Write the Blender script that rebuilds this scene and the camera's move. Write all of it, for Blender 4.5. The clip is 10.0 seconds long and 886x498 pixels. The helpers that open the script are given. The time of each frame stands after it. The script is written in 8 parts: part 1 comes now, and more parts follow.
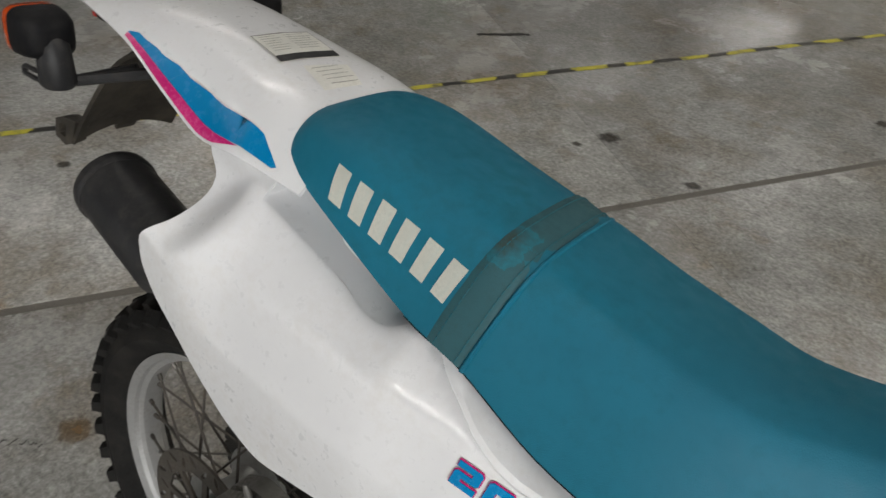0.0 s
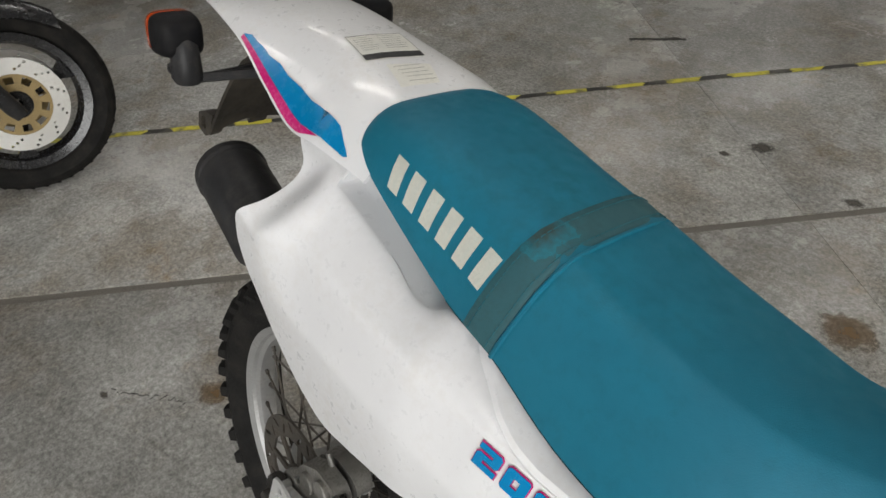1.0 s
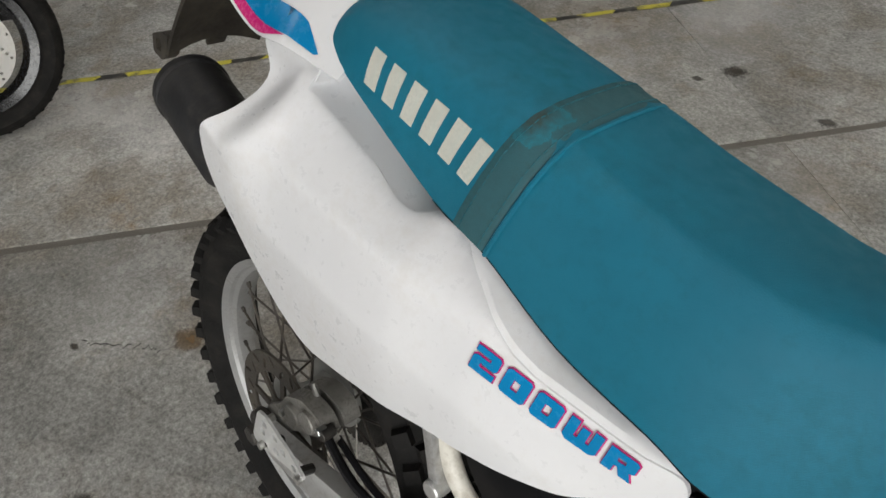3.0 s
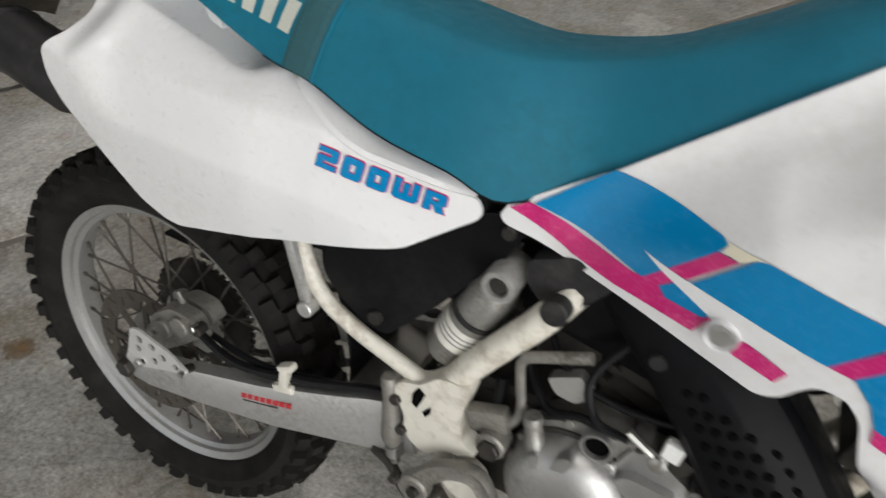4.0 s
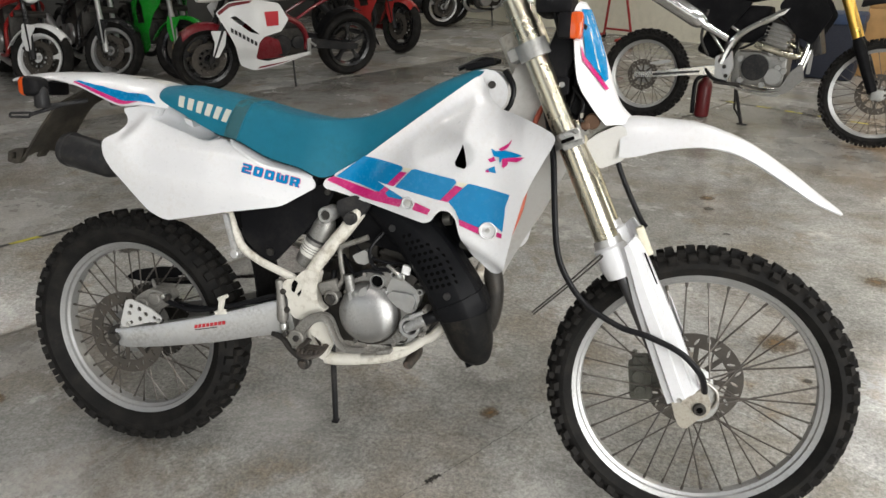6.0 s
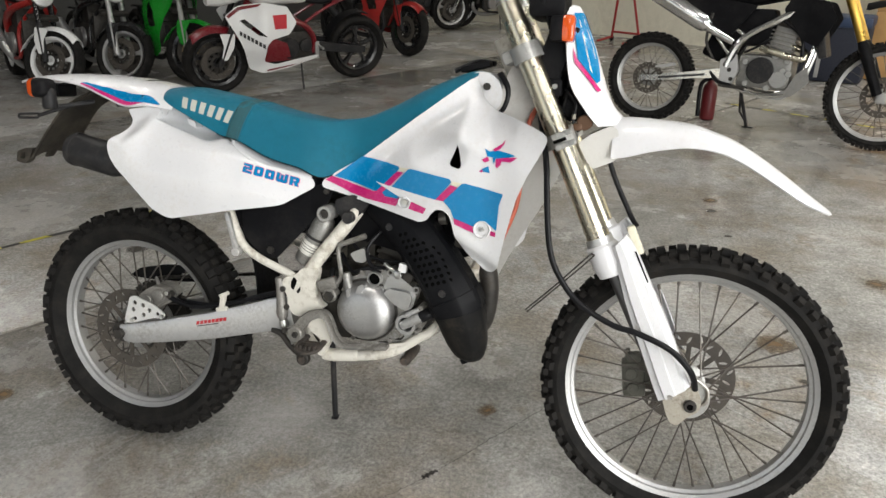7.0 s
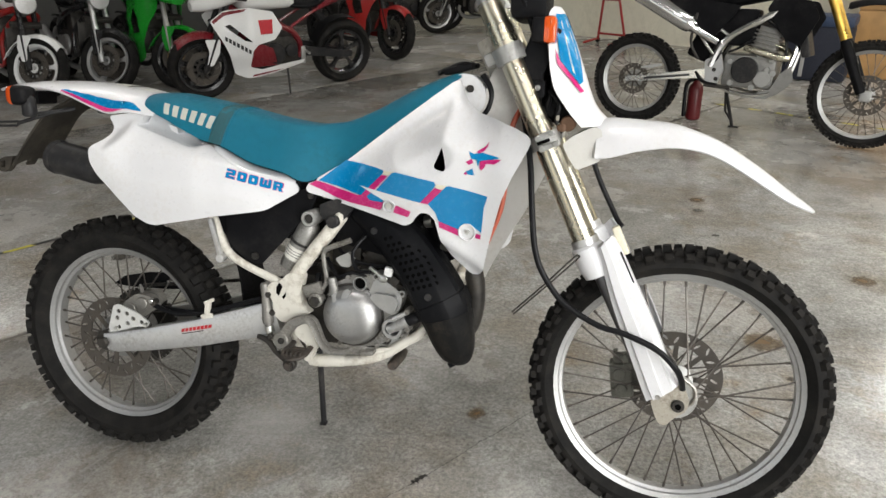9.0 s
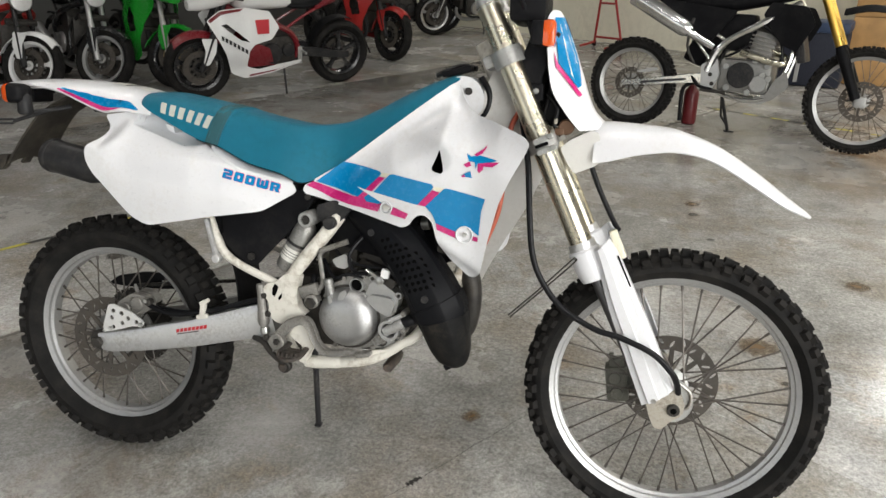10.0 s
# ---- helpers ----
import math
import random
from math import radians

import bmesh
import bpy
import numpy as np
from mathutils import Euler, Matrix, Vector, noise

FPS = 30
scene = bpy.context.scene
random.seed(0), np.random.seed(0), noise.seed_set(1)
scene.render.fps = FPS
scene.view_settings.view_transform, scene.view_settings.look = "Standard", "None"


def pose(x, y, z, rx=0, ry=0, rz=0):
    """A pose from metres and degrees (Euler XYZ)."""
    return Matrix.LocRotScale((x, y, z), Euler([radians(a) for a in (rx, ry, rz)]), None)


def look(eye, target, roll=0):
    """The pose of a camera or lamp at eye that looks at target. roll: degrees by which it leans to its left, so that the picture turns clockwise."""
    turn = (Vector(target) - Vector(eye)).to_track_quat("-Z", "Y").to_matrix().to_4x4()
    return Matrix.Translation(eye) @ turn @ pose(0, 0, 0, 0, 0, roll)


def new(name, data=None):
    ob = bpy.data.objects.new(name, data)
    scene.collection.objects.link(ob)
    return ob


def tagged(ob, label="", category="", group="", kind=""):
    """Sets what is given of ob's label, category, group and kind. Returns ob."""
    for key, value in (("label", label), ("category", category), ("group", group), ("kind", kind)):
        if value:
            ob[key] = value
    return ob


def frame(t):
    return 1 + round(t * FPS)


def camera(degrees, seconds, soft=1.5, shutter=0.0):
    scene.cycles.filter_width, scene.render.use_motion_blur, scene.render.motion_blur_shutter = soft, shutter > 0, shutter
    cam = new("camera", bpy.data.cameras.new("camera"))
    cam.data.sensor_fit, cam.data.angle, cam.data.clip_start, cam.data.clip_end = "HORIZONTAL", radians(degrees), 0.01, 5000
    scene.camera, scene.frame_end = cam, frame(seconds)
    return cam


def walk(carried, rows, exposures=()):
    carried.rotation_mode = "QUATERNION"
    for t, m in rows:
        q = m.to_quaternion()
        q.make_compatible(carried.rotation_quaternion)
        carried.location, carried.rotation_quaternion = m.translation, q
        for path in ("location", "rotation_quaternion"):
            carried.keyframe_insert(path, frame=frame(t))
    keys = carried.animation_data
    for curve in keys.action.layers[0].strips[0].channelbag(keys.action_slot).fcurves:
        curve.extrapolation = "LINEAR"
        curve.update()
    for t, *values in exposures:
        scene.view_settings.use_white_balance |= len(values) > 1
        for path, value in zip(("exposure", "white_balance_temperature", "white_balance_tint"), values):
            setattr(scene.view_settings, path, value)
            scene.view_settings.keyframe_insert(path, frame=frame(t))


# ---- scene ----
cam = camera(65.0, 10.0, shutter=0.25)
PATH = [
    (0, (0.556, -0.205, 1.282), (-0.372, 1.0, -0.016), 2.4),
    (0.5, (0.638, -0.172, 1.294), (-0.55, 0.81, 0.02), -2.7),
    (1, (0.64, -0.161, 1.286), (-0.611, 0.735, 0.009), -4.8),
    (1.5, (0.627, -0.159, 1.275), (-0.632, 0.673, -0.038), -4.3),
    (2, (0.621, -0.163, 1.259), (-0.618, 0.637, -0.092), -8.4),
    (2.2, (0.625, -0.159, 1.255), (0.018, 0.252, 0.576), -8.0),
    (3.3, (0.631, -0.197, 1.228), (0.076, 0.264, 0.536), -5.6),
    (3.5, (0.664, -0.241, 1.236), (-0.414, 0.727, -0.143), -6.0),
    (3.7, (0.689, -0.306, 1.229), (0.226, 0.243, 0.532), -4.2),
    (4, (0.785, -0.406, 1.219), (0.053, 0.865, -0.141), -2.2),
    (4.2, (0.863, -0.505, 1.239), (0.543, 0.199, 0.605), 0.3),
    (4.5, (1.01, -0.7, 1.276), (0.471, 0.89, 0.189), 1.3),
    (4.7, (1.078, -0.832, 1.309), (0.837, -0.015, 0.786), 1.1),
    (5, (1.154, -1.021, 1.305), (0.692, 0.681, 0.361), -1.7),
    (5.5, (1.212, -1.313, 1.316), (0.761, 0.44, 0.464), -0.8),
    (7, (1.283, -1.392, 1.326), (0.797, 0.364, 0.5), -0.8),
    (7.5, (1.291, -1.389, 1.322), (0.808, 0.358, 0.477), -1.6),
    (8, (1.295, -1.387, 1.321), (0.805, 0.356, 0.473), -2.1),
    (8.5, (1.292, -1.388, 1.322), (0.813, 0.367, 0.491), -1.7),
    (9, (1.293, -1.383, 1.323), (0.832, 0.383, 0.505), -1.3),
    (9.5, (1.288, -1.382, 1.32), (0.844, 0.392, 0.511), -0.8),
    (10, (1.287, -1.382, 1.324), (0.841, 0.389, 0.51), -0.6),
]
EXPOSURES = [(0.0, -0.50), (0.5, -0.42), (1.0, -0.31), (2.0, -0.33), (3.5, -0.37), (4.2, -0.35), (4.7, -0.27), (5.5, -0.14), (10.0, -0.09)]
walk(cam, [(t, look(eye, target, roll)) for t, eye, target, roll in PATH], EXPOSURES)

# ---- world, lamps, exposure ----
TURN = math.atan2(0.831, 0.556)          # the hall's long axis against world x
LEAN = -11.4                             # the machine rests on its side stand
U, V = Vector((0.556, 0.831, 0)), Vector((0.831, -0.556, 0))


def hall(u, v, z=0.0):
    """A place in the hall: u along the marking tape, v across it."""
    return U * u + V * v + Vector((0, 0, z))


world = bpy.data.worlds.new("world")
scene.world = world
world.use_nodes = True
wn = world.node_tree
sky = wn.nodes.new("ShaderNodeTexSky")
sky.sky_type, sky.sun_disc, sky.sun_elevation, sky.sun_rotation = "NISHITA", False, radians(40), radians(200)
wn.links.new(sky.outputs[0], wn.nodes["Background"].inputs[0])
wn.nodes["Background"].inputs[1].default_value = 0.1


def area(name, eye, target, sx, sy, watts, colour):
    lamp = bpy.data.lights.new(name, "AREA")
    lamp.shape, lamp.size, lamp.size_y, lamp.energy, lamp.color = "RECTANGLE", sx, sy, watts, colour
    ob = new(name, lamp)
    ob.matrix_world = look(eye, target)
    return ob


TUBES = [(u, v, 4.02) for u in (-3.2, 0.2, 3.6, 6.6) for v in (-6.2, -2.6, 1.0, 4.6) if (u, v) != (6.6, -6.2)] + [(6.5, -6.5, 3.30)]
TUBE_WATTS = {-6.2: 20.0, -2.6: 22.0, 1.0: 28.0, 4.6: 44.0, -6.5: 20.0}      # watts set row by row to steer brightness over floor and walls
for u, v, z in TUBES:
    power_scale = 0.40 if u > 3 and -6.4 < v < 0 else 0.45 if u < -3 else 2.5 if u > 6 and v > 0 else 1.0
    ob = area("tube_light", hall(u, v, z), hall(u, v, 0), 1.5, 0.16, TUBE_WATTS[v] * power_scale, (1.0, 0.972, 0.932))
    ob.matrix_world = Matrix.Translation(hall(u, v, z)) @ pose(0, 0, 0, 0, 0, math.degrees(TURN))
# area lamps added in two unseen, assumed doorways to brighten floor and metal
area("assumed_door_light", hall(-0.6, 6.0, 1.75), hall(-0.6, 0, 1.2), 5.0, 3.3, 400.0, (1.0, 0.99, 0.96))
area("assumed_door_light", hall(-6.7, 1.6, 1.8), hall(0, 1.0, 0.9), 6.6, 3.3, 30.0, (1.0, 0.98, 0.95))


# ---- materials ----
def tree(name):
    m = bpy.data.materials.new(name)
    m.use_nodes = True
    nt = m.node_tree
    return m, nt, nt.nodes["Principled BSDF"]


def node(nt, kind, **sets):
    n = nt.nodes.new(kind)
    for key, value in sets.items():
        n.inputs[key].default_value = value
    return n


def ramp(nt, source, stops):
    r = nt.nodes.new("ShaderNodeValToRGB")
    r.color_ramp.elements[0].position, r.color_ramp.elements[0].color = stops[0][0], (*stops[0][1], 1)
    r.color_ramp.elements[1].position, r.color_ramp.elements[1].color = stops[-1][0], (*stops[-1][1], 1)
    for p, c in stops[1:-1]:
        r.color_ramp.elements.new(p).color = (*c, 1)
    nt.links.new(source, r.inputs[0])
    return r


def mix(nt, fac, a, b, how="MIX"):
    m = nt.nodes.new("ShaderNodeMix")
    m.data_type, m.blend_type = "RGBA", how
    for sock, val in ((m.inputs[0], fac), (m.inputs[6], a), (m.inputs[7], b)):
        if isinstance(val, (int, float)):
            sock.default_value = val
        elif isinstance(val, tuple):
            sock.default_value = (*val, 1)
        else:
            nt.links.new(val, sock)
    return m.outputs[2]


def coords(nt, scale=1.0):
    c = nt.nodes.new("ShaderNodeTexCoord")
    mp = nt.nodes.new("ShaderNodeMapping")
    mp.inputs["Scale"].default_value = (scale,) * 3 if isinstance(scale, (int, float)) else scale
    nt.links.new(c.outputs["Object"], mp.inputs[0])
    return mp.outputs[0]


def noise_of(nt, where, scale, detail=4.0, rough=0.6):
    n = node(nt, "ShaderNodeTexNoise", Scale=scale, Detail=detail, Roughness=rough)
    nt.links.new(where, n.inputs["Vector"])
    return n.outputs["Fac"]


def bumped(nt, bsdf, height, strength, distance=0.002):
    b = node(nt, "ShaderNodeBump", Strength=strength, Distance=distance)
    nt.links.new(height, b.inputs["Height"])
    nt.links.new(b.outputs[0], bsdf.inputs["Normal"])


def surface(name, colour, rough=0.5, metal=0.0, dirt=None, dirt_amount=0.25, grain=0.0, grain_scale=300.0, vary=0.08, spread=9.0, coat=0.0, rough_vary=0.12):
    """Paint, plastic, metal or rubber: a base colour, large soft variation, dirt in patches and a fine grain."""
    m, nt, b = tree(name)
    w = coords(nt)
    big, fine = noise_of(nt, w, spread), noise_of(nt, w, spread * 9, 6.0, 0.7)
    lo = tuple(max(0.0, c * (1 - vary)) for c in colour)
    hi = tuple(min(1.0, c * (1 + vary)) for c in colour)
    col = ramp(nt, big, [(0.35, lo), (0.65, hi)]).outputs[0]
    if dirt:
        spots = nt.nodes.new("ShaderNodeMath")
        spots.operation = "MULTIPLY"
        nt.links.new(big, spots.inputs[0])
        nt.links.new(fine, spots.inputs[1])
        mask = ramp(nt, spots.outputs[0], [(0.24, (0, 0, 0)), (0.42, (dirt_amount,) * 3)]).outputs[0]
        col = mix(nt, mask, col, dirt)
    nt.links.new(col, b.inputs["Base Color"])
    rough_vary = 0.03 if metal > 0.5 else rough_vary
    r = ramp(nt, big if metal > 0.5 else fine, [(0.3, (max(0, rough - rough_vary),) * 3), (0.7, (min(1, rough + rough_vary),) * 3)]).outputs[0]
    nt.links.new(r, b.inputs["Roughness"])
    b.inputs["Metallic"].default_value = metal
    b.inputs["Coat Weight"].default_value = coat
    b.inputs["Coat Roughness"].default_value = 0.08
    if grain:
        bumped(nt, b, noise_of(nt, w, grain_scale, 3.0), grain)
    return m


white_plastic = surface("white_plastic", (0.69, 0.69, 0.70), 0.34, dirt=(0.45, 0.40, 0.33), dirt_amount=0.22, vary=0.03, coat=0.35)
white_paint = surface("white_frame_paint", (0.66, 0.635, 0.565), 0.40, dirt=(0.20, 0.15, 0.09), dirt_amount=0.75, vary=0.08, spread=6)
# white plastic greyed: shade on fender mount and far shroud is in the colour
grey_white = surface("greyed_white_plastic", (0.58, 0.57, 0.54), 0.45, dirt=(0.35, 0.31, 0.26), dirt_amount=0.3, vary=0.05)
teal = surface("teal_vinyl", (0.0015, 0.125, 0.195), 0.50, dirt=(0.008, 0.075, 0.085), dirt_amount=0.35, grain=0.25, grain_scale=900, vary=0.10, spread=7)
teal_worn = surface("teal_worn_strap", (0.006, 0.145, 0.20), 0.52, dirt=(0.02, 0.07, 0.075), dirt_amount=0.5, grain=0.2, grain_scale=900, vary=0.12, spread=14)
for vinyl in (teal, teal_worn):
    vinyl.node_tree.nodes["Principled BSDF"].inputs["Specular IOR Level"].default_value = 0.32
# a greasy brown patch on the strap where hands took hold of it
nt = teal_worn.node_tree
b = nt.nodes["Principled BSDF"]
clean = b.inputs["Base Color"].links[0].from_socket
where = nt.nodes.new("ShaderNodeTexCoord").outputs["Object"]
mp = nt.nodes.new("ShaderNodeMapping")
mp.inputs["Location"].default_value, mp.inputs["Scale"].default_value = (-9.1, 1.08, 0), (26, 24, 0)
nt.links.new(where, mp.inputs[0])
far = nt.nodes.new("ShaderNodeVectorMath")
far.operation = "LENGTH"
nt.links.new(mp.outputs[0], far.inputs[0])
add = nt.nodes.new("ShaderNodeMath")
add.operation = "ADD"
nt.links.new(far.outputs["Value"], add.inputs[0])
nt.links.new(noise_of(nt, where, 60.0, 6.0, 0.7), add.inputs[1])
nt.links.new(mix(nt, ramp(nt, add.outputs[0], [(0.60, (0.85,) * 3), (1.15, (0.55,) * 3), (1.5, (0.0,) * 3)]).outputs[0], clean, (0.040, 0.048, 0.034)), b.inputs["Base Color"])
teal_seam = surface("teal_thread", (0.003, 0.10, 0.13), 0.7)
cream = surface("cream_print", (0.47, 0.475, 0.42), 0.5, dirt=(0.3, 0.33, 0.3), dirt_amount=0.4, spread=40)
blue = surface("blue_sticker", (0.0, 0.185, 0.42), 0.24, vary=0.06, coat=0.05)
pink = surface("pink_sticker", (0.50, 0.016, 0.15), 0.25, dirt=(0.6, 0.25, 0.35), dirt_amount=0.3, vary=0.10, spread=30, coat=0.05)
for film in (blue, pink):
    film.node_tree.nodes["Principled BSDF"].inputs["Specular IOR Level"].default_value = 0.32
pale = surface("pale_sticker", (0.70, 0.66, 0.52), 0.3)
flap_plastic = surface("dusty_brown_black_plastic", (0.035, 0.031, 0.026), 0.6, dirt=(0.11, 0.095, 0.07), dirt_amount=0.5, vary=0.3, spread=14)
shield_plastic = surface("heat_guard_plastic", (0.0055, 0.0058, 0.0070), 0.45, dirt=(0.03, 0.028, 0.024), dirt_amount=0.15, grain=0.15, grain_scale=700, vary=0.2)
black_plastic = surface("black_plastic", (0.006, 0.006, 0.007), 0.50, dirt=(0.04, 0.037, 0.032), dirt_amount=0.20, grain=0.2, grain_scale=700, vary=0.2)
black_satin = surface("black_satin_steel", (0.02, 0.02, 0.021), 0.42, metal=0.0, dirt=(0.09, 0.08, 0.07), dirt_amount=0.4, grain=0.1, vary=0.2)
# black laid over holes and slots: the shade inside them is put into colour
void_black = surface("hole_shade_black", (0.002, 0.002, 0.002), 0.95)
void_black.node_tree.nodes["Principled BSDF"].inputs["Specular IOR Level"].default_value = 0.05
rubber = surface("tyre_rubber", (0.010, 0.0095, 0.009), 0.78, dirt=(0.045, 0.038, 0.03), dirt_amount=0.35, grain=0.4, grain_scale=400, vary=0.25, spread=20)
hose_rubber = surface("hose_rubber", (0.006, 0.006, 0.007), 0.40)
alloy = surface("brushed_alloy", (0.58, 0.58, 0.575), 0.40, metal=0.75, dirt=(0.22, 0.20, 0.17), dirt_amount=0.50, grain=0.06, vary=0.08, spread=14)
polished = surface("polished_alloy", (0.78, 0.78, 0.77), 0.20, metal=1.0, vary=0.06, rough_vary=0.05)
rim_alloy = surface("rim_alloy", (0.44, 0.44, 0.435), 0.42, metal=0.7, dirt=(0.22, 0.20, 0.17), dirt_amount=0.45, vary=0.10, spread=16)
lug_alloy = surface("aged_lug_alloy", (0.40, 0.37, 0.31), 0.5, metal=0.4, dirt=(0.15, 0.12, 0.09), dirt_amount=0.6, grain=0.2, vary=0.12, spread=20)
cast_dirty = surface("dirty_cast_alloy", (0.30, 0.295, 0.28), 0.42, metal=0.65, dirt=(0.10, 0.085, 0.065), dirt_amount=0.75, grain=0.2, grain_scale=700, vary=0.18, spread=24)
bright_sheet = surface("bright_alloy_sheet", (0.72, 0.72, 0.71), 0.30, metal=0.55, dirt=(0.40, 0.38, 0.34), dirt_amount=0.2, vary=0.05)
rusty = surface("rusty_steel", (0.060, 0.052, 0.045), 0.65, metal=0.3, dirt=(0.13, 0.085, 0.055), dirt_amount=0.6, grain=0.4, grain_scale=400, vary=0.3, spread=40)
dark_chrome = surface("dark_chrome", (0.14, 0.14, 0.145), 0.40, metal=1.0, vary=0.1)
grimy_alloy = surface("grimy_cast_alloy", (0.25, 0.24, 0.22), 0.48, metal=0.5, dirt=(0.07, 0.06, 0.045), dirt_amount=0.75, grain=0.25, grain_scale=500, vary=0.2, spread=22)
alloy_dull = surface("dull_alloy", (0.40, 0.40, 0.385), 0.45, metal=0.6, dirt=(0.15, 0.13, 0.11), dirt_amount=0.5, grain=0.15, vary=0.10, spread=14)
cast = surface("cast_engine_alloy", (0.45, 0.45, 0.445), 0.34, metal=0.84, dirt=(0.15, 0.135, 0.11), dirt_amount=0.50, grain=0.2, grain_scale=900, vary=0.12, spread=18)
dark_metal = surface("dark_oily_metal", (0.055, 0.052, 0.048), 0.5, metal=0.6, dirt=(0.05, 0.04, 0.03), dirt_amount=0.7, grain=0.3, grain_scale=500, vary=0.3, spread=25)
steel = surface("bare_steel", (0.36, 0.35, 0.33), 0.38, metal=0.9, dirt=(0.16, 0.13, 0.10), dirt_amount=0.5, vary=0.12)
spoke_steel = surface("spoke_steel", (0.12, 0.11, 0.10), 0.45, metal=0.8, dirt=(0.12, 0.09, 0.06), dirt_amount=0.6, vary=0.2, spread=30)
champagne = surface("champagne_anodised", (0.56, 0.525, 0.42), 0.27, metal=1.0, vary=0.05, rough_vary=0.06)
brass = surface("brown_bronze", (0.11, 0.058, 0.032), 0.5, metal=0.4, dirt=(0.08, 0.05, 0.03), dirt_amount=0.6, spread=30)
amber = surface("amber_lens", (0.62, 0.085, 0.012), 0.16, vary=0.05, coat=0.4)
red_lens = surface("red_lens", (0.55, 0.02, 0.012), 0.16, vary=0.05, coat=0.4)
dark_red = surface("dull_dark_red_paint", (0.12, 0.008, 0.011), 0.4, dirt=(0.03, 0.01, 0.01), dirt_amount=0.5)
red_paint = surface("red_paint", (0.34, 0.018, 0.016), 0.35, dirt=(0.12, 0.03, 0.02), dirt_amount=0.4, coat=0.2)
green_paint = surface("green_paint", (0.01, 0.26, 0.02), 0.25, coat=0.4)
wine_paint = surface("dark_red_paint", (0.16, 0.008, 0.014), 0.3, coat=0.4)
gloss_white = surface("white_gloss_paint", (0.78, 0.78, 0.77), 0.25, dirt=(0.4, 0.38, 0.34), dirt_amount=0.15, vary=0.03, coat=0.4)
gloss_black = surface("black_gloss_paint", (0.012, 0.012, 0.013), 0.25, coat=0.3)
gold = surface("gold_anodised", (0.70, 0.44, 0.10), 0.3, metal=1.0)
dull_gold = surface("dull_gold_paint", (0.30, 0.22, 0.10), 0.5, metal=0.4, dirt=(0.08, 0.06, 0.04), dirt_amount=0.6, spread=40)
wood = surface("plywood", (0.42, 0.24, 0.09), 0.6, vary=0.15, spread=6)
blue_cloth = surface("blue_plastic_sheet", (0.022, 0.040, 0.085), 0.5, vary=0.2)
orange_hose = surface("orange_hose", (0.50, 0.10, 0.05), 0.45)
ink = surface("black_print", (0.02, 0.02, 0.02), 0.5)
grey_ink = surface("faded_print", (0.22, 0.215, 0.20), 0.5)
paper = surface("silver_paper_label", (0.70, 0.69, 0.64), 0.35, dirt=(0.45, 0.42, 0.35), dirt_amount=0.5, spread=50)
red_print = surface("red_print", (0.45, 0.02, 0.03), 0.4)
disc_steel = surface("bright_disc_steel", (0.70, 0.69, 0.66), 0.38, metal=0.55, dirt=(0.4, 0.36, 0.3), dirt_amount=0.3, vary=0.06)
dusty_steel = surface("dusty_black_steel", (0.010, 0.010, 0.010), 0.50, dirt=(0.055, 0.046, 0.034), dirt_amount=0.40, grain=0.2, grain_scale=300, vary=0.25, spread=16)
caliper_paint = surface("grimy_caliper", (0.125, 0.125, 0.105), 0.5, metal=0.3, dirt=(0.05, 0.04, 0.03), dirt_amount=0.7, grain=0.2, vary=0.2, spread=30)
old_disc = surface("old_disc_steel", (0.075, 0.066, 0.056), 0.55, metal=0.3, dirt=(0.06, 0.045, 0.03), dirt_amount=0.6, vary=0.15, spread=30)
zinc = surface("zinc_bolt", (0.55, 0.55, 0.53), 0.3, metal=1.0, vary=0.1)

for dull in (shield_plastic, black_plastic, hose_rubber, black_satin, rubber, flap_plastic, dark_metal):
    dull.node_tree.nodes["Principled BSDF"].inputs["Specular IOR Level"].default_value = 0.18

for matt in (shield_plastic, black_plastic, dusty_steel):
    matt.node_tree.nodes["Principled BSDF"].inputs["Specular IOR Level"].default_value = 0.09

# glowing tubes
tube_glow, nt, b = tree("tube_glow")
b.inputs["Base Color"].default_value = (0.9, 0.9, 0.9, 1)
b.inputs["Emission Color"].default_value = (1.0, 0.97, 0.90, 1)
b.inputs["Emission Strength"].default_value = 9.0

# worn concrete: grey screed, brown and orange stains, scratches, slab by slab a little lighter or darker
concrete, nt, b = tree("worn_concrete")
c = nt.nodes.new("ShaderNodeNewGeometry")
pos = c.outputs["Position"]
info = nt.nodes.new("ShaderNodeObjectInfo")
n1, n2, n3, n4 = noise_of(nt, pos, 0.8, 4.0, 0.55), noise_of(nt, pos, 5.0, 7.0, 0.62), noise_of(nt, pos, 90.0, 5.0, 0.75), noise_of(nt, pos, 1.9, 8.0, 0.66)
n5, n6 = noise_of(nt, pos, 1.3, 9.0, 0.70), noise_of(nt, pos, 24.0, 5.0, 0.65)
col = ramp(nt, n1, [(0.30, (0.185, 0.180, 0.165)), (0.50, (0.255, 0.250, 0.235)), (0.70, (0.345, 0.340, 0.325))]).outputs[0]
col = mix(nt, 1.0, col, ramp(nt, n2, [(0.30, (0.80,) * 3), (0.50, (1.0,) * 3), (0.72, (1.15,) * 3)]).outputs[0], "MULTIPLY")
col = mix(nt, 1.0, col, ramp(nt, noise_of(nt, pos, 13.0, 7.0, 0.7), [(0.34, (0.86,) * 3), (0.50, (1.0,) * 3), (0.66, (1.10,) * 3)]).outputs[0], "MULTIPLY")
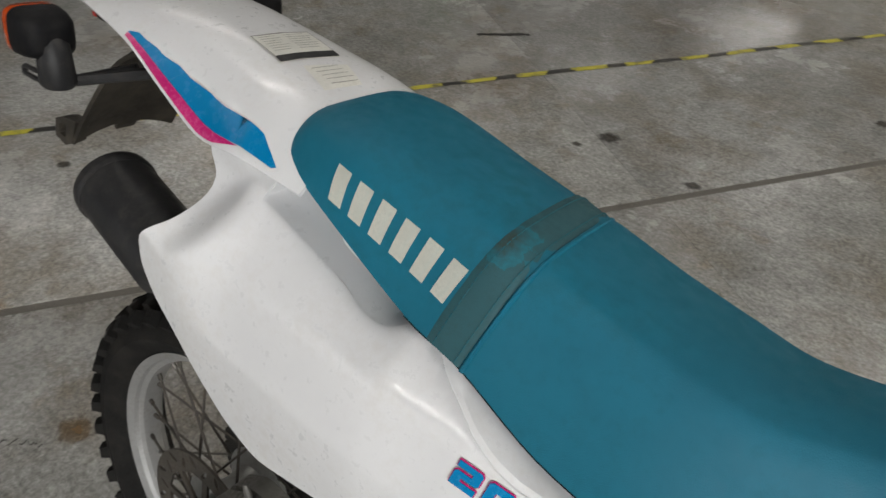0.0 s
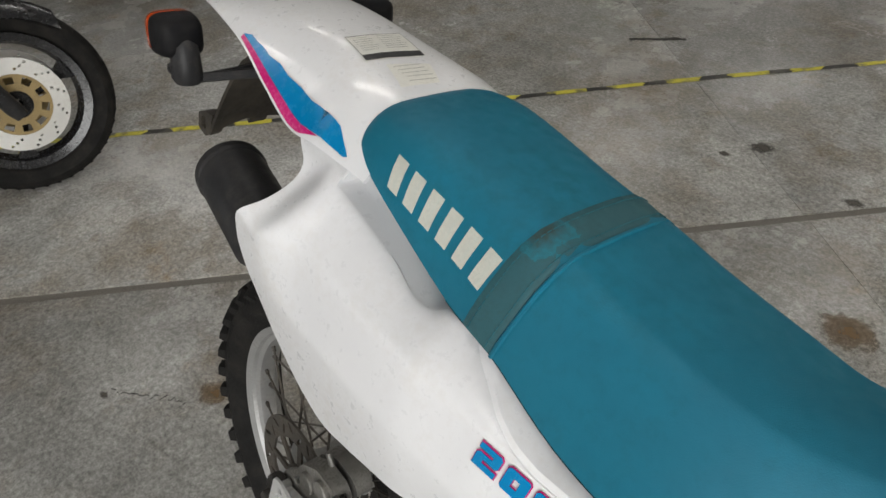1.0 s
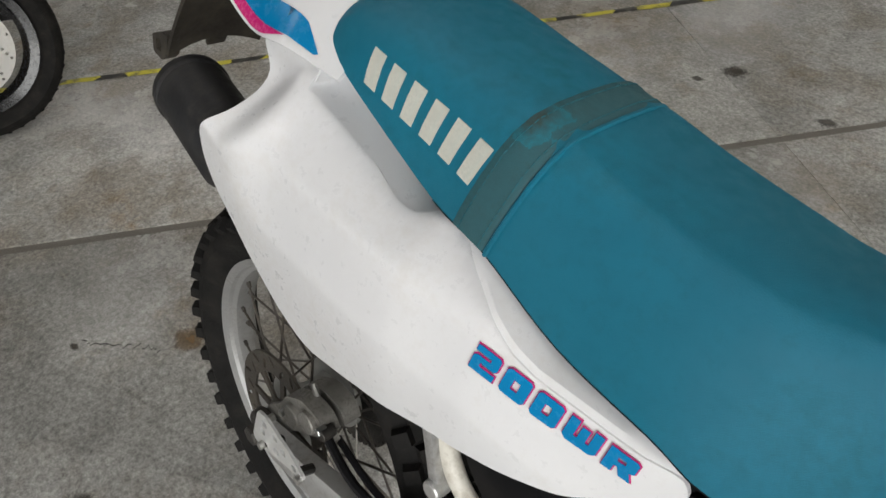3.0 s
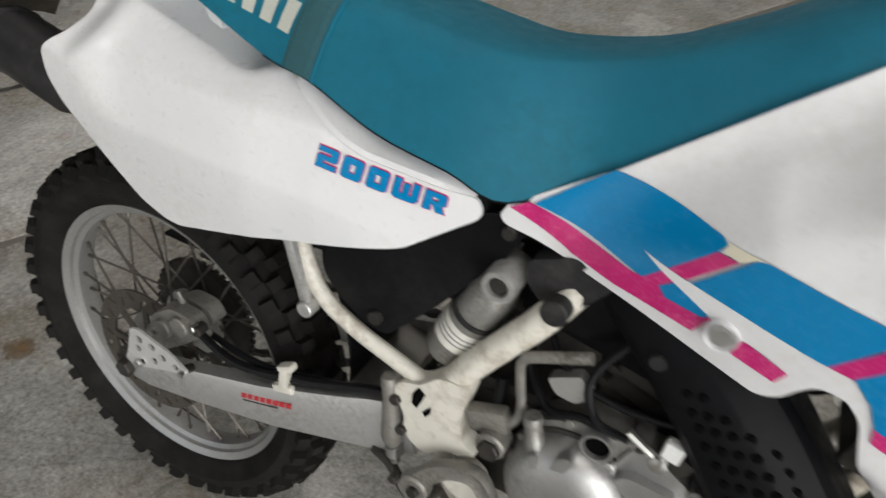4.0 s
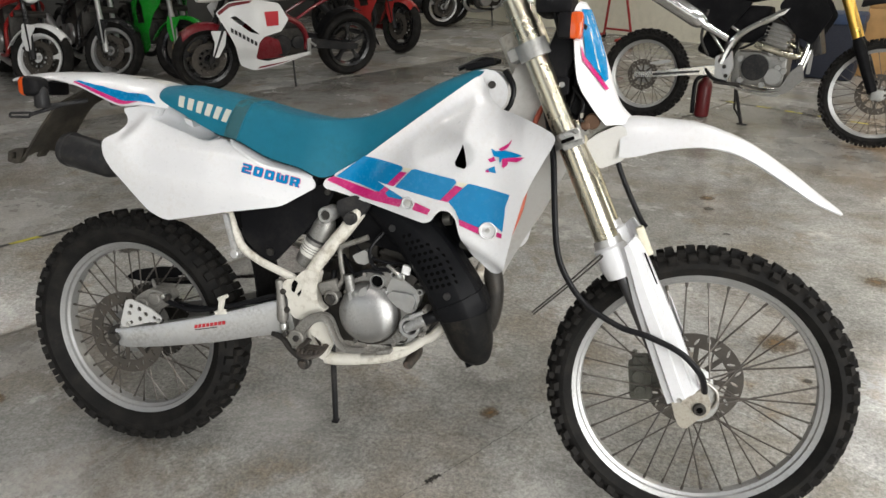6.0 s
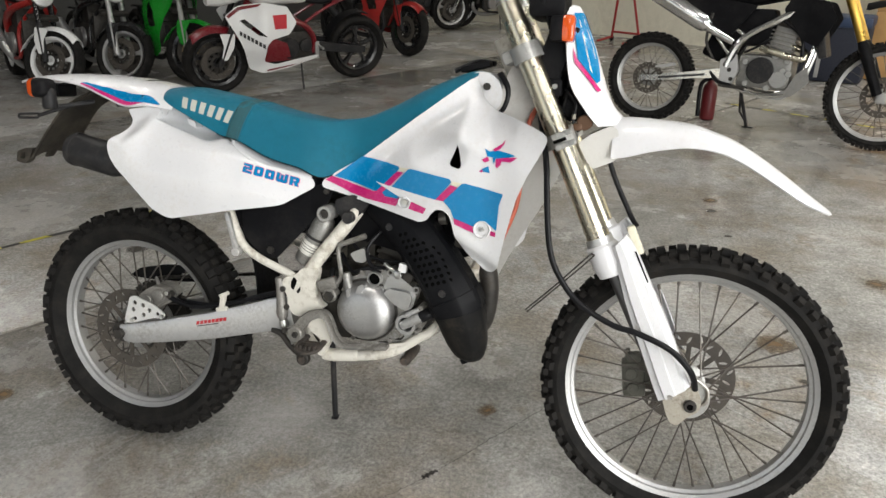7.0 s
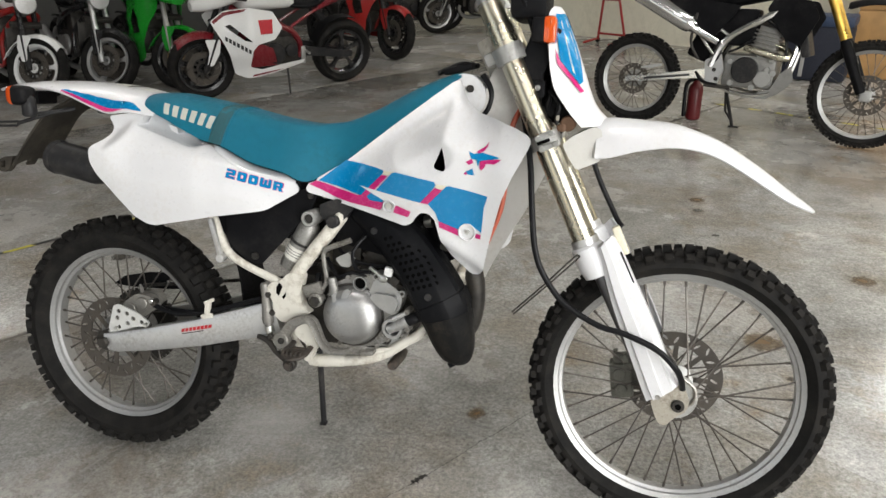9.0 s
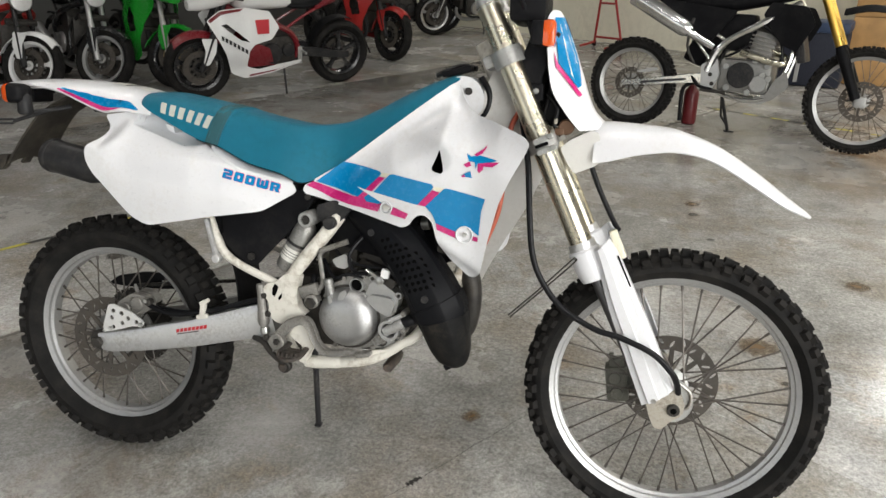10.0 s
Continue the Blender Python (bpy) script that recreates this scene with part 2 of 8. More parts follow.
col = mix(nt, ramp(nt, n5, [(0.52, (0.0,) * 3), (0.60, (0.35,) * 3), (0.78, (0.70,) * 3)]).outputs[0], col, (0.385, 0.375, 0.355))
col = mix(nt, ramp(nt, noise_of(nt, pos, 3.4, 9.0, 0.74), [(0.56, (0.0,) * 3), (0.66, (0.45,) * 3)]).outputs[0], col, (0.165, 0.120, 0.070))
col = mix(nt, ramp(nt, n4, [(0.47, (0.0,) * 3), (0.57, (0.32,) * 3), (0.70, (0.68,) * 3)]).outputs[0], col, (0.140, 0.106, 0.066))
vor = node(nt, "ShaderNodeTexVoronoi", Scale=1.6)
nt.links.new(pos, vor.inputs["Vector"])
rust = nt.nodes.new("ShaderNodeMath")
rust.operation = "SUBTRACT"
nt.links.new(n2, rust.inputs[0])
nt.links.new(vor.outputs["Distance"], rust.inputs[1])
col = mix(nt, ramp(nt, rust.outputs[0], [(0.38, (0.0,) * 3), (0.52, (0.65,) * 3)]).outputs[0], col, (0.17, 0.105, 0.045))
# hairline scratches and drag marks in two directions
for turn, seed, fine in ((0.9, 3.0, 34.0), (-0.35, 9.0, 34.0), (0.62, 21.0, 70.0), (0.75, 33.0, 46.0)):
    sm = nt.nodes.new("ShaderNodeMapping")
    sm.inputs["Rotation"].default_value = (0, 0, turn)
    sm.inputs["Location"].default_value = (seed, seed, 0)
    sm.inputs["Scale"].default_value = (1.1 if fine < 40 else 4.0, fine, 1.0)
    nt.links.new(pos, sm.inputs[0])
    marks = noise_of(nt, sm.outputs[0], 1.0, 3.0, 0.6)
    col = mix(nt, ramp(nt, marks, [(0.68 if fine < 40 else 0.62, (0.0,) * 3), (0.76, (0.16 if fine < 40 else 0.07,) * 3)]).outputs[0], col, (0.33, 0.325, 0.31) if turn in (0.9, 0.62) else (0.09, 0.085, 0.075))
col = mix(nt, 1.0, col, ramp(nt, noise_of(nt, pos, 55.0, 2.0, 0.5), [(0.34, (0.88,) * 3), (0.50, (1.0,) * 3), (0.66, (1.12,) * 3)]).outputs[0], "MULTIPLY")
speck = ramp(nt, n3, [(0.30, (0.54,) * 3), (0.5, (1.0,) * 3), (0.70, (1.40,) * 3)]).outputs[0]
n7 = noise_of(nt, pos, 210.0, 3.0, 0.7)
col = mix(nt, 1.0, col, ramp(nt, n7, [(0.30, (0.76,) * 3), (0.70, (1.22,) * 3)]).outputs[0], "MULTIPLY")
col = mix(nt, 1.0, col, ramp(nt, n6, [(0.32, (0.90,) * 3), (0.68, (1.09,) * 3)]).outputs[0], "MULTIPLY")
col = mix(nt, 1.0, col, speck, "MULTIPLY")
tone = ramp(nt, info.outputs["Random"], [(0.0, (1.12,) * 3), (1.0, (1.40,) * 3)]).outputs[0]
col = mix(nt, 1.0, col, tone, "MULTIPLY")
nt.links.new(col, b.inputs["Base Color"])
nt.links.new(ramp(nt, n5, [(0.3, (0.10,) * 3), (0.7, (0.36,) * 3)]).outputs[0], b.inputs["Roughness"])
bumped(nt, b, n3, 0.12, 0.0015)

joint_fill = surface("joint_filler", (0.150, 0.138, 0.118), 0.7, dirt=(0.05, 0.045, 0.04), dirt_amount=0.5, spread=20)


def stain(name, colour, strength, rough):
    """A thin dried film that fades out raggedly towards its rim."""
    m, nt, b = tree(name)
    c = nt.nodes.new("ShaderNodeTexCoord")
    mp = nt.nodes.new("ShaderNodeMapping")
    mp.inputs["Location"].default_value, mp.inputs["Scale"].default_value = (-1, -1, 0), (2, 2, 0)
    nt.links.new(c.outputs["Generated"], mp.inputs[0])
    far = nt.nodes.new("ShaderNodeVectorMath")
    far.operation = "LENGTH"
    nt.links.new(mp.outputs[0], far.inputs[0])
    n = noise_of(nt, c.outputs["Object"], 38.0, 6.0, 0.7)
    add = nt.nodes.new("ShaderNodeMath")
    add.operation = "ADD"
    nt.links.new(far.outputs["Value"], add.inputs[0])
    nt.links.new(n, add.inputs[1])
    nt.links.new(ramp(nt, add.outputs[0], [(0.55, (strength,) * 3), (0.85, (strength * 0.7,) * 3), (1.25, (0.0,) * 3)]).outputs[0], b.inputs["Alpha"])
    nt.links.new(mix(nt, n, tuple(v * 0.6 for v in colour), tuple(v * 1.4 for v in colour)), b.inputs["Base Color"])
    b.inputs["Roughness"].default_value = rough
    return m


stain_oil = stain("oil_stain", (0.060, 0.052, 0.040), 0.85, 0.35)
stain_rust = stain("rust_stain", (0.155, 0.095, 0.038), 0.75, 0.5)
crack_dark = surface("open_crack", (0.030, 0.027, 0.023), 0.8)
grey_sheet = surface("grey_wall_sheet", (0.045, 0.045, 0.043), 0.6, spread=1.0)
plaster = surface("cream_plaster", (0.78, 0.745, 0.61), 0.7, dirt=(0.45, 0.42, 0.32), dirt_amount=0.3, grain=0.2, grain_scale=90, spread=1.5, vary=0.06)
ceiling_paint = surface("ceiling_sheet", (0.16, 0.16, 0.155), 0.7, spread=1.0)

# black and yellow warning tape, stripes worn away in places
hazard, nt, b = tree("warning_tape")
w = coords(nt)
wave = node(nt, "ShaderNodeTexWave", Scale=1.0, Distortion=2.6)
wave.inputs["Detail Scale"].default_value = 6.0
mp = nt.nodes.new("ShaderNodeMapping")
mp.inputs["Scale"].default_value = (1.3, 3.0, 1.0)
nt.links.new(w, mp.inputs[0])
nt.links.new(mp.outputs[0], wave.inputs["Vector"])
col = ramp(nt, wave.outputs["Fac"], [(0.44, (0.030, 0.029, 0.026)), (0.5, (0.58, 0.52, 0.06))]).outputs[0]
wear = ramp(nt, noise_of(nt, w, 9.0, 6.0, 0.7), [(0.50, (0,) * 3), (0.60, (0.85,) * 3)]).outputs[0]
col = mix(nt, wear, col, (0.10, 0.095, 0.08))
nt.links.new(col, b.inputs["Base Color"])
b.inputs["Roughness"].default_value = 0.45


# ---- building helpers ----
def part(name, bm, material, parent=None, label="", angle=35.0):
    """One mesh object from a bmesh, smooth but for its sharp edges, under a thing or a part."""
    me = bpy.data.meshes.new(name)
    bmesh.ops.recalc_face_normals(bm, faces=bm.faces[:])
    bm.to_mesh(me)
    bm.free()
    for p in me.polygons:
        p.use_smooth = True
    me.set_sharp_from_angle(angle=radians(angle))
    me.materials.append(material)
    ob = new(name, me)
    ob.parent = parent
    if label:
        tagged(ob, label)
    return ob


def thing(name, m, label, category, group="", kind=""):
    ob = new(name)
    ob.empty_display_size = 0.05
    ob.matrix_world = m
    return tagged(ob, label, category, group, kind)


def curve(points, steps=6):
    """A smooth line through points of any dimension."""
    p = [np.array(q, float) for q in points]
    out = []
    for i in range(len(p) - 1):
        a, b, c, d = p[max(i - 1, 0)], p[i], p[i + 1], p[min(i + 2, len(p) - 1)]
        for k in range(steps):
            t = k / steps
            out.append(0.5 * (2 * b + (c - a) * t + (2 * a - 5 * b + 4 * c - d) * t * t + (3 * b - a - 3 * c + d) * t**3))
    return out + [p[-1]]


def skin(bm, rings, closed=True, caps=True):
    """Faces between rings of equally many points."""
    vs = [[bm.verts.new(tuple(float(c) for c in q)) for q in ring] for ring in rings]
    n = len(vs[0])
    for a, b in zip(vs, vs[1:]):
        for i in range(n if closed else n - 1):
            j = (i + 1) % n
            bm.faces.new((a[i], a[j], b[j], b[i]))
    if caps and closed:
        bm.faces.new(list(reversed(vs[0])))
        bm.faces.new(vs[-1])
    return vs


def tube(bm, points, radius, n=10, flat=1.0):
    """A bar of round section along a line; radius is a number or one for each point."""
    pts = [Vector([float(c) for c in p]) for p in points]
    radii = radius if isinstance(radius, (list, tuple)) else [radius] * len(pts)
    if len(radii) != len(pts):
        radii = list(np.interp(np.linspace(0, 1, len(pts)), np.linspace(0, 1, len(radii)), radii))
    radii = [float(r) for r in radii]
    side = None
    rings = []
    for i, p in enumerate(pts):
        d = (pts[min(i + 1, len(pts) - 1)] - pts[max(i - 1, 0)]).normalized()
        if side is None:
            side = d.cross(Vector((0, 1, 0)) if abs(d.y) < 0.9 else Vector((1, 0, 0))).normalized()
        else:
            side = (side - d * side.dot(d)).normalized()
        up = d.cross(side)
        rings.append([p + radii[i] * (math.cos(2 * math.pi * k / n) * side + flat * math.sin(2 * math.pi * k / n) * up) for k in range(n)])
    skin(bm, rings)
    return bm


def lathe(bm, profile, centre=(0, 0, 0), n=48, axis="y", caps=False):
    """A profile of (radius, along) turned about an axis through centre. A closed profile needs no caps."""
    rings = []
    for k in range(n):
        a = 2 * math.pi * k / n
        ring = []
        for r, s in profile:
            p = (r * math.cos(a), s, r * math.sin(a)) if axis == "y" else (s, r * math.cos(a), r * math.sin(a)) if axis == "x" else (r * math.cos(a), r * math.sin(a), s)
            ring.append((p[0] + centre[0], p[1] + centre[1], p[2] + centre[2]))
        rings.append(ring)
    vs = [[bm.verts.new(q) for q in ring] for ring in rings]
    m = len(profile)
    for i in range(n):
        a, b = vs[i], vs[(i + 1) % n]
        for j in range(m if not caps else m - 1):
            jj = (j + 1) % m
            bm.faces.new((a[j], a[jj], b[jj], b[j]))
    if caps:
        bm.faces.new([v[0] for v in vs])
        bm.faces.new([v[-1] for v in reversed(vs)])
    return bm


def disc(bm, centre, r, depth, n=20, axis="y", bevel=0.15):
    """A short round plug with a softened rim."""
    b = min(r, depth) * bevel
    return lathe(bm, [(r - b, -depth / 2), (r, -depth / 2 + b), (r, depth / 2 - b), (r - b, depth / 2)], centre, n, axis, True)


def box(bm, centre, size, m=None, bevel=0.0):
    out = bmesh.ops.create_cube(bm, size=1.0)["verts"]
    bmesh.ops.scale(bm, vec=size, verts=out)
    if bevel:
        edges = list({e for v in out for e in v.link_edges})
        made = bmesh.ops.bevel(bm, geom=edges, offset=bevel, segments=2, profile=0.6, affect="EDGES")
        out = list({v for f in made["faces"] for v in f.verts} | {v for v in out if v.is_valid})
    if m is not None:
        bmesh.ops.transform(bm, matrix=m, verts=out)
    bmesh.ops.translate(bm, vec=centre, verts=out)
    return bm


def inside(p, poly):
    hit = False
    for (x0, y0), (x1, y1) in zip(poly, poly[1:] + poly[:1]):
        if (y0 > p[1]) != (y1 > p[1]) and p[0] < (x1 - x0) * (p[1] - y0) / (y1 - y0) + x0:
            hit = not hit
    return hit


def dense(poly, step):
    out = []
    for (x0, y0), (x1, y1) in zip(poly, poly[1:] + poly[:1]):
        k = max(1, round(math.hypot(x1 - x0, y1 - y0) / step))
        out += [(x0 + (x1 - x0) * i / k, y0 + (y1 - y0) * i / k) for i in range(k)]
    return out


def rounded(poly, radius, steps=4):
    """The outline with its corners rounded."""
    out = []
    n = len(poly)
    for i in range(n):
        a, b, c = (Vector(poly[(i + k) % n]) for k in (-1, 0, 1))
        r = min(radius, (a - b).length * 0.45, (c - b).length * 0.45)
        p, q = b + (a - b).normalized() * r, b + (c - b).normalized() * r
        for k in range(steps + 1):
            t = k / steps
            s = p * (1 - t) ** 2 + b * 2 * t * (1 - t) + q * t * t
            out.append((s.x, s.y))
    return out


def sheet(outline, holes=(), step=0.012):
    """Points and triangles that fill an outline, with holes left open."""
    from mathutils import geometry
    loops = [dense(list(outline), step)] + [dense(list(h), step) for h in holes]
    pts, edges = [], []
    for loop in loops:
        s = len(pts)
        pts += loop
        edges += [(s + i, s + (i + 1) % len(loop)) for i in range(len(loop))]
    xs, ys = [p[0] for p in loops[0]], [p[1] for p in loops[0]]
    y, row = min(ys) + step / 2, 0
    while y < max(ys):
        x = min(xs) + step / 2 * (row % 2)
        while x < max(xs):
            near = min(abs(x - q[0]) + abs(y - q[1]) for q in pts[: sum(len(k) for k in loops)])
            if near > step * 0.6 and inside((x, y), loops[0]) and not any(inside((x, y), h) for h in loops[1:]):
                pts.append((x, y))
            x += step
        y, row = y + step * 0.87, row + 1
    vs, _, fs, *_ = geometry.delaunay_2d_cdt([Vector(p) for p in pts], edges, [], 0, 1e-6)
    keep = []
    for f in fs:
        cx, cy = sum(vs[i].x for i in f) / 3, sum(vs[i].y for i in f) / 3
        if inside((cx, cy), loops[0]) and not any(inside((cx, cy), h) for h in loops[1:]):
            keep.append(tuple(f))
    return [(v.x, v.y) for v in vs], keep


def panel(bm, outline, depth, thick=0.003, holes=(), step=0.012, sign=-1.0):
    """A moulded shell over the side view: depth(x, z) tells how far out it lies; sign: the side it faces."""
    pts, tris = sheet(outline, holes, step)
    out = [bm.verts.new((x, depth(x, z), z)) for x, z in pts]
    back = [bm.verts.new((x, depth(x, z) - sign * thick, z)) for x, z in pts]
    count = {}
    for a, b, c in tris:
        bm.faces.new((out[a], out[b], out[c]))
        bm.faces.new((back[c], back[b], back[a]))
        for e in ((a, b), (b, c), (c, a)):
            count[tuple(sorted(e))] = count.get(tuple(sorted(e)), 0) + 1
    for (a, b), k in count.items():
        if k == 1:
            bm.faces.new((out[a], out[b], back[b], back[a]))
    return bm


def sticker(bm, outline, depth, lift=0.0012, step=0.012, sign=-1.0, holes=()):
    """A thin printed film that follows a surface."""
    return panel(bm, outline, lambda x, z: depth(x, z) + sign * lift, 0.0006, holes, step, sign)


def surface_of(bm):
    """How far out (towards -y) a mesh lies at a place of the side view."""
    from mathutils.bvhtree import BVHTree
    hit_tree = BVHTree.FromBMesh(bm)

    def depth(x, z):
        hit = hit_tree.ray_cast(Vector((x, -2, z)), Vector((0, 1, 0)))
        if hit[0] is None:
            near = hit_tree.find_nearest(Vector((x, -0.12, z)))
            return near[0].y
        return hit[0].y
    return depth


def prism(bm, outline, y0, y1, bevel=0.0, holes=()):
    """A plate between two depths over a side-view outline."""
    return panel(bm, outline, lambda x, z: y0, y0 - y1 if y0 > y1 else y1 - y0, holes, 0.03, -1.0 if y0 < y1 else 1.0)


def sstep(a, b, v):
    t = min(1.0, max(0.0, (v - a) / (b - a)))
    return t * t * (3 - 2 * t)


def shell(bm, thick):
    """Gives an open sheet its thickness."""
    bmesh.ops.recalc_face_normals(bm, faces=bm.faces[:])
    bm.normal_update()
    bmesh.ops.solidify(bm, geom=bm.faces[:], thickness=thick)
    return bm


def mirror_y(bm):
    bmesh.ops.scale(bm, vec=(1, -1, 1), verts=bm.verts[:])
    return bm


# ---- the hall ----
def slab(name, u0, u1, v0, v1, z0, z1, material, label, bevel=0.0):
    bm = bmesh.new()
    box(bm, ((u0 + u1) / 2, (v0 + v1) / 2, (z0 + z1) / 2), (u1 - u0, v1 - v0, z1 - z0), None, bevel)
    ob = part(name, bm, material, None, label, 30)
    # local x runs along u, local y against v
    ob.matrix_world = pose(0, 0, 0, 0, 0, math.degrees(TURN))
    return tagged(ob, label, kind="structure")


floor = slab("floor", -7.2, 8.2, -6.4, 9.2, -0.12, -0.006, joint_fill, "stained grey concrete floor of a workshop hall")
tagged(floor, category="floor")
US = (-7.0, -2.75, 1.33, 5.4, 8.0)
VS = (-9.0, -4.11, -0.90, 2.33, 6.3)
for u0, u1 in zip(US, US[1:]):
    for v0, v1 in zip(VS, VS[1:]):
        # only the joint beside the machine is wide and filled; the others are tight
        w0, w1 = v0 + (0.016 if v0 == -0.90 else 0.0006), v1 - (0.016 if v1 == -0.90 else 0.0006)
        bm = bmesh.new()
        box(bm, ((u0 + u1) / 2, -(w0 + w1) / 2, -0.02), (u1 - u0 - 0.0012, w1 - w0, 0.04), None, 0.0008)
        ob = part("floor_slab", bm, concrete, floor)
# local y runs against v: the unseen east wall with its assumed doorway lies at y = -6.3
slab("wall_north", 7.9, 8.15, -6.4, 9.2, 0, 4.4, plaster, "cream painted workshop wall")
slab("wall_west", -7.2, 7.9, 9.1, 9.35, 0, 4.4, grey_sheet, "dark grey workshop wall")
for y0, y1, z0, z1 in ((-6.4, -5.0, 0, 4.4), (1.8, 9.1, 0, 4.4), (-5.0, 1.8, 3.6, 4.4)):
    slab("wall_south", -7.2, -6.95, y0, y1, z0, z1, grey_sheet, "dark grey workshop wall beside an assumed doorway")
slab("ground", -40, -7.2, -6.4, 40, -0.14, -0.02, concrete, "grey concrete yard outside an assumed doorway")
for u0, u1, z0, z1 in ((-6.95, -3.2, 0, 4.4), (2.0, 7.9, 0, 4.4), (-3.2, 2.0, 3.5, 4.4)):
    slab("wall_east", u0, u1, -6.4, -6.15, z0, z1, grey_sheet, "dark grey workshop wall beside an assumed doorway")
slab("ground", -40, 40, -60, -6.4, -0.14, -0.02, concrete, "grey concrete yard outside an assumed doorway")
slab("ceiling", -7.2, 8.15, -6.4, 9.2, 4.4, 4.55, ceiling_paint, "grey sheet ceiling")
for u, v, z in TUBES:
    t = thing("ceiling_light", Matrix.Translation(hall(u, v, z + 0.10)) @ pose(0, 0, 0, 0, 0, math.degrees(TURN)), "white fluorescent batten light with two glowing tubes", "lamp", "ceiling lights")
    bm = bmesh.new()
    box(bm, (0, 0, 0.03), (1.55, 0.2, 0.06), None, 0.01)
    part("housing", bm, gloss_white, t)
    for s in (-0.05, 0.05):
        bm = bmesh.new()
        tube(bm, [(-0.72, s, -0.03), (0.72, s, -0.03)], 0.014, 8)
        part("lamp_tube", bm, tube_glow, t)
    for s in (-0.6, 0.6):
        bm = bmesh.new()
        tube(bm, [(s, 0, 0.05), (s, 0, 4.31 - z)], 0.005, 6)
        part("hanger", bm, steel, t)


def tape(u0, v0, u1, v1, width, label):
    """A strip of warning tape stuck to the floor, a little crooked and creased."""
    a, c = hall(u0, v0), hall(u1, v1)
    long = (c - a).length
    bm = bmesh.new()
    k = int(long / 0.04)
    rows = []
    for i in range(k + 1):
        x = long * i / k
        w = width * (0.82 + 0.3 * noise.noise((x * 3.1, v0, 0)) + 0.12 * noise.noise((x * 17, v0, 3)))
        s = 0.012 * noise.noise((x * 1.3, 7, v0)) + 0.004 * noise.noise((x * 11, 2, v0))
        h = 0.0022 + 0.0012 * noise.noise((x * 23, 4, 1))
        rows.append([(x, s - w / 2, h), (x, s, h + 0.0008), (x, s + w / 2, h)])
    skin(bm, rows, closed=False)
    ob = part("warning_tape", bm, hazard)
    ob.matrix_world = Matrix.Translation(a) @ pose(0, 0, 0, 0, 0, math.degrees(math.atan2(c.y - a.y, c.x - a.x)))
    return tagged(ob, label, "tape", "floor marking", "structure")


tape(-2.2, -1.81, 4.6, -1.77, 0.036, "worn black and yellow warning tape on the concrete floor")
tape(5.15, -1.0, 5.35, 6.0, 0.036, "worn black and yellow warning tape on the concrete floor")


def blot(name, x, y, r, material, label, seed, long=1.2):
    """A dried spill with a ragged outline."""
    bm = bmesh.new()
    ring = []
    for a in np.linspace(0, 2 * math.pi, 40, endpoint=False):
        c, s = math.cos(a), math.sin(a)
        k = r * (1 + 0.45 * noise.noise((c * 1.6, s * 1.6, seed)) + 0.2 * noise.noise((c * 5, s * 5, seed)))
        ring.append((k * c * long, k * s, 0))
    bm.faces.new([bm.verts.new(p) for p in ring])
    ob = part(name, bm, material)
    ob.matrix_world = Matrix.Translation((x, y, 0.0014))
    return tagged(ob, label, "stain", "floor stains", "structure")


STAINS = ((0.956, 0.305, 0.050, 1), (-0.31, 1.845, 0.075, 0), (0.053, 1.765, 0.050, 0), (-0.37, 1.73, 0.035, 0), (-1.535, 0.505, 0.035, 0), (0.42, 2.62, 0.055, 0), (1.30, 1.25, 0.035, 0), (0.25, -0.55, 0.05, 1),
          (-0.75, -0.2, 0.022, 0), (0.6, 2.3, 0.035, 0), (1.9, 0.7, 0.03, 0), (1.84, 0.91, 0.12, 1), (1.742, 2.372, 0.075, 1), (1.73, 2.20, 0.050, 0), (1.782, 1.879, 0.030, 0), (-0.573, 0.004, 0.075, 1), (0.30, 1.25, 0.12, 1), (-0.9, 1.1, 0.10, 0), (2.3, 1.5, 0.09, 1), (-0.35, -0.35, 0.06, 0))
for i, (x, y, r, kind) in enumerate(STAINS):
    blot("floor_stain", x, y, r, stain_rust if kind else stain_oil, "rusty brown stain dried on the concrete" if kind else "dark oil spot on the concrete", i * 3.7)


def crack(points, width, seed, label):
    """A thin ragged crack or drag mark on the floor."""
    bm = bmesh.new()
    rows = []
    for i, p in enumerate(curve([(*q, 0.0) for q in points], 10)):
        j = min(1.0, width * 450) * 0.010 * noise.noise((i * 0.6, seed, 1)) + 0.003 * noise.noise((i * 2.3, seed, 4))
        w = width * (0.6 + 0.8 * abs(noise.noise((i * 0.9, seed, 8))))
        rows.append([(p[0] - j - w, p[1] + j + w * 0.4, 0.0016), (p[0] - j + w, p[1] + j - w * 0.4, 0.0016)])
    skin(bm, rows, closed=False)
    ob = part("floor_crack", bm, crack_dark)
    return tagged(ob, label, "crack", "floor cracks", "structure")


crack([(-0.760, -0.180), (-0.726, -0.165), (-0.673, -0.118), (-0.617, -0.073), (-0.585, -0.060)], 0.0022, 2.0, "fine crack in the concrete floor")
crack([(0.60, -0.323), (0.735, -0.144), (0.809, -0.058), (0.878, 0.030), (0.995, 0.197), (1.103, 0.344), (1.16, 0.42)], 0.0010, 5.0, "fine straight crack in the concrete floor")
crack([(0.838, -0.020), (0.850, -0.002), (0.866, 0.018)], 0.008, 12.0, "dark chip at the edge of a crack in the floor")
crack([(-1.178, 2.227), (-1.12, 2.28), (-1.004, 2.389)], 0.016, 9.0, "dark drag mark on the concrete floor")


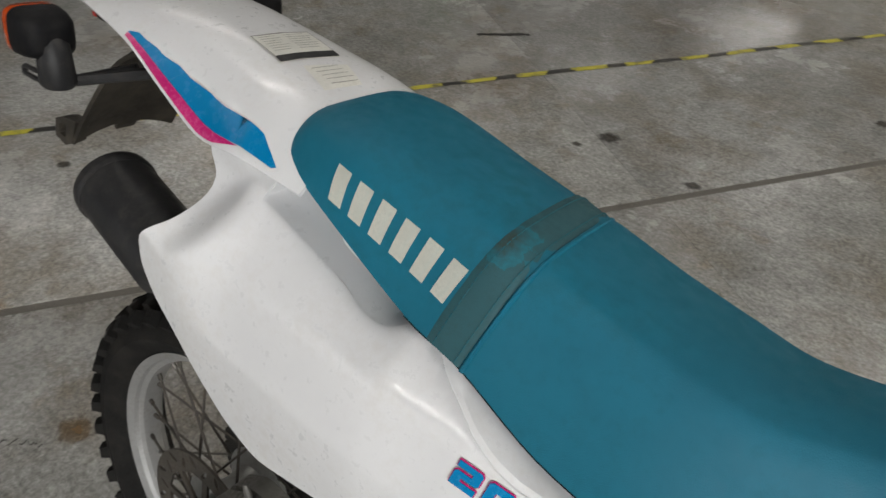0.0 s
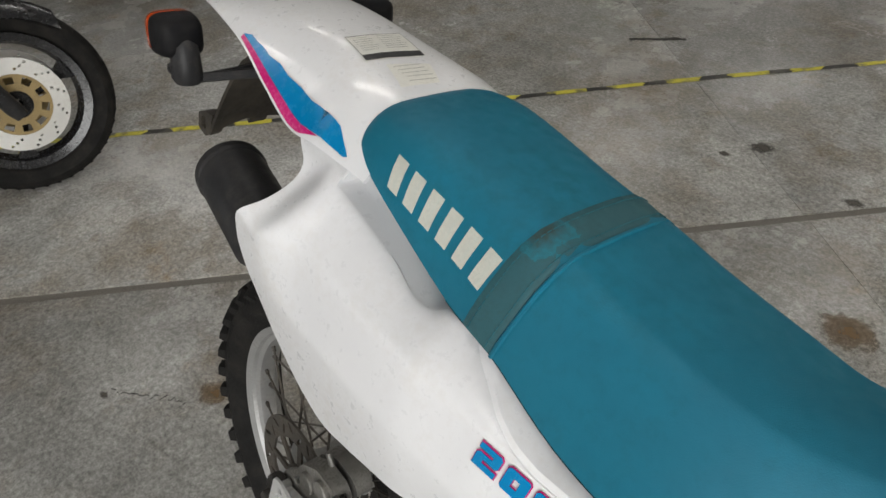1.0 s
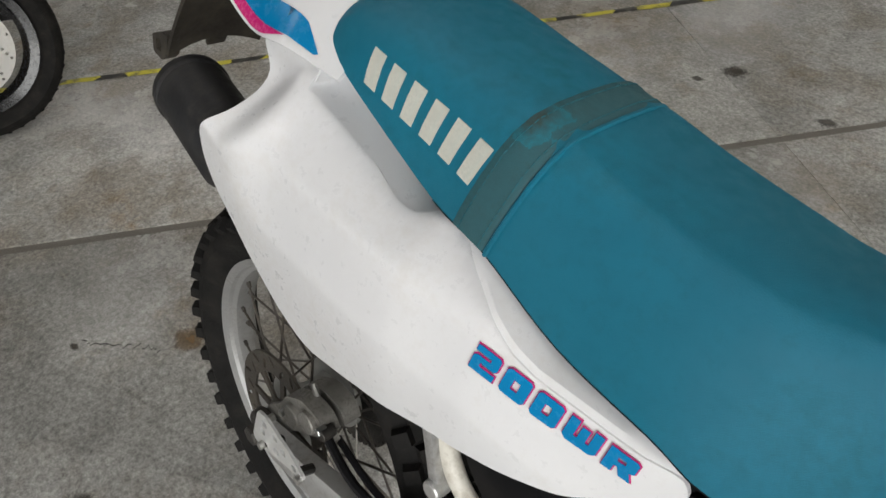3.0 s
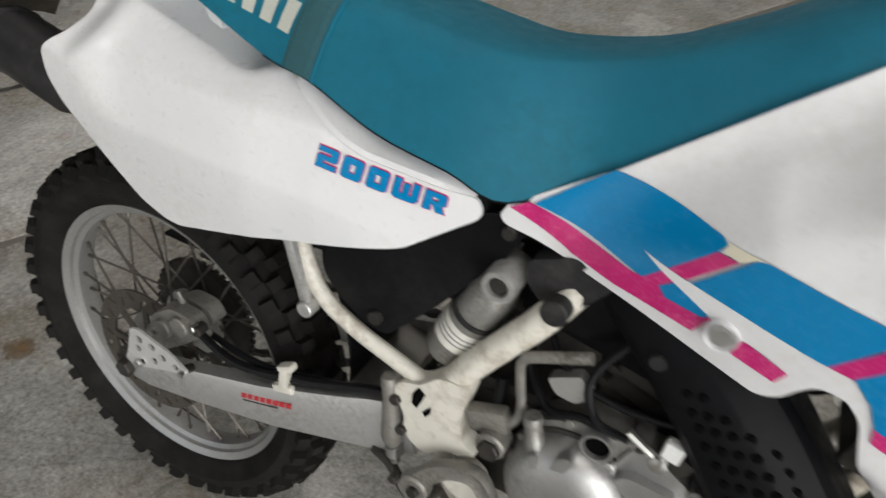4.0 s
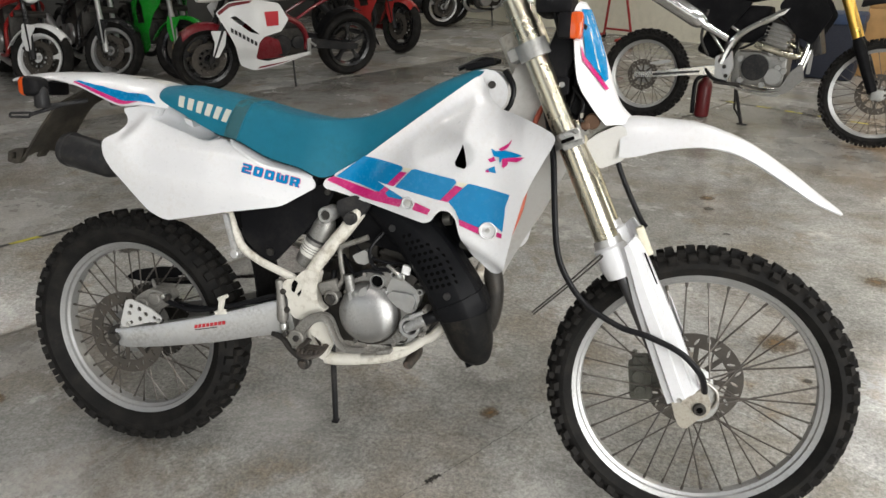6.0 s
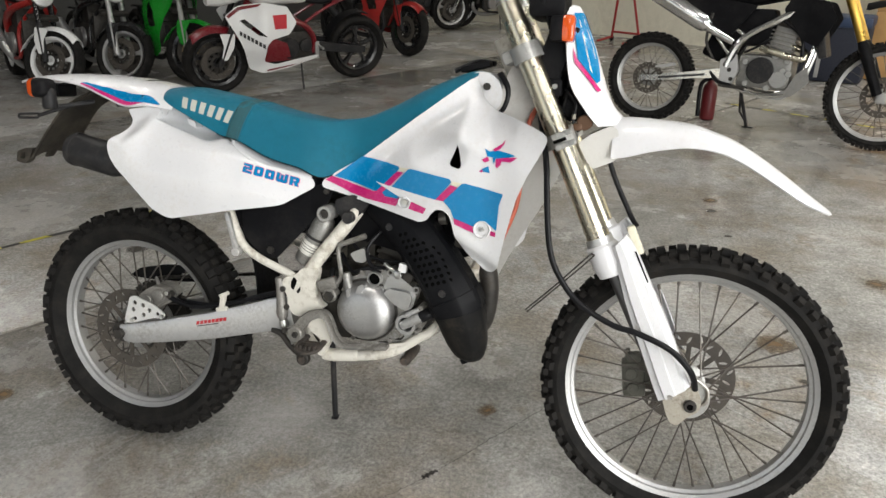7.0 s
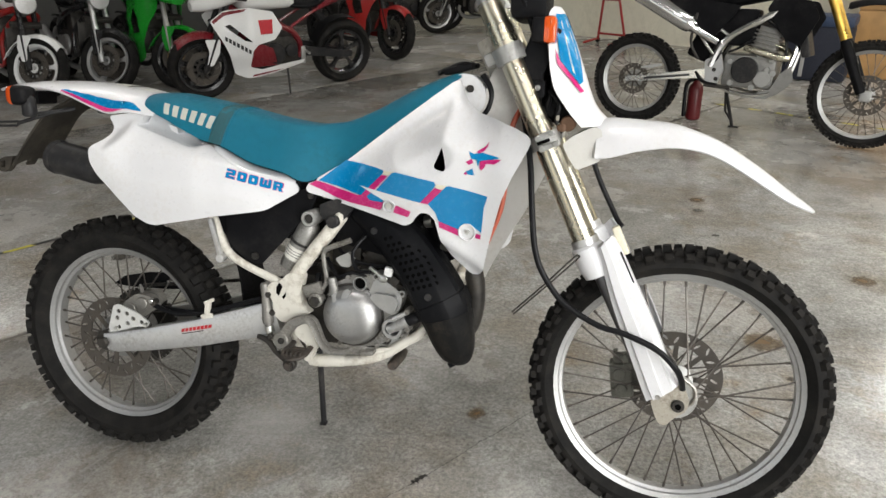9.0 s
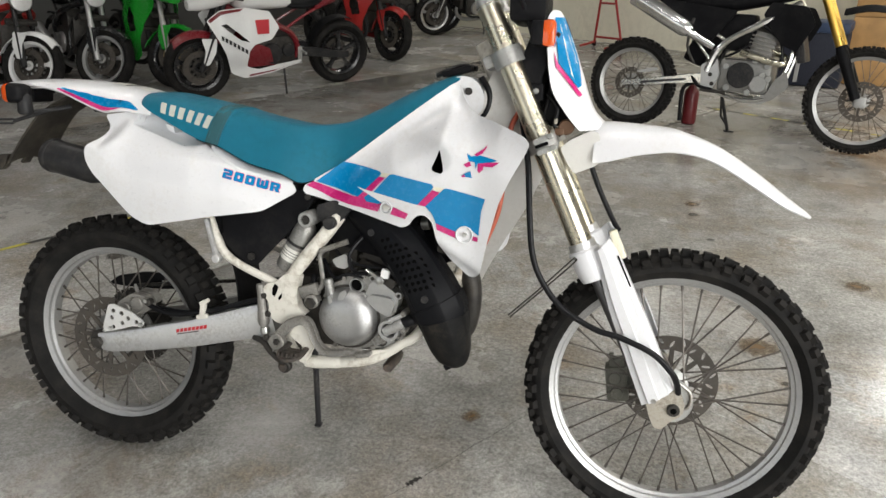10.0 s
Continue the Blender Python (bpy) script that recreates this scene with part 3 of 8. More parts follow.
# ---- the white and teal enduro machine: x ahead, y to its left, z up ----
bike = thing("enduro_motorcycle", pose(0, 0, 0.004, LEAN, 0, 0), "white enduro motorcycle with teal seat leaning on its side stand", "motorcycle")
AXLE_R, AXLE_F = (0.002, -0.0186, 0.325), (1.470, 0.0, 0.347)


def carcass(r, width, rim_r):
    """The round body of an off-road tyre."""
    bm = bmesh.new()
    rr, mid = (r - 0.016 - rim_r) / 2, (r - 0.016 + rim_r) / 2
    lathe(bm, [(mid + rr * math.sin(t), width * 0.47 * math.cos(t) * (1.0 if math.sin(t) > -0.2 else 0.86)) for t in np.linspace(-1.25, math.pi + 1.25, 20)], n=72)
    return bm


def tread(r, width, rim_r, seed, blocks, rows, wheel):
    """Rows of rubber blocks round the carcass. rows: (angle across the crown, length, width, height, shift)."""
    rr, mid = (r - 0.016 - rim_r) / 2, (r - 0.016 + rim_r) / 2
    rnd = random.Random(seed)
    for across, lx, ly, h, shift in rows:
        base = Vector((0, width * 0.47 * math.sin(across), mid + rr * math.cos(across)))
        out = Vector((0, math.sin(across) / (width * 0.47), math.cos(across) / rr)).normalized()
        side = Vector((0, out.z, -out.y))
        ahead = Vector((1, 0, 0))
        bm = bmesh.new()
        corners = ((-1, -1), (1, -1), (1, 1), (-1, 1))
        low = [bm.verts.new(base - out * 0.004 + ahead * sx * lx * 0.55 + side * sy * ly * 0.55) for sx, sy in corners]
        top = [bm.verts.new(base + out * h + ahead * sx * lx * 0.44 + side * sy * ly * 0.44) for sx, sy in corners]
        bm.faces.new(top)
        bm.faces.new(low[::-1])
        for i in range(4):
            j = (i + 1) % 4
            bm.faces.new((low[i], low[j], top[j], top[i]))
        first = part("tread_block", bm, rubber, wheel, "", 30)
        for k in range(blocks):
            ob = first if k == 0 else new("tread_block", first.data)
            ob.parent = wheel
            ob.rotation_euler = (0, 2 * math.pi * (k + shift) / blocks + rnd.uniform(-0.006, 0.006), 0)


def wire_wheel(name, x, y, z, tyre_r, rim_r, width, spokes, hub_r, hub_w, disc_r, disc_y, parent, tyre_rows, blocks, seed, label):
    """Alloy rim with tyre, hub, crossed wire spokes and a slotted brake disc."""
    bm = bmesh.new()
    hw = width * 0.25
    lathe(bm, [(rim_r, -hw), (rim_r + 0.005, -hw - 0.003), (rim_r + 0.005, -hw + 0.004), (rim_r - 0.002, -hw + 0.008), (rim_r - 0.004, -hw * 0.6), (rim_r - 0.010, -hw * 0.35), (rim_r - 0.012, 0),
               (rim_r - 0.010, hw * 0.35), (rim_r - 0.004, hw * 0.6), (rim_r - 0.002, hw - 0.008), (rim_r + 0.005, hw - 0.004), (rim_r + 0.005, hw + 0.003), (rim_r, hw),
               (rim_r - 0.006, hw - 0.003), (rim_r - 0.008, hw * 0.66), (rim_r - 0.015, hw * 0.5), (rim_r - 0.017, 0), (rim_r - 0.015, -hw * 0.5), (rim_r - 0.008, -hw * 0.66), (rim_r - 0.006, -hw + 0.003)], n=96)
    wheel = part(name, bm, rim_alloy, parent, label)
    wheel.location = (x, y, z)
    part("tyre", carcass(tyre_r, width, rim_r - 0.004), rubber, wheel, "black knobbly off-road tyre", 30)
    tread(tyre_r, width, rim_r - 0.004, seed, blocks, tyre_rows, wheel)
    bm = bmesh.new()
    lathe(bm, [(0.012, -hub_w), (hub_r * 0.7, -hub_w), (hub_r, -hub_w * 0.8), (hub_r, -hub_w * 0.65), (hub_r * 0.62, -hub_w * 0.5), (hub_r * 0.55, 0), (hub_r * 0.62, hub_w * 0.5), (hub_r, hub_w * 0.65), (hub_r, hub_w * 0.8), (hub_r * 0.7, hub_w), (0.012, hub_w)], n=36)
    part("hub", bm, alloy_dull, wheel)
    for k in range(spokes):
        bm = bmesh.new()
        side = -1 if k % 2 else 1
        a = 2 * math.pi * k / spokes
        lead = (0.42 if (k // 2) % 2 else -0.42)
        h = Vector((hub_r * 0.93 * math.cos(a + lead * 1.6), side * hub_w * 0.72, hub_r * 0.93 * math.sin(a + lead * 1.6)))
        e = Vector(((rim_r - 0.016) * math.cos(a), side * 0.004, (rim_r - 0.016) * math.sin(a)))
        tube(bm, [h, e], 0.0021, 5)
        tube(bm, [h + (e - h) * 0.945, e], 0.0034, 6)
        part("spoke", bm, spoke_steel, wheel)
    slots = []
    n_slot = 24
    for k in range(n_slot):
        a = 2 * math.pi * k / n_slot
        rm = disc_r * (0.90 if k % 2 else 0.82)
        tilt = a + (0.6 if k % 2 else -0.5)
        c, t, s = Vector((rm * math.cos(a), rm * math.sin(a))), Vector((math.cos(tilt), math.sin(tilt))), Vector((-math.sin(tilt), math.cos(tilt)))
        slots.append([tuple(c + t * 0.0085 * math.cos(q) * 1.25 + s * 0.0036 * math.sin(q)) for q in np.linspace(0, 2 * math.pi, 8, endpoint=False)])
    for k in range(8):
        a0 = 2 * math.pi * k / 8
        slots.append([(disc_r * r * math.cos(a0 + da), disc_r * r * math.sin(a0 + da)) for r, da in ((0.30, 0.16), (0.70, 0.05), (0.715, 0.33), (0.70, 0.70), (0.30, 0.58))])
    bm = bmesh.new()
    outer = [(disc_r * math.cos(a), disc_r * math.sin(a)) for a in np.linspace(0, 2 * math.pi, 64, endpoint=False)]
    panel(bm, outer, lambda px, pz: disc_y, 0.004, slots, 0.02)
    part("brake_disc", bm, old_disc, wheel, "slotted steel brake disc", 30)
    return wheel


front_rows = [(0.0, 0.020, 0.024, 0.013, 0.0), (-0.55, 0.018, 0.016, 0.012, 0.5), (0.55, 0.018, 0.016, 0.012, 0.5), (-1.0, 0.020, 0.016, 0.012, 0.0), (1.0, 0.020, 0.016, 0.012, 0.0)]
rear_rows = [(0.0, 0.019, 0.036, 0.014, 0.0), (-0.5, 0.019, 0.022, 0.013, 0.5), (0.5, 0.019, 0.022, 0.013, 0.5), (-0.95, 0.021, 0.022, 0.012, 0.0), (0.95, 0.021, 0.022, 0.012, 0.0)]
rear_wheel = wire_wheel("rear_wheel", *AXLE_R, 0.331, 0.238, 0.112, 36, 0.062, 0.05, 0.112, -0.062, bike, rear_rows, 40, 3, "rear wire wheel with a silver alloy rim")
rear_wheel.rotation_euler = (radians(-2.2), 0, 0)
front_wheel = wire_wheel("front_wheel", *AXLE_F, 0.346, 0.276, 0.088, 36, 0.045, 0.045, 0.116, 0.058, bike, front_rows, 46, 5, "front wire wheel with a silver alloy rim")
bm = bmesh.new()
lathe(bm, [(0.095, 0.058), (0.105, 0.058), (0.105, 0.064), (0.095, 0.064)], n=48)
lathe(bm, [(0.03, 0.056), (0.097, 0.056), (0.097, 0.061), (0.03, 0.061)], n=30)
for k in range(46):
    a = 2 * math.pi * k / 46
    box(bm, (0.107 * math.cos(a), 0.061, 0.107 * math.sin(a)), (0.008, 0.006, 0.008), Matrix.Rotation(-a, 4, "Y"))
part("sprocket", bm, dark_metal, rear_wheel)


# seat
SEAT = [(0.128, 0.986, 0.968, 0.058), (0.137, 0.989, 0.960, 0.074), (0.155, 0.991, 0.950, 0.084), (0.20, 0.990, 0.932, 0.092), (0.30, 0.975, 0.886, 0.096), (0.36, 0.964, 0.860, 0.098), (0.44, 0.946, 0.823, 0.098),
        (0.52, 0.933, 0.803, 0.094), (0.58, 0.929, 0.795, 0.084), (0.66, 0.940, 0.840, 0.072), (0.73, 0.968, 0.888, 0.071), (0.80, 1.004, 0.938, 0.066), (0.86, 1.030, 0.984, 0.054), (0.915, 1.050, 1.026, 0.045), (0.938, 1.053, 1.043, 0.036)]
SEAT_SIDE = [(1.0, 0.0), (0.985, 0.10), (0.94, 0.28), (0.875, 0.48), (0.79, 0.67), (0.68, 0.83), (0.53, 0.94), (0.30, 0.99), (0.0, 1.0)]


def seat_at(x):
    xs = [s[0] for s in SEAT]
    return [float(np.interp(x, xs, [s[i] for s in SEAT])) for i in (1, 2, 3)]


SEAT_RIDGE = [(1.0, 0.0), (0.975, 0.10), (0.92, 0.28), (0.845, 0.48), (0.760, 0.67), (0.675, 0.83), (0.590, 0.950), (0.510, 0.985), (0.0, 1.0)]


def seat_ring(x, grow=0.0, slant=0.0):
    """A section of the seat: rounded behind the strap, with a soft ridge along both sides ahead of it."""
    ring = []
    k = sstep(0.355, 0.40, x) * (1 - sstep(0.70, 0.85, x))
    half = [(f0 + (f1 - f0) * k, g0 + (g1 - g0) * k) for (f0, g0), (f1, g1) in zip(SEAT_SIDE, SEAT_RIDGE)]
    for f, g in half + [(-f, g) for f, g in reversed(half[:-1])]:
        zt, zb, w = seat_at(x + slant * g)
        ring.append((x + slant * g, seat_mid(x) + f * (w + grow), zb + (zt - zb) * g + (grow if g > 0.5 else 0)))
    return ring


SEAT = [(x, zt - 0.005 * (1 - sstep(0.7, 0.9, x)), zb - 0.005 * (1 - sstep(0.7, 0.9, x)) + 0.013 * sstep(0.335, 0.365, x) * (1 - sstep(0.53, 0.58, x)), w + 0.016 - 0.0075 * sstep(0.15, 0.46, x)) for x, zt, zb, w in SEAT]
seat_mid = lambda x: 0.016 - 0.0075 * sstep(0.15, 0.46, x) + 0.006 * sstep(0.65, 0.92, x) + 0.016 * sstep(0.55, 0.66, x) * (1 - sstep(0.76, 0.88, x))
bm = bmesh.new()
smooth_seat = curve(SEAT, 5)
SEAT = [tuple(float(v) for v in s) for s in smooth_seat]
skin(bm, [seat_ring(s[0]) for s in SEAT])
on_seat = surface_of(bm)
seat = part("seat", bm, teal, bike, "long teal vinyl seat with a worn strap across it", 50)
bm = bmesh.new()
ring = lambda x, g: seat_ring(x, g, 0.020)
skin(bm, [ring(x, g) for x, g in ((0.326, 0.0002), (0.328, 0.0012), (0.338, 0.0016), (0.354, 0.0016), (0.358, 0.0012), (0.360, 0.0002))], closed=False)
part("seat_strap", bm, teal_worn, seat, "worn teal passenger strap, dirty at its middle", 60)
for x in (0.333, 0.355):
    bm = bmesh.new()
    pts = [Vector(p) for p in ring(x, 0.0020)]
    for a, c in zip(pts, pts[1:]):
        k = max(1, round((c - a).length / 0.006))
        for i in range(k):
            tube(bm, [a + (c - a) * (i + 0.1) / k, a + (c - a) * (i + 0.72) / k], 0.0006, 4)
    part("stitching", bm, teal_seam, seat)
bm = bmesh.new()
tube(bm, [Vector(p) for p in seat_ring(0.363, 0.001, 0.020)], 0.0022, 6)
part("seat_piping", bm, teal, seat)
# six plain blocks stand where the maker's name is printed on the seat side
for i in range(6):
    a0, a1 = (i + 0.14) / 6, (i + 0.74) / 6
    lo0, lo1 = Vector((0.198, 0.939)), Vector((0.335, 0.9035))
    hi0, hi1 = Vector((0.192, 0.964)), Vector((0.344, 0.9325))
    q = [lo0.lerp(lo1, a0), lo0.lerp(lo1, a1), hi0.lerp(hi1, a1), hi0.lerp(hi1, a0)]
    bm = bmesh.new()
    sticker(bm, [tuple(p) for p in q], on_seat, 0.0008, 0.008)
    part("printed_block", bm, cream, seat)
# seat base rim along the lower edge; its front run draws the gap's shade
for s in (-1, 1):
    bm = bmesh.new()
    tube(bm, [(x, seat_mid(x) + s * (w - 0.003), zb - 0.001) for x, zt, zb, w in SEAT[20:-6]], 0.0028, 6)
    part("seat_base", bm, black_plastic, seat)
bm = bmesh.new()
box(bm, (0.925, 0.015, 1.062), (0.07, 0.05, 0.014), Matrix.Rotation(radians(-14), 4, "Y"), 0.004)
part("tank_strap", bm, black_plastic, bike, "black rubber tank strap at the seat's nose")


# side panels
def lat_side(x, z):
    """How far out the side panel lies: a sloping shoulder below the seat down to a soft crease, full below it."""
    d = 0.946 - 0.35 * (x - 0.137) - z
    k = 1 - sstep(0.06, 0.16, x)
    horn = 0.088 + 0.055 * sstep(0.07 * k, 0.055 + 0.075 * k, d) + 0.016 * sstep(0.05, 0.12, d) - 0.008 * sstep(0.16, 0.30, d)
    crease_z = float(np.interp(x, [0.05, 0.11, 0.18, 0.245, 0.31, 0.39, 0.52, 0.56], [0.862, 0.857, 0.850, 0.844, 0.838, 0.825, 0.791, 0.779]))
    crease = float(np.interp(x, [0.05, 0.11, 0.18, 0.245, 0.31, 0.39, 0.52, 0.56], [0.145, 0.141, 0.140, 0.139, 0.136, 0.127, 0.098, 0.084]))
    edge_z = float(np.interp(x, [0.11, 0.129, 0.175, 0.229, 0.265, 0.288, 0.31, 0.347, 0.436, 0.50, 0.553], [0.915, 0.906, 0.890, 0.875, 0.868, 0.865, 0.864, 0.852, 0.822, 0.805, 0.793]))
    edge = float(np.interp(x, [0.11, 0.15, 0.26, 0.30, 0.34, 0.38, 0.43, 0.50, 0.55], [0.092, 0.096, 0.092, 0.090, 0.092, 0.098, 0.104, 0.090, 0.078]))
    f = (z - crease_z) / max(0.008, edge_z - crease_z)
    if f > 0:
        w = crease - 0.004 * sstep(0.30, 0.38, x) + (edge - crease) * min(1.15, f) * (0.75 + 0.25 * min(1.0, f))
    else:
        below = crease_z - z
        w = crease - 0.004 * sstep(0.30, 0.38, x) + 0.018 * min(1.0, below / 0.07) * (1 - sstep(0.42, 0.56, x)) - 0.010 * sstep(0.08, 0.20, below)
    return -(horn + (w - horn) * sstep(0.07, 0.15, x))


SIDE = [(0.032, 0.844), (0.043, 0.858), (0.058, 0.868), (0.064, 0.884), (0.059, 0.902), (0.043, 0.926), (0.118, 0.937), (0.142, 0.931), (0.129, 0.915), (0.129, 0.906), (0.175, 0.890), (0.229, 0.873), (0.265, 0.862), (0.288, 0.860), (0.305, 0.869), (0.321, 0.866), (0.347, 0.850), (0.436, 0.809), (0.500, 0.794), (0.553, 0.784), (0.557, 0.764), (0.482, 0.718), (0.357, 0.699), (0.242, 0.676), (0.200, 0.667), (0.178, 0.670), (0.145, 0.687), (0.089, 0.748), (0.051, 0.786), (0.034, 0.816)]
for s in (-1, 1):
    bm = bmesh.new()
    panel(bm, rounded(SIDE, 0.010, 3), lat_side, 0.004, (), 0.0055)
    if s > 0:
        mirror_y(bm)
    side_panel = part("side_panel", bm, white_plastic, bike, "white plastic side panel with scuffs and dirt", 50)
    if s < 0:
        right_panel = side_panel
# hand-hold hollow below the seat, and the moulded tab in it
bm = bmesh.new()
rows = []
for x, z in [p[:2] for p in curve([(0.144, 0.936, 0), (0.131, 0.917, 0), (0.131, 0.908, 0), (0.175, 0.892, 0), (0.229, 0.875, 0), (0.265, 0.864, 0), (0.288, 0.862, 0), (0.306, 0.875, 0)], 4)]:
    y = lat_side(x, z)
    rows.append([(x, y + 0.0015, z - 0.003), (x, y + 0.012, z - 0.004), (x, -0.050, z - 0.001), (x, -0.042, z + 0.012), (x, -0.038, min(z + 0.060, 0.958 - 0.35 * (x - 0.137)))])
skin(bm, rows, closed=False)
shell(bm, 0.002)
part("hand_hold", bm, white_plastic, right_panel, "", 60)
bm = bmesh.new()
prism(bm, rounded([(0.205, 0.912), (0.228, 0.905), (0.231, 0.888), (0.212, 0.896)], 0.003), -0.044, -0.076)
part("panel_tab", bm, white_plastic, right_panel)
# square-cut model lettering, blue with a pink edge
GLYPHS = {"2": (1.0, [(0, 0), (1, 0), (1, 0.24), (0.34, 0.24), (0.34, 0.39), (0.9, 0.39), (1, 0.48), (1, 0.9), (0.9, 1), (0, 1), (0, 0.77), (0.66, 0.77), (0.66, 0.62), (0.1, 0.62), (0, 0.53)], None),
          "0": (1.0, [(0, 0.1), (0.1, 0), (0.9, 0), (1, 0.1), (1, 0.9), (0.9, 1), (0.1, 1), (0, 0.9)], [(0.36, 0.30), (0.36, 0.70), (0.64, 0.70), (0.64, 0.30)]),
          "W": (1.25, [(0, 1), (0.27, 1), (0.27, 0.32), (0.38, 0.32), (0.38, 0.85), (0.62, 0.85), (0.62, 0.32), (0.73, 0.32), (0.73, 1), (1, 1), (1, 0.14), (0.87, 0), (0.13, 0), (0, 0.14)], None),
          "R": (1.05, [(0, 0), (0.34, 0), (0.34, 0.33), (0.46, 0.33), (0.62, 0), (1, 0), (0.84, 0.36), (1, 0.46), (1, 0.9), (0.9, 1), (0, 1)], [(0.36, 0.56), (0.36, 0.74), (0.64, 0.74), (0.64, 0.56)])}


def widened(poly, by):
    """The outline moved outward by a distance."""
    area2 = sum(x0 * y1 - x1 * y0 for (x0, y0), (x1, y1) in zip(poly, poly[1:] + poly[:1]))
    turn = 1.0 if area2 > 0 else -1.0
    out = []
    for i in range(len(poly)):
        a, b, c = (Vector(poly[(i + k) % len(poly)]) for k in (-1, 0, 1))
        n0, n1 = ((Vector((q - p).yx) * Vector((1, -1))).normalized() * turn for p, q in ((a, b), (b, c)))
        m = (n0 + n1).normalized()
        out.append(tuple(b + m * by / max(0.5, m.dot(n0))))
    return out


for grow, lift, material in ((0.0008, 0.0018, pink), (0.0, 0.0028, blue)):
    bm = bmesh.new()
    along_word = 0.0
    for letter in "200WR":
        wide, outline, counter = GLYPHS[letter]
        place = lambda pts: [(0.391 + 0.0205 * (along_word + wide * px) + 0.0030 * pz, 0.7960 - 0.0051 * (along_word + wide * px) + 0.0205 * pz) for px, pz in pts]
        sticker(bm, widened(place(outline), grow), lat_side, lift, 0.008, -1.0, [widened(place(counter), -grow * 0.6)] if counter else [])
        along_word += wide + 0.26
    part("model_lettering", bm, material, right_panel, "blue model lettering edged in pink")
# pale lip of the panel under the seat's edge
bm = bmesh.new()
rows = []
for x in np.linspace(0.335, 0.548, 24):
    z = float(np.interp(x, [0.321, 0.347, 0.436, 0.500, 0.553], [0.866, 0.850, 0.809, 0.794, 0.784]))
    y = lat_side(x, z)
    inner = -float(np.interp(x, [0.33, 0.38, 0.43, 0.50, 0.55], [0.080, 0.073, 0.065, 0.066, 0.068]))
    rows.append([(x, y + 0.003, z - 0.005), (x, y + 0.0015, z + 0.001), (x, y + 0.005, z + 0.005), (x, inner - 0.006, z + 0.011), (x, inner, z + 0.014), (x, inner + 0.015, z + 0.015)])
skin(bm, rows, closed=False)
shell(bm, 0.002)
part("panel_lip", bm, white_plastic, right_panel, "", 30)
# seat rails that show between seat and panel
for s in (-1, 1):
    bm = bmesh.new()
    tube(bm, curve([(0.14, s * 0.030, 0.895), (0.22, s * 0.030, 0.867), (0.30, s * 0.036, 0.838), (0.42, s * 0.062, 0.800), (0.54, s * 0.060, 0.770)], 5), 0.008, 8)
    part("seat_rail", bm, white_paint, bike)

# rear fender
REAR = [(0.175, 0.974, 0.098, 0.036), (0.10, 0.996, 0.103, 0.052), (0.04, 1.006, 0.101, 0.066), (-0.03, 1.012, 0.093, 0.050), (-0.10, 1.015, 0.083, 0.030), (-0.18, 1.014, 0.073, 0.018), (-0.26, 1.008, 0.060, 0.010), (-0.32, 0.997, 0.046, 0.006), (-0.338, 0.990, 0.034, 0.004)]


def arch(stations, power, n=15, flat=0.0, mid=0.0):
    rows = []
    for x, zc, w, drop in curve(stations, 5):
        rows.append([(x, mid + w * t, zc - drop * abs(t) ** power - flat * t * t) for t in np.linspace(-1, 1, n)])
    return rows


bm = bmesh.new()
REAR = [(x, zc - 0.006, w + 0.020, drop) for x, zc, w, drop in REAR]
FEND_MID = 0.022
skin(bm, arch(REAR, 3.2, mid=FEND_MID), closed=False)
shell(bm, 0.004)
rear_fender = part("rear_fender", bm, white_plastic, bike, "white plastic rear fender, scuffed on top", 60)
# torn blue and pink flash on the fender's flank


def on_fender_top(x, y):
    xs = [s[0] for s in reversed(REAR)]
    zc, w, drop = (float(np.interp(x, xs, [s[i] for s in reversed(REAR)])) for i in (1, 2, 3))
    return zc - drop * min(1.0, abs((y - FEND_MID) / w)) ** 3.2


def top_sticker(bm, outline, lift=0.0016, step=0.01):
    """A film on the fender's upper side; outline in x and y."""
    pts, tris = sheet(outline, (), step)
    vs = [bm.verts.new((x, y, on_fender_top(x, y) + lift)) for x, y in pts]
    for t in tris:
        bm.faces.new([vs[i] for i in t])
    return bm


blue_edge = [(-0.105, -0.0735), (-0.092, -0.0700), (-0.078, -0.0715), (-0.060, -0.0718), (-0.045, -0.0738), (-0.02, -0.0735), (0.0, -0.0762), (0.03, -0.0765), (0.055, -0.0792), (0.085, -0.0795), (0.112, -0.0812), (0.142, -0.0925)]
low_edge = [(0.138, -0.0945), (0.10, -0.0960), (0.06, -0.0948), (0.02, -0.0902), (-0.03, -0.0842), (-0.07, -0.0785), (-0.105, -0.0745)]
bm = bmesh.new()
top_sticker(bm, blue_edge + low_edge)
part("blue_flash", bm, blue, rear_fender, "torn blue sticker")
bm = bmesh.new()
top_sticker(bm, [(-0.105, -0.0747), (-0.07, -0.0787), (-0.03, -0.0844), (0.02, -0.0904), (0.06, -0.0950), (0.095, -0.0965), (0.06, -0.1003), (0.02, -0.0965), (-0.03, -0.0900), (-0.07, -0.0835), (-0.105, -0.0785)], 0.0018, 0.006)
part("pink_flash", bm, pink, rear_fender, "pink sticker stripe")
# warning label with bars for its small print
lab = [(0.000, -0.008), (0.057, -0.017), (0.066, 0.052), (0.005, 0.062)]
bm = bmesh.new()
top_sticker(bm, lab, 0.0012)
label_part = part("caution_label", bm, paper, rear_fender, "pale caution label with small print")


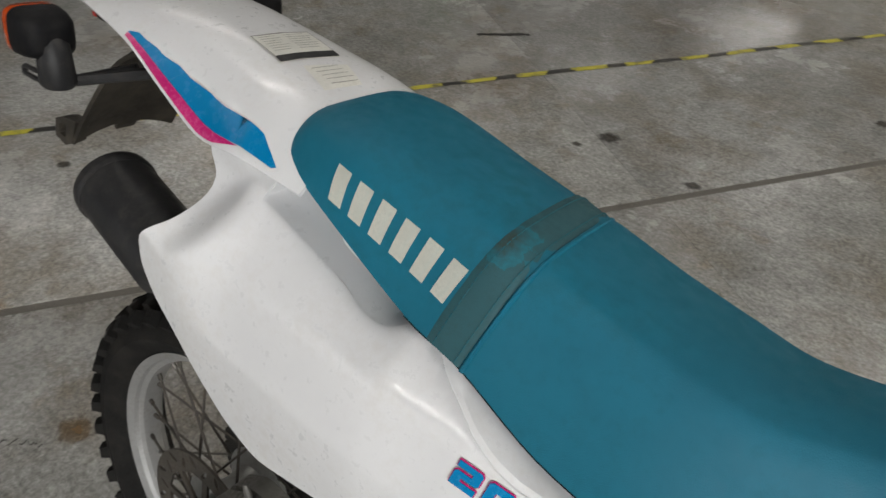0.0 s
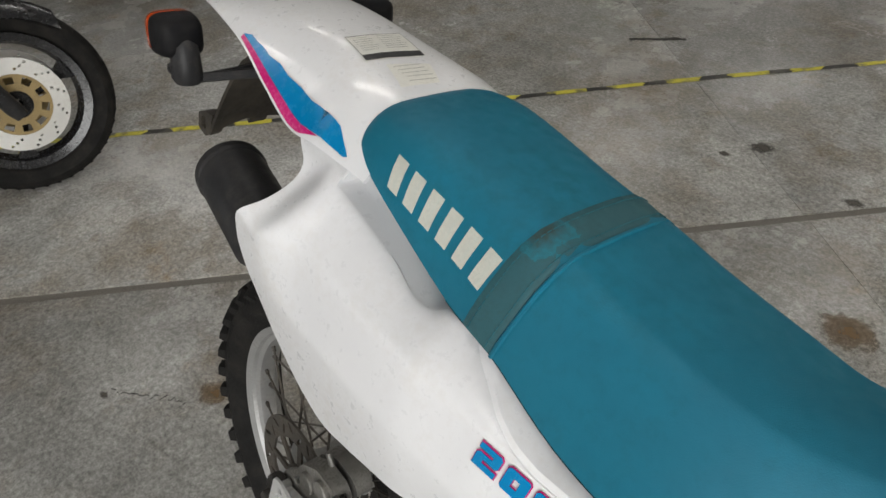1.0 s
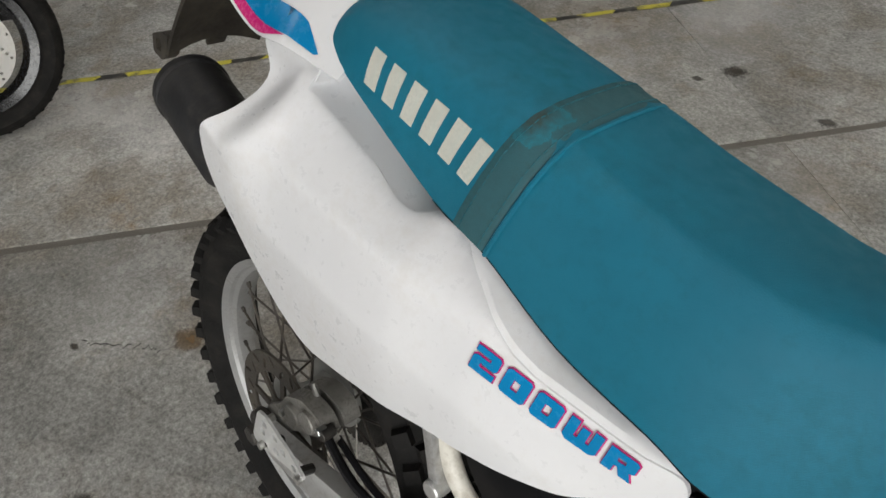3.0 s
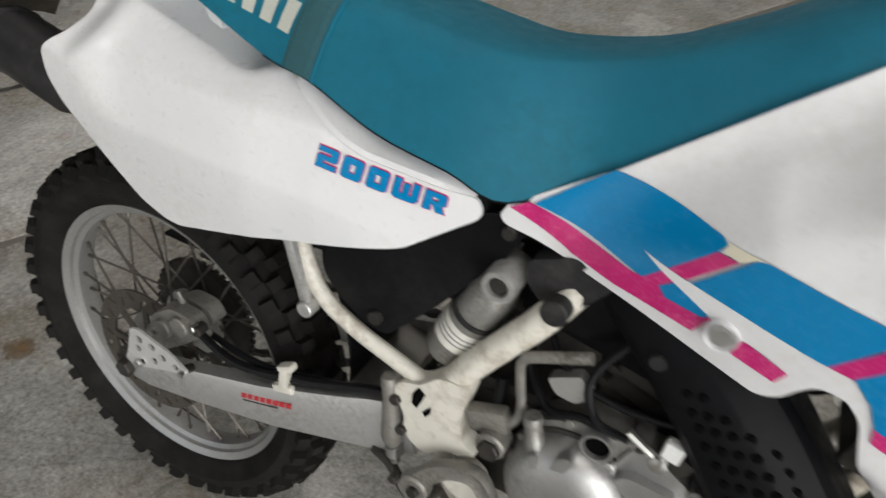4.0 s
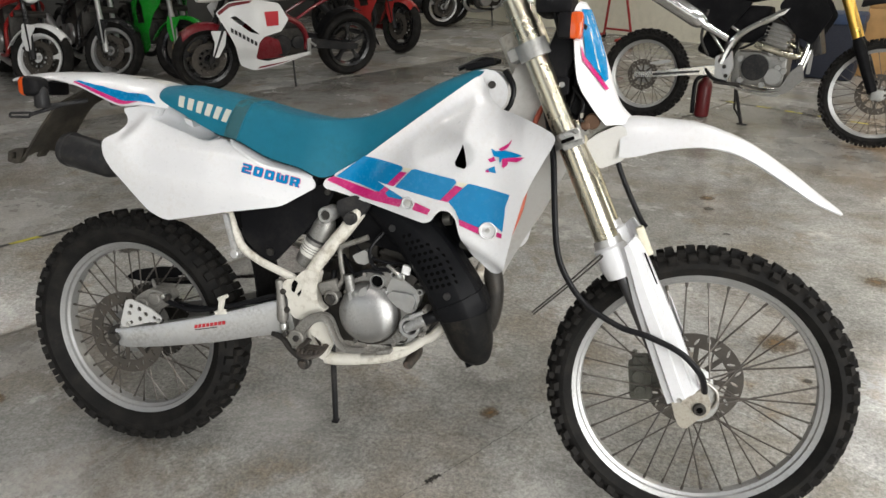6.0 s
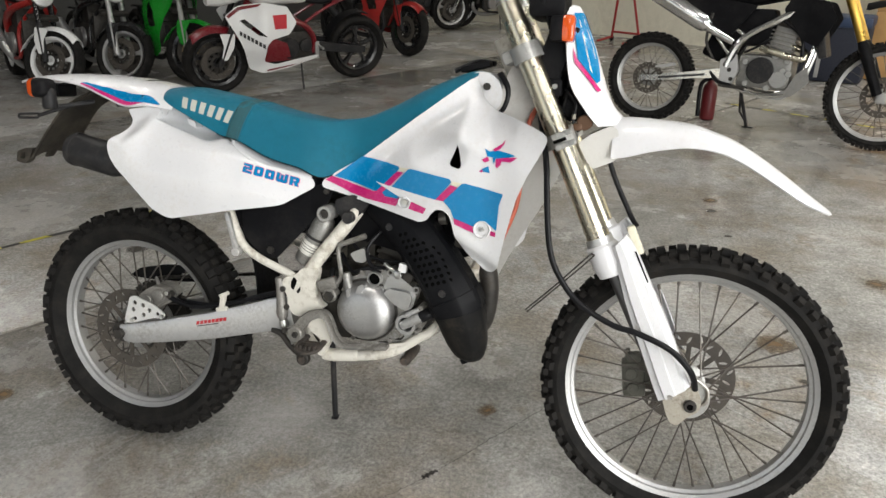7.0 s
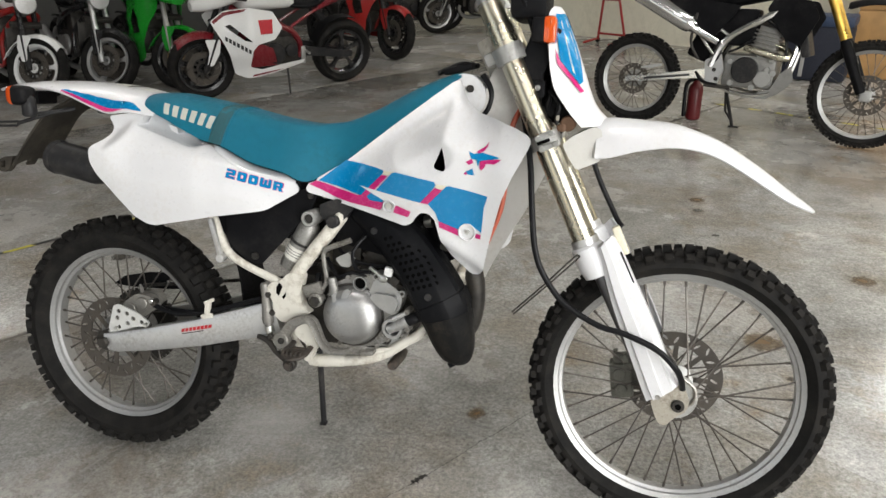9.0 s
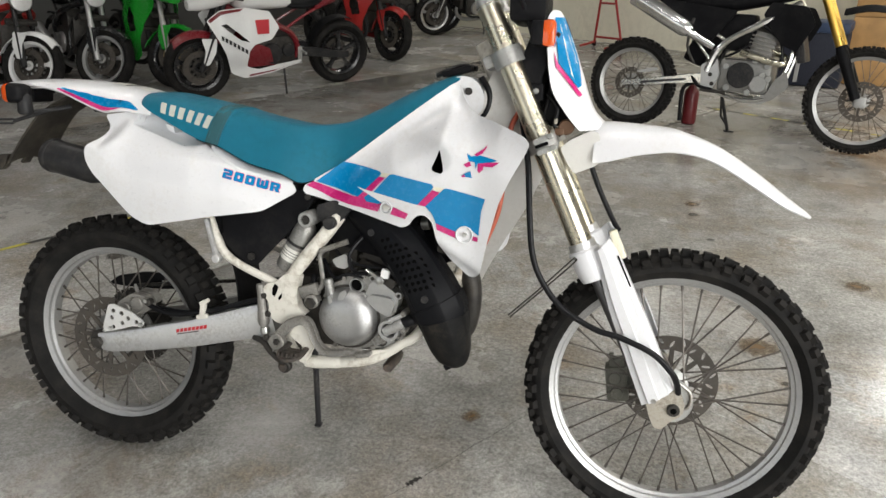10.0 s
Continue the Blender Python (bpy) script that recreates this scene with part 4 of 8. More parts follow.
def on_label(a, c):
    """A place on the label: a across it, c along it."""
    p = (Vector(lab[0]) * (1 - a) + Vector(lab[3]) * a) * (1 - c) + (Vector(lab[1]) * (1 - a) + Vector(lab[2]) * a) * c
    return (p.x, p.y)


bm = bmesh.new()
top_sticker(bm, [on_label(0.0, 0.80), on_label(1.0, 0.80), on_label(1.0, 0.99), on_label(0.0, 0.99)], 0.0020, 0.02)
part("label_band", bm, ink, label_part)
bm = bmesh.new()
for a0, a1, c0, c1 in ((0.0, 1.0, 0.0, 0.02), (0.0, 0.012, 0.0, 0.80), (0.988, 1.0, 0.0, 0.80)):
    top_sticker(bm, [on_label(a0, c0), on_label(a1, c0), on_label(a1, c1), on_label(a0, c1)], 0.0020, 0.03)
for c in (0.10, 0.19, 0.28, 0.37, 0.46, 0.55, 0.64):
    for a0, a1 in ((0.08, 0.42), (0.5, 0.92)):
        top_sticker(bm, [on_label(a0, c), on_label(a1 - 0.1 * (c * 37 % 1), c), on_label(a1 - 0.1 * (c * 37 % 1), c + 0.014), on_label(a0, c + 0.014)], 0.0020, 0.03)
part("label_print", bm, grey_ink, label_part)
bm = bmesh.new()
top_sticker(bm, [(0.070, -0.002), (0.112, -0.012), (0.116, 0.034), (0.082, 0.046)], 0.0012)
second = part("caution_label", bm, paper, rear_fender, "pale caution label, printing worn off")
bm = bmesh.new()
for k in range(5):
    x = 0.078 + 0.007 * k
    top_sticker(bm, [(x, 0.002), (x + 0.003, 0.034), (x + 0.0038, 0.034), (x + 0.0008, 0.002)], 0.002, 0.03)
part("label_print", bm, grey_ink, second)

# tail: mud flap, tail lamp, indicators
bm = bmesh.new()
skin(bm, [[(x, 0.032 + 0.062 * t * w, z - 0.018 * abs(t) ** 2) for t in np.linspace(-1, 1, 9)] for x, z, w in curve([(-0.135, 0.972, 1.1), (-0.20, 0.94, 1.1), (-0.252, 0.885, 1.15), (-0.292, 0.832, 1.2), (-0.322, 0.792, 1.2)], 4)], closed=False)
shell(bm, 0.005)
flap = part("mud_flap", bm, flap_plastic, bike, "dusty black plastic plate carrier and mud flap", 60)
bm = bmesh.new()
panel(bm, rounded([(-0.318, 0.802), (-0.345, 0.800), (-0.372, 0.790), (-0.378, 0.762), (-0.352, 0.756), (-0.334, 0.768)], 0.004), lambda x, z: -0.036, 0.020, [rounded([(-0.346, 0.790), (-0.362, 0.786), (-0.366, 0.770), (-0.350, 0.768)], 0.003)], 0.02)
part("flap_bracket", bm, flap_plastic, flap)
bm = bmesh.new()
box(bm, (-0.335, 0.045, 0.782), (0.008, 0.030, 0.028), Matrix.Rotation(radians(40), 4, "Y"), 0.003)
part("flap_tab", bm, flap_plastic, flap)
bm = bmesh.new()
loop = rounded([(-0.222, 0.903), (-0.287, 0.899), (-0.290, 0.889), (-0.226, 0.892)], 0.006, 4)
tube(bm, [(x, -0.100, z) for x, z in loop + loop[:1]], 0.0032, 6)
tube(bm, curve([(-0.15, -0.04, 0.930), (-0.19, -0.08, 0.912), (-0.224, -0.100, 0.898)], 4), 0.005, 8)
part("strap_loop", bm, black_satin, flap, "bent black wire loop")
bm = bmesh.new()
box(bm, (-0.262, 0.022, 0.962), (0.050, 0.070, 0.036), None, 0.008)
tail = part("tail_lamp", bm, black_plastic, bike, "small tail lamp under the fender's end")
bm = bmesh.new()
box(bm, (-0.290, 0.022, 0.962), (0.012, 0.066, 0.034), None, 0.004)
part("lamp_lens", bm, red_lens, tail, "red lens")


def indicator(x, y, z, s, name_label, big=1.0):
    """A rounded black lamp body with its lens behind, on a thick rubber stalk."""
    bm = bmesh.new()
    rings = []
    for k, w, h in ((0.020, 0.30, 0.30), (0.018, 0.62, 0.62), (0.012, 0.86, 0.86), (0.0, 0.96, 0.96), (-0.014, 1.0, 1.0)):
        rings.append([(x + k * big, y + 0.029 * big * w * math.copysign(abs(math.cos(a)) ** 0.5, math.cos(a)), z + 0.025 * big * h * math.copysign(abs(math.sin(a)) ** 0.5, math.sin(a))) for a in np.linspace(0, 2 * math.pi, 28, endpoint=False)])
    skin(bm, rings)
    ob = part("indicator", bm, black_plastic, bike, name_label, 50)
    bm = bmesh.new()
    rings = []
    for k, w in ((-0.0142, 1.0), (-0.024, 0.98), (-0.031, 0.86), (-0.034, 0.6)):
        rings.append([(x + k * big, y + 0.029 * big * w * math.copysign(abs(math.cos(a)) ** 0.5, math.cos(a)), z + 0.025 * big * w * math.copysign(abs(math.sin(a)) ** 0.5, math.sin(a))) for a in np.linspace(0, 2 * math.pi, 28, endpoint=False)])
    skin(bm, rings)
    part("indicator_lens", bm, amber, ob, "amber lens")
    return ob


for s in (-1, 1):
    indicator(-0.174, s * 0.136 + 0.012, 0.970, s, "black indicator with an amber lens on a rubber stalk")
for s in (-1, 1):
    bm = bmesh.new()
    tube(bm, curve([(-0.105, s * 0.045 + 0.012, 0.938), (-0.140, s * 0.09 + 0.012, 0.928), (-0.163, s * 0.130 + 0.012, 0.922)], 5), [0.007, 0.006, 0.006], 8)
    tube(bm, [(-0.163, s * 0.134 + 0.012, 0.918), (-0.163, s * 0.134 + 0.012, 0.924), (-0.165, s * 0.134 + 0.012, 0.962), (-0.165, s * 0.134 + 0.012, 0.972)], [0.015, 0.0185, 0.0165, 0.010], 14)
    part("indicator_stay", bm, black_satin, bike)


# radiator shrouds and tank
def lat_shroud(x, z):
    """How far out the shroud lies: close to the tank along its upper edge, full below it, flared at its front tip."""
    edge = float(np.interp(x, [0.57, 0.66, 0.74, 0.80, 0.88, 0.94, 0.99, 1.05, 1.12], [0.078, 0.063, 0.060, 0.058, 0.050, 0.036, 0.070, 0.130, 0.168]))
    top = float(np.interp(x, [0.57, 0.672, 0.80, 0.93, 0.99, 1.06, 1.12], [0.785, 0.845, 0.928, 1.010, 0.972, 0.945, 0.920]))
    w = edge + (0.080 + 0.062 * sstep(0.60, 0.95, x) + 0.034 * sstep(0.98, 1.12, x) - edge) * sstep(0.0, 0.11, top - z)
    low = 0.745 - 0.6 * (x - 0.842) - z
    w -= 0.020 * sstep(0.0, 0.035, low) * sstep(0.84, 0.92, x)
    # scoop in front of the air slot
    q = max(0.0, 1 - ((x - 0.875) / 0.075) ** 2 - ((z - 0.872) / 0.045) ** 2)
    return -(w - 0.016 * q)


SHROUD = [(0.580, 0.786), (0.674, 0.844), (0.789, 0.932), (0.925, 1.034), (0.939, 1.038), (0.946, 1.022), (0.964, 0.988), (0.990, 0.968), (1.042, 0.955), (1.090, 0.938), (1.113, 0.927), (1.121, 0.916), (1.116, 0.900), (1.083, 0.836), (1.062, 0.786),
          (1.042, 0.704), (1.027, 0.625), (1.014, 0.611), (0.997, 0.611), (0.951, 0.648), (0.927, 0.682), (0.912, 0.730), (0.897, 0.744), (0.878, 0.744), (0.866, 0.733), (0.856, 0.717), (0.838, 0.710), (0.580, 0.763), (0.573, 0.772)]
SLOT = [(0.922, 0.893), (0.903, 0.850), (0.907, 0.843), (0.928, 0.839), (0.934, 0.845)]
for s in (-1, 1):
    bm = bmesh.new()
    panel(bm, rounded(SHROUD, 0.007, 3), lat_shroud, 0.004, [rounded(SLOT, 0.004, 2)], 0.010)
    if s > 0:
        mirror_y(bm)
        bmesh.ops.translate(bm, vec=(0.012, 0.030, 0.0), verts=bm.verts[:])
    ob = part("radiator_shroud", bm, white_plastic, bike, "white plastic radiator shroud with blue and pink graphics" if s < 0 else "white plastic radiator shroud", 50)
    if s < 0:
        shroud = ob
# black box added behind the air slot to give it deep shade
bm = bmesh.new()
box(bm, (0.92, -0.075, 0.87), (0.07, 0.02, 0.09))
part("slot_backing", bm, void_black, shroud)


def graphic(name, outline, material, lift, label=""):
    bm = bmesh.new()
    sticker(bm, outline, lat_shroud, lift + 0.0010, 0.008)
    return part(name, bm, material, shroud, label)


graphic("pink_band", [(0.583, 0.784), (0.600, 0.794), (0.659, 0.778), (0.714, 0.768), (0.774, 0.820), (0.793, 0.820), (0.742, 0.768), (0.787, 0.760), (0.775, 0.740), (0.700, 0.748), (0.651, 0.758)], pink, 0.0010, "pink sticker band")
graphic("pink_band", [(0.811, 0.746), (0.817, 0.755), (0.854, 0.744), (0.847, 0.731), (0.810, 0.738)], pink, 0.0012)
graphic("blue_block", [(0.606, 0.794), (0.672, 0.845), (0.776, 0.832), (0.781, 0.828), (0.776, 0.821), (0.722, 0.769), (0.708, 0.772)], blue, 0.0016, "blue sticker block")
graphic("blue_block", [(0.738, 0.768), (0.756, 0.783), (0.788, 0.765), (0.780, 0.758), (0.746, 0.760)], blue, 0.0018)
graphic("blue_block", [(0.763, 0.784), (0.805, 0.828), (0.814, 0.830), (0.909, 0.816), (0.913, 0.809), (0.877, 0.767), (0.854, 0.770)], blue, 0.0016, "blue sticker block")
graphic("pink_band", [(0.876, 0.767), (0.911, 0.803), (0.928, 0.799), (0.896, 0.765)], pink, 0.0012)
graphic("blue_block", [(0.896, 0.766), (0.938, 0.808), (0.945, 0.809), (1.032, 0.793), (1.024, 0.767), (1.021, 0.711), (1.008, 0.720), (0.995, 0.728), (0.976, 0.724), (0.967, 0.715), (0.922, 0.730), (0.913, 0.749)], blue, 0.0016, "blue sticker block")
graphic("pink_band", [(0.922, 0.730), (0.967, 0.715), (0.969, 0.700), (0.924, 0.716)], pink, 0.0012)
graphic("pink_band", [(1.007, 0.699), (1.008, 0.709), (1.020, 0.707), (1.019, 0.697)], pink, 0.0012)
graphic("pale_patch", [(0.781, 0.830), (0.811, 0.830), (0.803, 0.827), (0.795, 0.821), (0.780, 0.822)], pale, 0.0012)
graphic("pale_patch", [(0.915, 0.811), (0.939, 0.809), (0.928, 0.800), (0.912, 0.804)], pale, 0.0012)
graphic("white_flash", [(0.718, 0.792), (0.780, 0.782), (0.856, 0.770), (0.842, 0.752), (0.815, 0.756), (0.787, 0.762)], white_plastic, 0.0024)
# small torn emblem, drawn as plain shapes
graphic("emblem", [(0.984, 0.887), (0.995, 0.882), (1.014, 0.885), (1.043, 0.880), (1.054, 0.877), (1.035, 0.871), (1.010, 0.868), (1.006, 0.857), (1.004, 0.870), (0.991, 0.872)], blue, 0.0014, "torn blue and pink emblem")
graphic("emblem", [(0.979, 0.864), (0.992, 0.871), (0.997, 0.863), (0.987, 0.858)], pink, 0.0016)
graphic("emblem", [(1.011, 0.852), (1.011, 0.868), (1.035, 0.872), (1.059, 0.874), (1.044, 0.863), (1.024, 0.863), (1.023, 0.856), (1.015, 0.848)], pink, 0.0018)
graphic("emblem", [(1.000, 0.886), (1.020, 0.899), (1.026, 0.908), (1.025, 0.900), (1.018, 0.889), (1.007, 0.883)], pink, 0.0016)
graphic("emblem", [(0.976, 0.840), (0.981, 0.844), (0.995, 0.851), (0.999, 0.836), (0.981, 0.838)], blue, 0.0014)
graphic("emblem", [(0.975, 0.838), (0.981, 0.843), (0.984, 0.838), (0.980, 0.836)], pink, 0.0018)


def screw(x, y, z, r, parent, material=zinc, cup=0.0):
    if cup:
        bm = bmesh.new()
        lathe(bm, [(cup, 0.004), (cup * 1.02, -0.003), (cup * 0.94, -0.005), (cup * 0.84, -0.003), (cup * 0.78, 0.006), (0.001, 0.007)], (x, y, z), 24, "y", True)
        part("screw_cup", bm, white_plastic, parent)
    bm = bmesh.new()
    lathe(bm, [(r * 0.45, -0.0045), (r * 0.95, -0.005), (r, -0.004), (r, 0.002)], (x, y, z), 14, "y", True)
    disc(bm, (x, y - 0.002, z), r * 0.42, 0.003, 6)
    return part("screw", bm, material, parent)


screw(0.799, lat_shroud(0.799, 0.752) - 0.004, 0.752, 0.0085, shroud, zinc, 0.0145)
screw(0.988, lat_shroud(0.988, 0.711) - 0.002, 0.710, 0.0055, shroud, zinc, 0.0195)
bm = bmesh.new()
tank = [[(x, w * math.cos(a), zc + (h * math.sin(a))) for a in np.linspace(0, 2 * math.pi, 20, endpoint=False)] for x, zc, w, h in
        curve([(0.60, 0.80, 0.05, 0.03), (0.72, 0.85, 0.052, 0.07), (0.86, 0.90, 0.046, 0.10), (0.93, 0.925, 0.030, 0.100), (0.97, 0.930, 0.024, 0.085), (1.01, 0.925, 0.018, 0.065), (1.03, 0.920, 0.010, 0.04)], 4)]
skin(bm, tank)
part("fuel_tank", bm, white_plastic, bike, "white plastic fuel tank", 60)
bm = bmesh.new()
panel(bm, rounded([(0.985, 0.990), (1.010, 1.064), (1.045, 1.074), (1.072, 1.020), (1.100, 0.930), (1.085, 0.850), (1.000, 0.870), (0.980, 0.940)], 0.014), lambda x, z: -0.024 + 0.35 * (x - 1.04) ** 2 + 0.10 * max(0.0, z - 1.0), 0.008, (), 0.02)
part("tank_front", bm, grey_white, bike, "greyish white front face of the fuel tank", 60)
for s in (-1, 1):
    bm = bmesh.new()
    prism(bm, rounded([(0.915, 1.040), (0.935, 1.052), (0.962, 1.050), (0.985, 1.034), (0.996, 1.008), (0.992, 0.975), (0.965, 0.955), (0.920, 0.985)], 0.012), 0.018 + s * 0.036, 0.018 + s * 0.042)
    ear = part("tank_ear", bm, white_plastic, bike)
    screw(0.959, 0.018 + s * 0.044, 1.018, 0.0085, ear, dark_metal)
bm = bmesh.new()
tube(bm, curve([(0.985, -0.018, 1.050), (1.004, -0.020, 1.022), (1.008, -0.020, 0.998), (1.000, -0.020, 0.972), (0.985, -0.018, 0.955)], 5), 0.007, 8)
part("vent_hose", bm, hose_rubber, bike)
bm = bmesh.new()
tube(bm, curve([(0.87, 0.02, 1.050), (0.92, 0.04, 1.074), (0.965, 0.03, 1.070)], 5), 0.006, 8)
part("vent_hose", bm, hose_rubber, bike)
bm = bmesh.new()
prism(bm, rounded([(0.92, 0.86), (0.985, 0.975), (1.008, 1.050), (1.050, 1.058), (1.075, 1.010), (1.10, 0.955), (1.155, 0.880), (1.119, 0.801), (1.085, 0.726), (1.048, 0.662), (1.010, 0.590), (0.985, 0.535), (0.94, 0.56)], 0.012), 0.100, 0.106)
part("inner_scoop", bm, grey_white, bike, "inner face of the far shroud, white plastic greyed for shade")
bm = bmesh.new()
for s in (-1, 1):
    box(bm, (0.965, s * 0.070, 0.78), (0.035, 0.085, 0.26), Matrix.Rotation(radians(14), 4, "Y"), 0.006)
part("radiator", bm, dark_metal, bike, "dark radiator core")
# made-up black sheet that hides the floor and darkens the gap
bm = bmesh.new()
prism(bm, rounded([(0.80, 0.60), (0.79, 0.72), (0.84, 0.79), (0.93, 0.80), (0.955, 0.70), (0.925, 0.60), (0.86, 0.57)], 0.012), 0.055, 0.066)
part("gap_blocker", bm, black_plastic, bike, "black sheet added to darken the gap under the shroud")
bm = bmesh.new()
tube(bm, curve([(0.80, -0.005, 0.690), (0.84, -0.015, 0.715), (0.89, -0.02, 0.720), (0.935, -0.03, 0.735)], 5), 0.014, 12)
part("radiator_hose", bm, hose_rubber, bike)
bm = bmesh.new()
tube(bm, [(0.862, -0.035, 0.705), (0.880, -0.035, 0.708)], 0.0155, 12)
part("hose_clip", bm, steel, bike)
bm = bmesh.new()
tube(bm, curve([(1.000, -0.034, 0.630), (1.019, -0.034, 0.678), (1.041, -0.034, 0.739), (1.050, -0.034, 0.796), (1.055, -0.034, 0.870), (1.062, -0.034, 0.942), (1.082, -0.030, 0.985)], 5), 0.006, 8)
part("coolant_hose", bm, orange_hose, bike, "orange rubber hose behind the shroud")




# frame, swingarm, engine and exhaust
bm = bmesh.new()
for s in (-1, 1):
    tube(bm, curve([(0.665, s * 0.070, 0.715), (0.637, s * 0.085, 0.672), (0.600, s * 0.092, 0.625), (0.565, s * 0.096, 0.578), (0.545, s * 0.096, 0.545), (0.532, s * 0.094, 0.515)], 5), 0.0172, 14)
    tube(bm, curve([(0.540, s * 0.090, 0.45), (0.550, s * 0.088, 0.385), (0.589, s * 0.090, 0.343), (0.625, s * 0.092, 0.341), (0.671, s * 0.092, 0.347), (0.723, s * 0.092, 0.356), (0.768, s * 0.090, 0.371),
                   (0.800, s * 0.086, 0.390), (0.833, s * 0.080, 0.414), (0.875, s * 0.07, 0.449), (0.97, s * 0.04, 0.62), (1.06, s * 0.012, 0.92)], 5), 0.0128, 14)
    tube(bm, [(0.586, s * 0.090, 0.340), (0.612, s * 0.091, 0.3405), (0.675, s * 0.092, 0.3485), (0.680, s * 0.092, 0.3492)], [0.0155, 0.0165, 0.0150, 0.0128], 14)
    tube(bm, curve([(0.26, s * 0.060, 0.84), (0.295, s * 0.085, 0.76), (0.335, s * 0.098, 0.685), (0.365, s * 0.10, 0.612), (0.415, s * 0.10, 0.575), (0.505, s * 0.10, 0.540), (0.53, s * 0.098, 0.52)], 5), 0.0105, 8)
    tube(bm, curve([(1.07, s * 0.006, 0.99), (0.97, s * 0.006, 0.935), (0.90, s * 0.02, 0.90), (0.68, s * 0.04, 0.82), (0.45, s * 0.036, 0.82), (0.15, s * 0.026, 0.90)], 5), 0.012, 8)
frame_part = part("frame", bm, white_paint, bike, "white painted steel frame, chipped and oily", 60)
PLATE = [(0.480, 0.518), (0.490, 0.538), (0.518, 0.545), (0.540, 0.568), (0.581, 0.568), (0.573, 0.530), (0.572, 0.505), (0.580, 0.480), (0.598, 0.471), (0.578, 0.460), (0.553, 0.458), (0.535, 0.439), (0.514, 0.442), (0.496, 0.464), (0.500, 0.486)]
for s in (-1, 1):
    bm = bmesh.new()
    prism(bm, rounded(PLATE, 0.010), s * 0.088, s * 0.116)
    bmesh.ops.bevel(bm, geom=[e for e in bm.edges if e.calc_face_angle(0) > 1.0], offset=0.004, segments=2, affect="EDGES")
    pivot = part("pivot_plate", bm, white_paint, frame_part, "white pivot bracket with rust and dirt")
    if s < 0:
        # black patches on the plate draw its shaded holes
        for hole_at in ([(0.509, 0.530), (0.516, 0.541), (0.525, 0.534), (0.521, 0.522), (0.515, 0.508), (0.508, 0.514)], [(0.523, 0.506), (0.534, 0.519), (0.533, 0.508), (0.527, 0.500)]):
            bm = bmesh.new()
            prism(bm, hole_at, -0.1150, -0.1172)
            part("bracket_hole", bm, void_black, pivot)
bm = bmesh.new()
prism(bm, rounded([(0.612, 0.712), (0.612, 0.738), (0.66, 0.755), (0.70, 0.735), (0.67, 0.700), (0.640, 0.684)], 0.01), -0.062, -0.085)
disc(bm, (0.652, -0.098, 0.700), 0.015, 0.02, 18)
part("upper_mount", bm, black_satin, frame_part)

# black inner side cover, airbox and rear inner mudguard
bm = bmesh.new()
panel(bm, rounded([(0.350, 0.700), (0.50, 0.735), (0.565, 0.772), (0.605, 0.765), (0.585, 0.722), (0.52, 0.645), (0.455, 0.575), (0.425, 0.580), (0.388, 0.606), (0.365, 0.635)], 0.012), lambda x, z: -0.092 + 0.018 * sstep(0.62, 0.71, z), 0.006, (), 0.02)
cover = part("inner_cover", bm, black_plastic, bike, "black plastic inner side cover")
screw(0.442, -0.094, 0.598, 0.009, cover, dark_metal)
screw(0.586, -0.077, 0.755, 0.007, cover, dark_metal)
bm = bmesh.new()
box(bm, (0.43, 0, 0.72), (0.26, 0.15, 0.16), None, 0.02)
part("airbox", bm, black_plastic, bike)
bm = bmesh.new()
skin(bm, [[(x, 0.06 * t, z) for t in np.linspace(-1, 1, 5)] for x, z in curve([(0.10, 0.86), (0.22, 0.78), (0.32, 0.68), (0.37, 0.57), (0.385, 0.47), (0.38, 0.42)], 4)], closed=False)
shell(bm, 0.004)
part("inner_mudguard", bm, black_plastic, bike, "black rubber inner mudguard", 60)

# swingarm
for s in (-1, 1):
    bm = bmesh.new()
    rings = []
    for x, z, h, w in ((0.004, 0.333, 0.022, 0.012), (0.03, 0.334, 0.026, 0.013), (0.12, 0.350, 0.029, 0.014), (0.28, 0.385, 0.034, 0.015), (0.40, 0.418, 0.038, 0.016), (0.452, 0.432, 0.041, 0.017), (0.50, 0.447, 0.038, 0.017)):
        y = s * (0.100 - 0.012 * sstep(0.3, 0.5, x))
        rings.append([(x - z * 0.0 - dz * 0.25, y + dy, z + dz) for dy, dz in [(-w, -h * 0.8), (-w * 0.8, -h), (w * 0.8, -h), (w, -h * 0.8), (w, h * 0.8), (w * 0.8, h), (-w * 0.8, h), (-w, h * 0.8)]])
    skin(bm, rings)
    arm = part("swingarm", bm, alloy, bike, "brushed alloy swingarm with red lettering", 30)
    if s < 0:
        arm_right = arm
bm = bmesh.new()
tube(bm, [(0.0, -0.115, 0.333), (0.0, 0.115, 0.333)], 0.011, 12)
disc(bm, (0.0, -0.118, 0.333), 0.016, 0.014, 6)
disc(bm, (-0.004, -0.096, 0.333), 0.028, 0.02, 20)
disc(bm, (0.0, 0.118, 0.333), 0.016, 0.014, 6)
part("rear_axle", bm, dark_metal, arm_right)
bm = bmesh.new()
box(bm, (0.42, 0, 0.425), (0.07, 0.19, 0.05), None, 0.012)
tube(bm, [(0.525, -0.105, 0.47), (0.525, 0.105, 0.47)], 0.016, 14)
part("swingarm_pivot", bm, steel, arm_right)
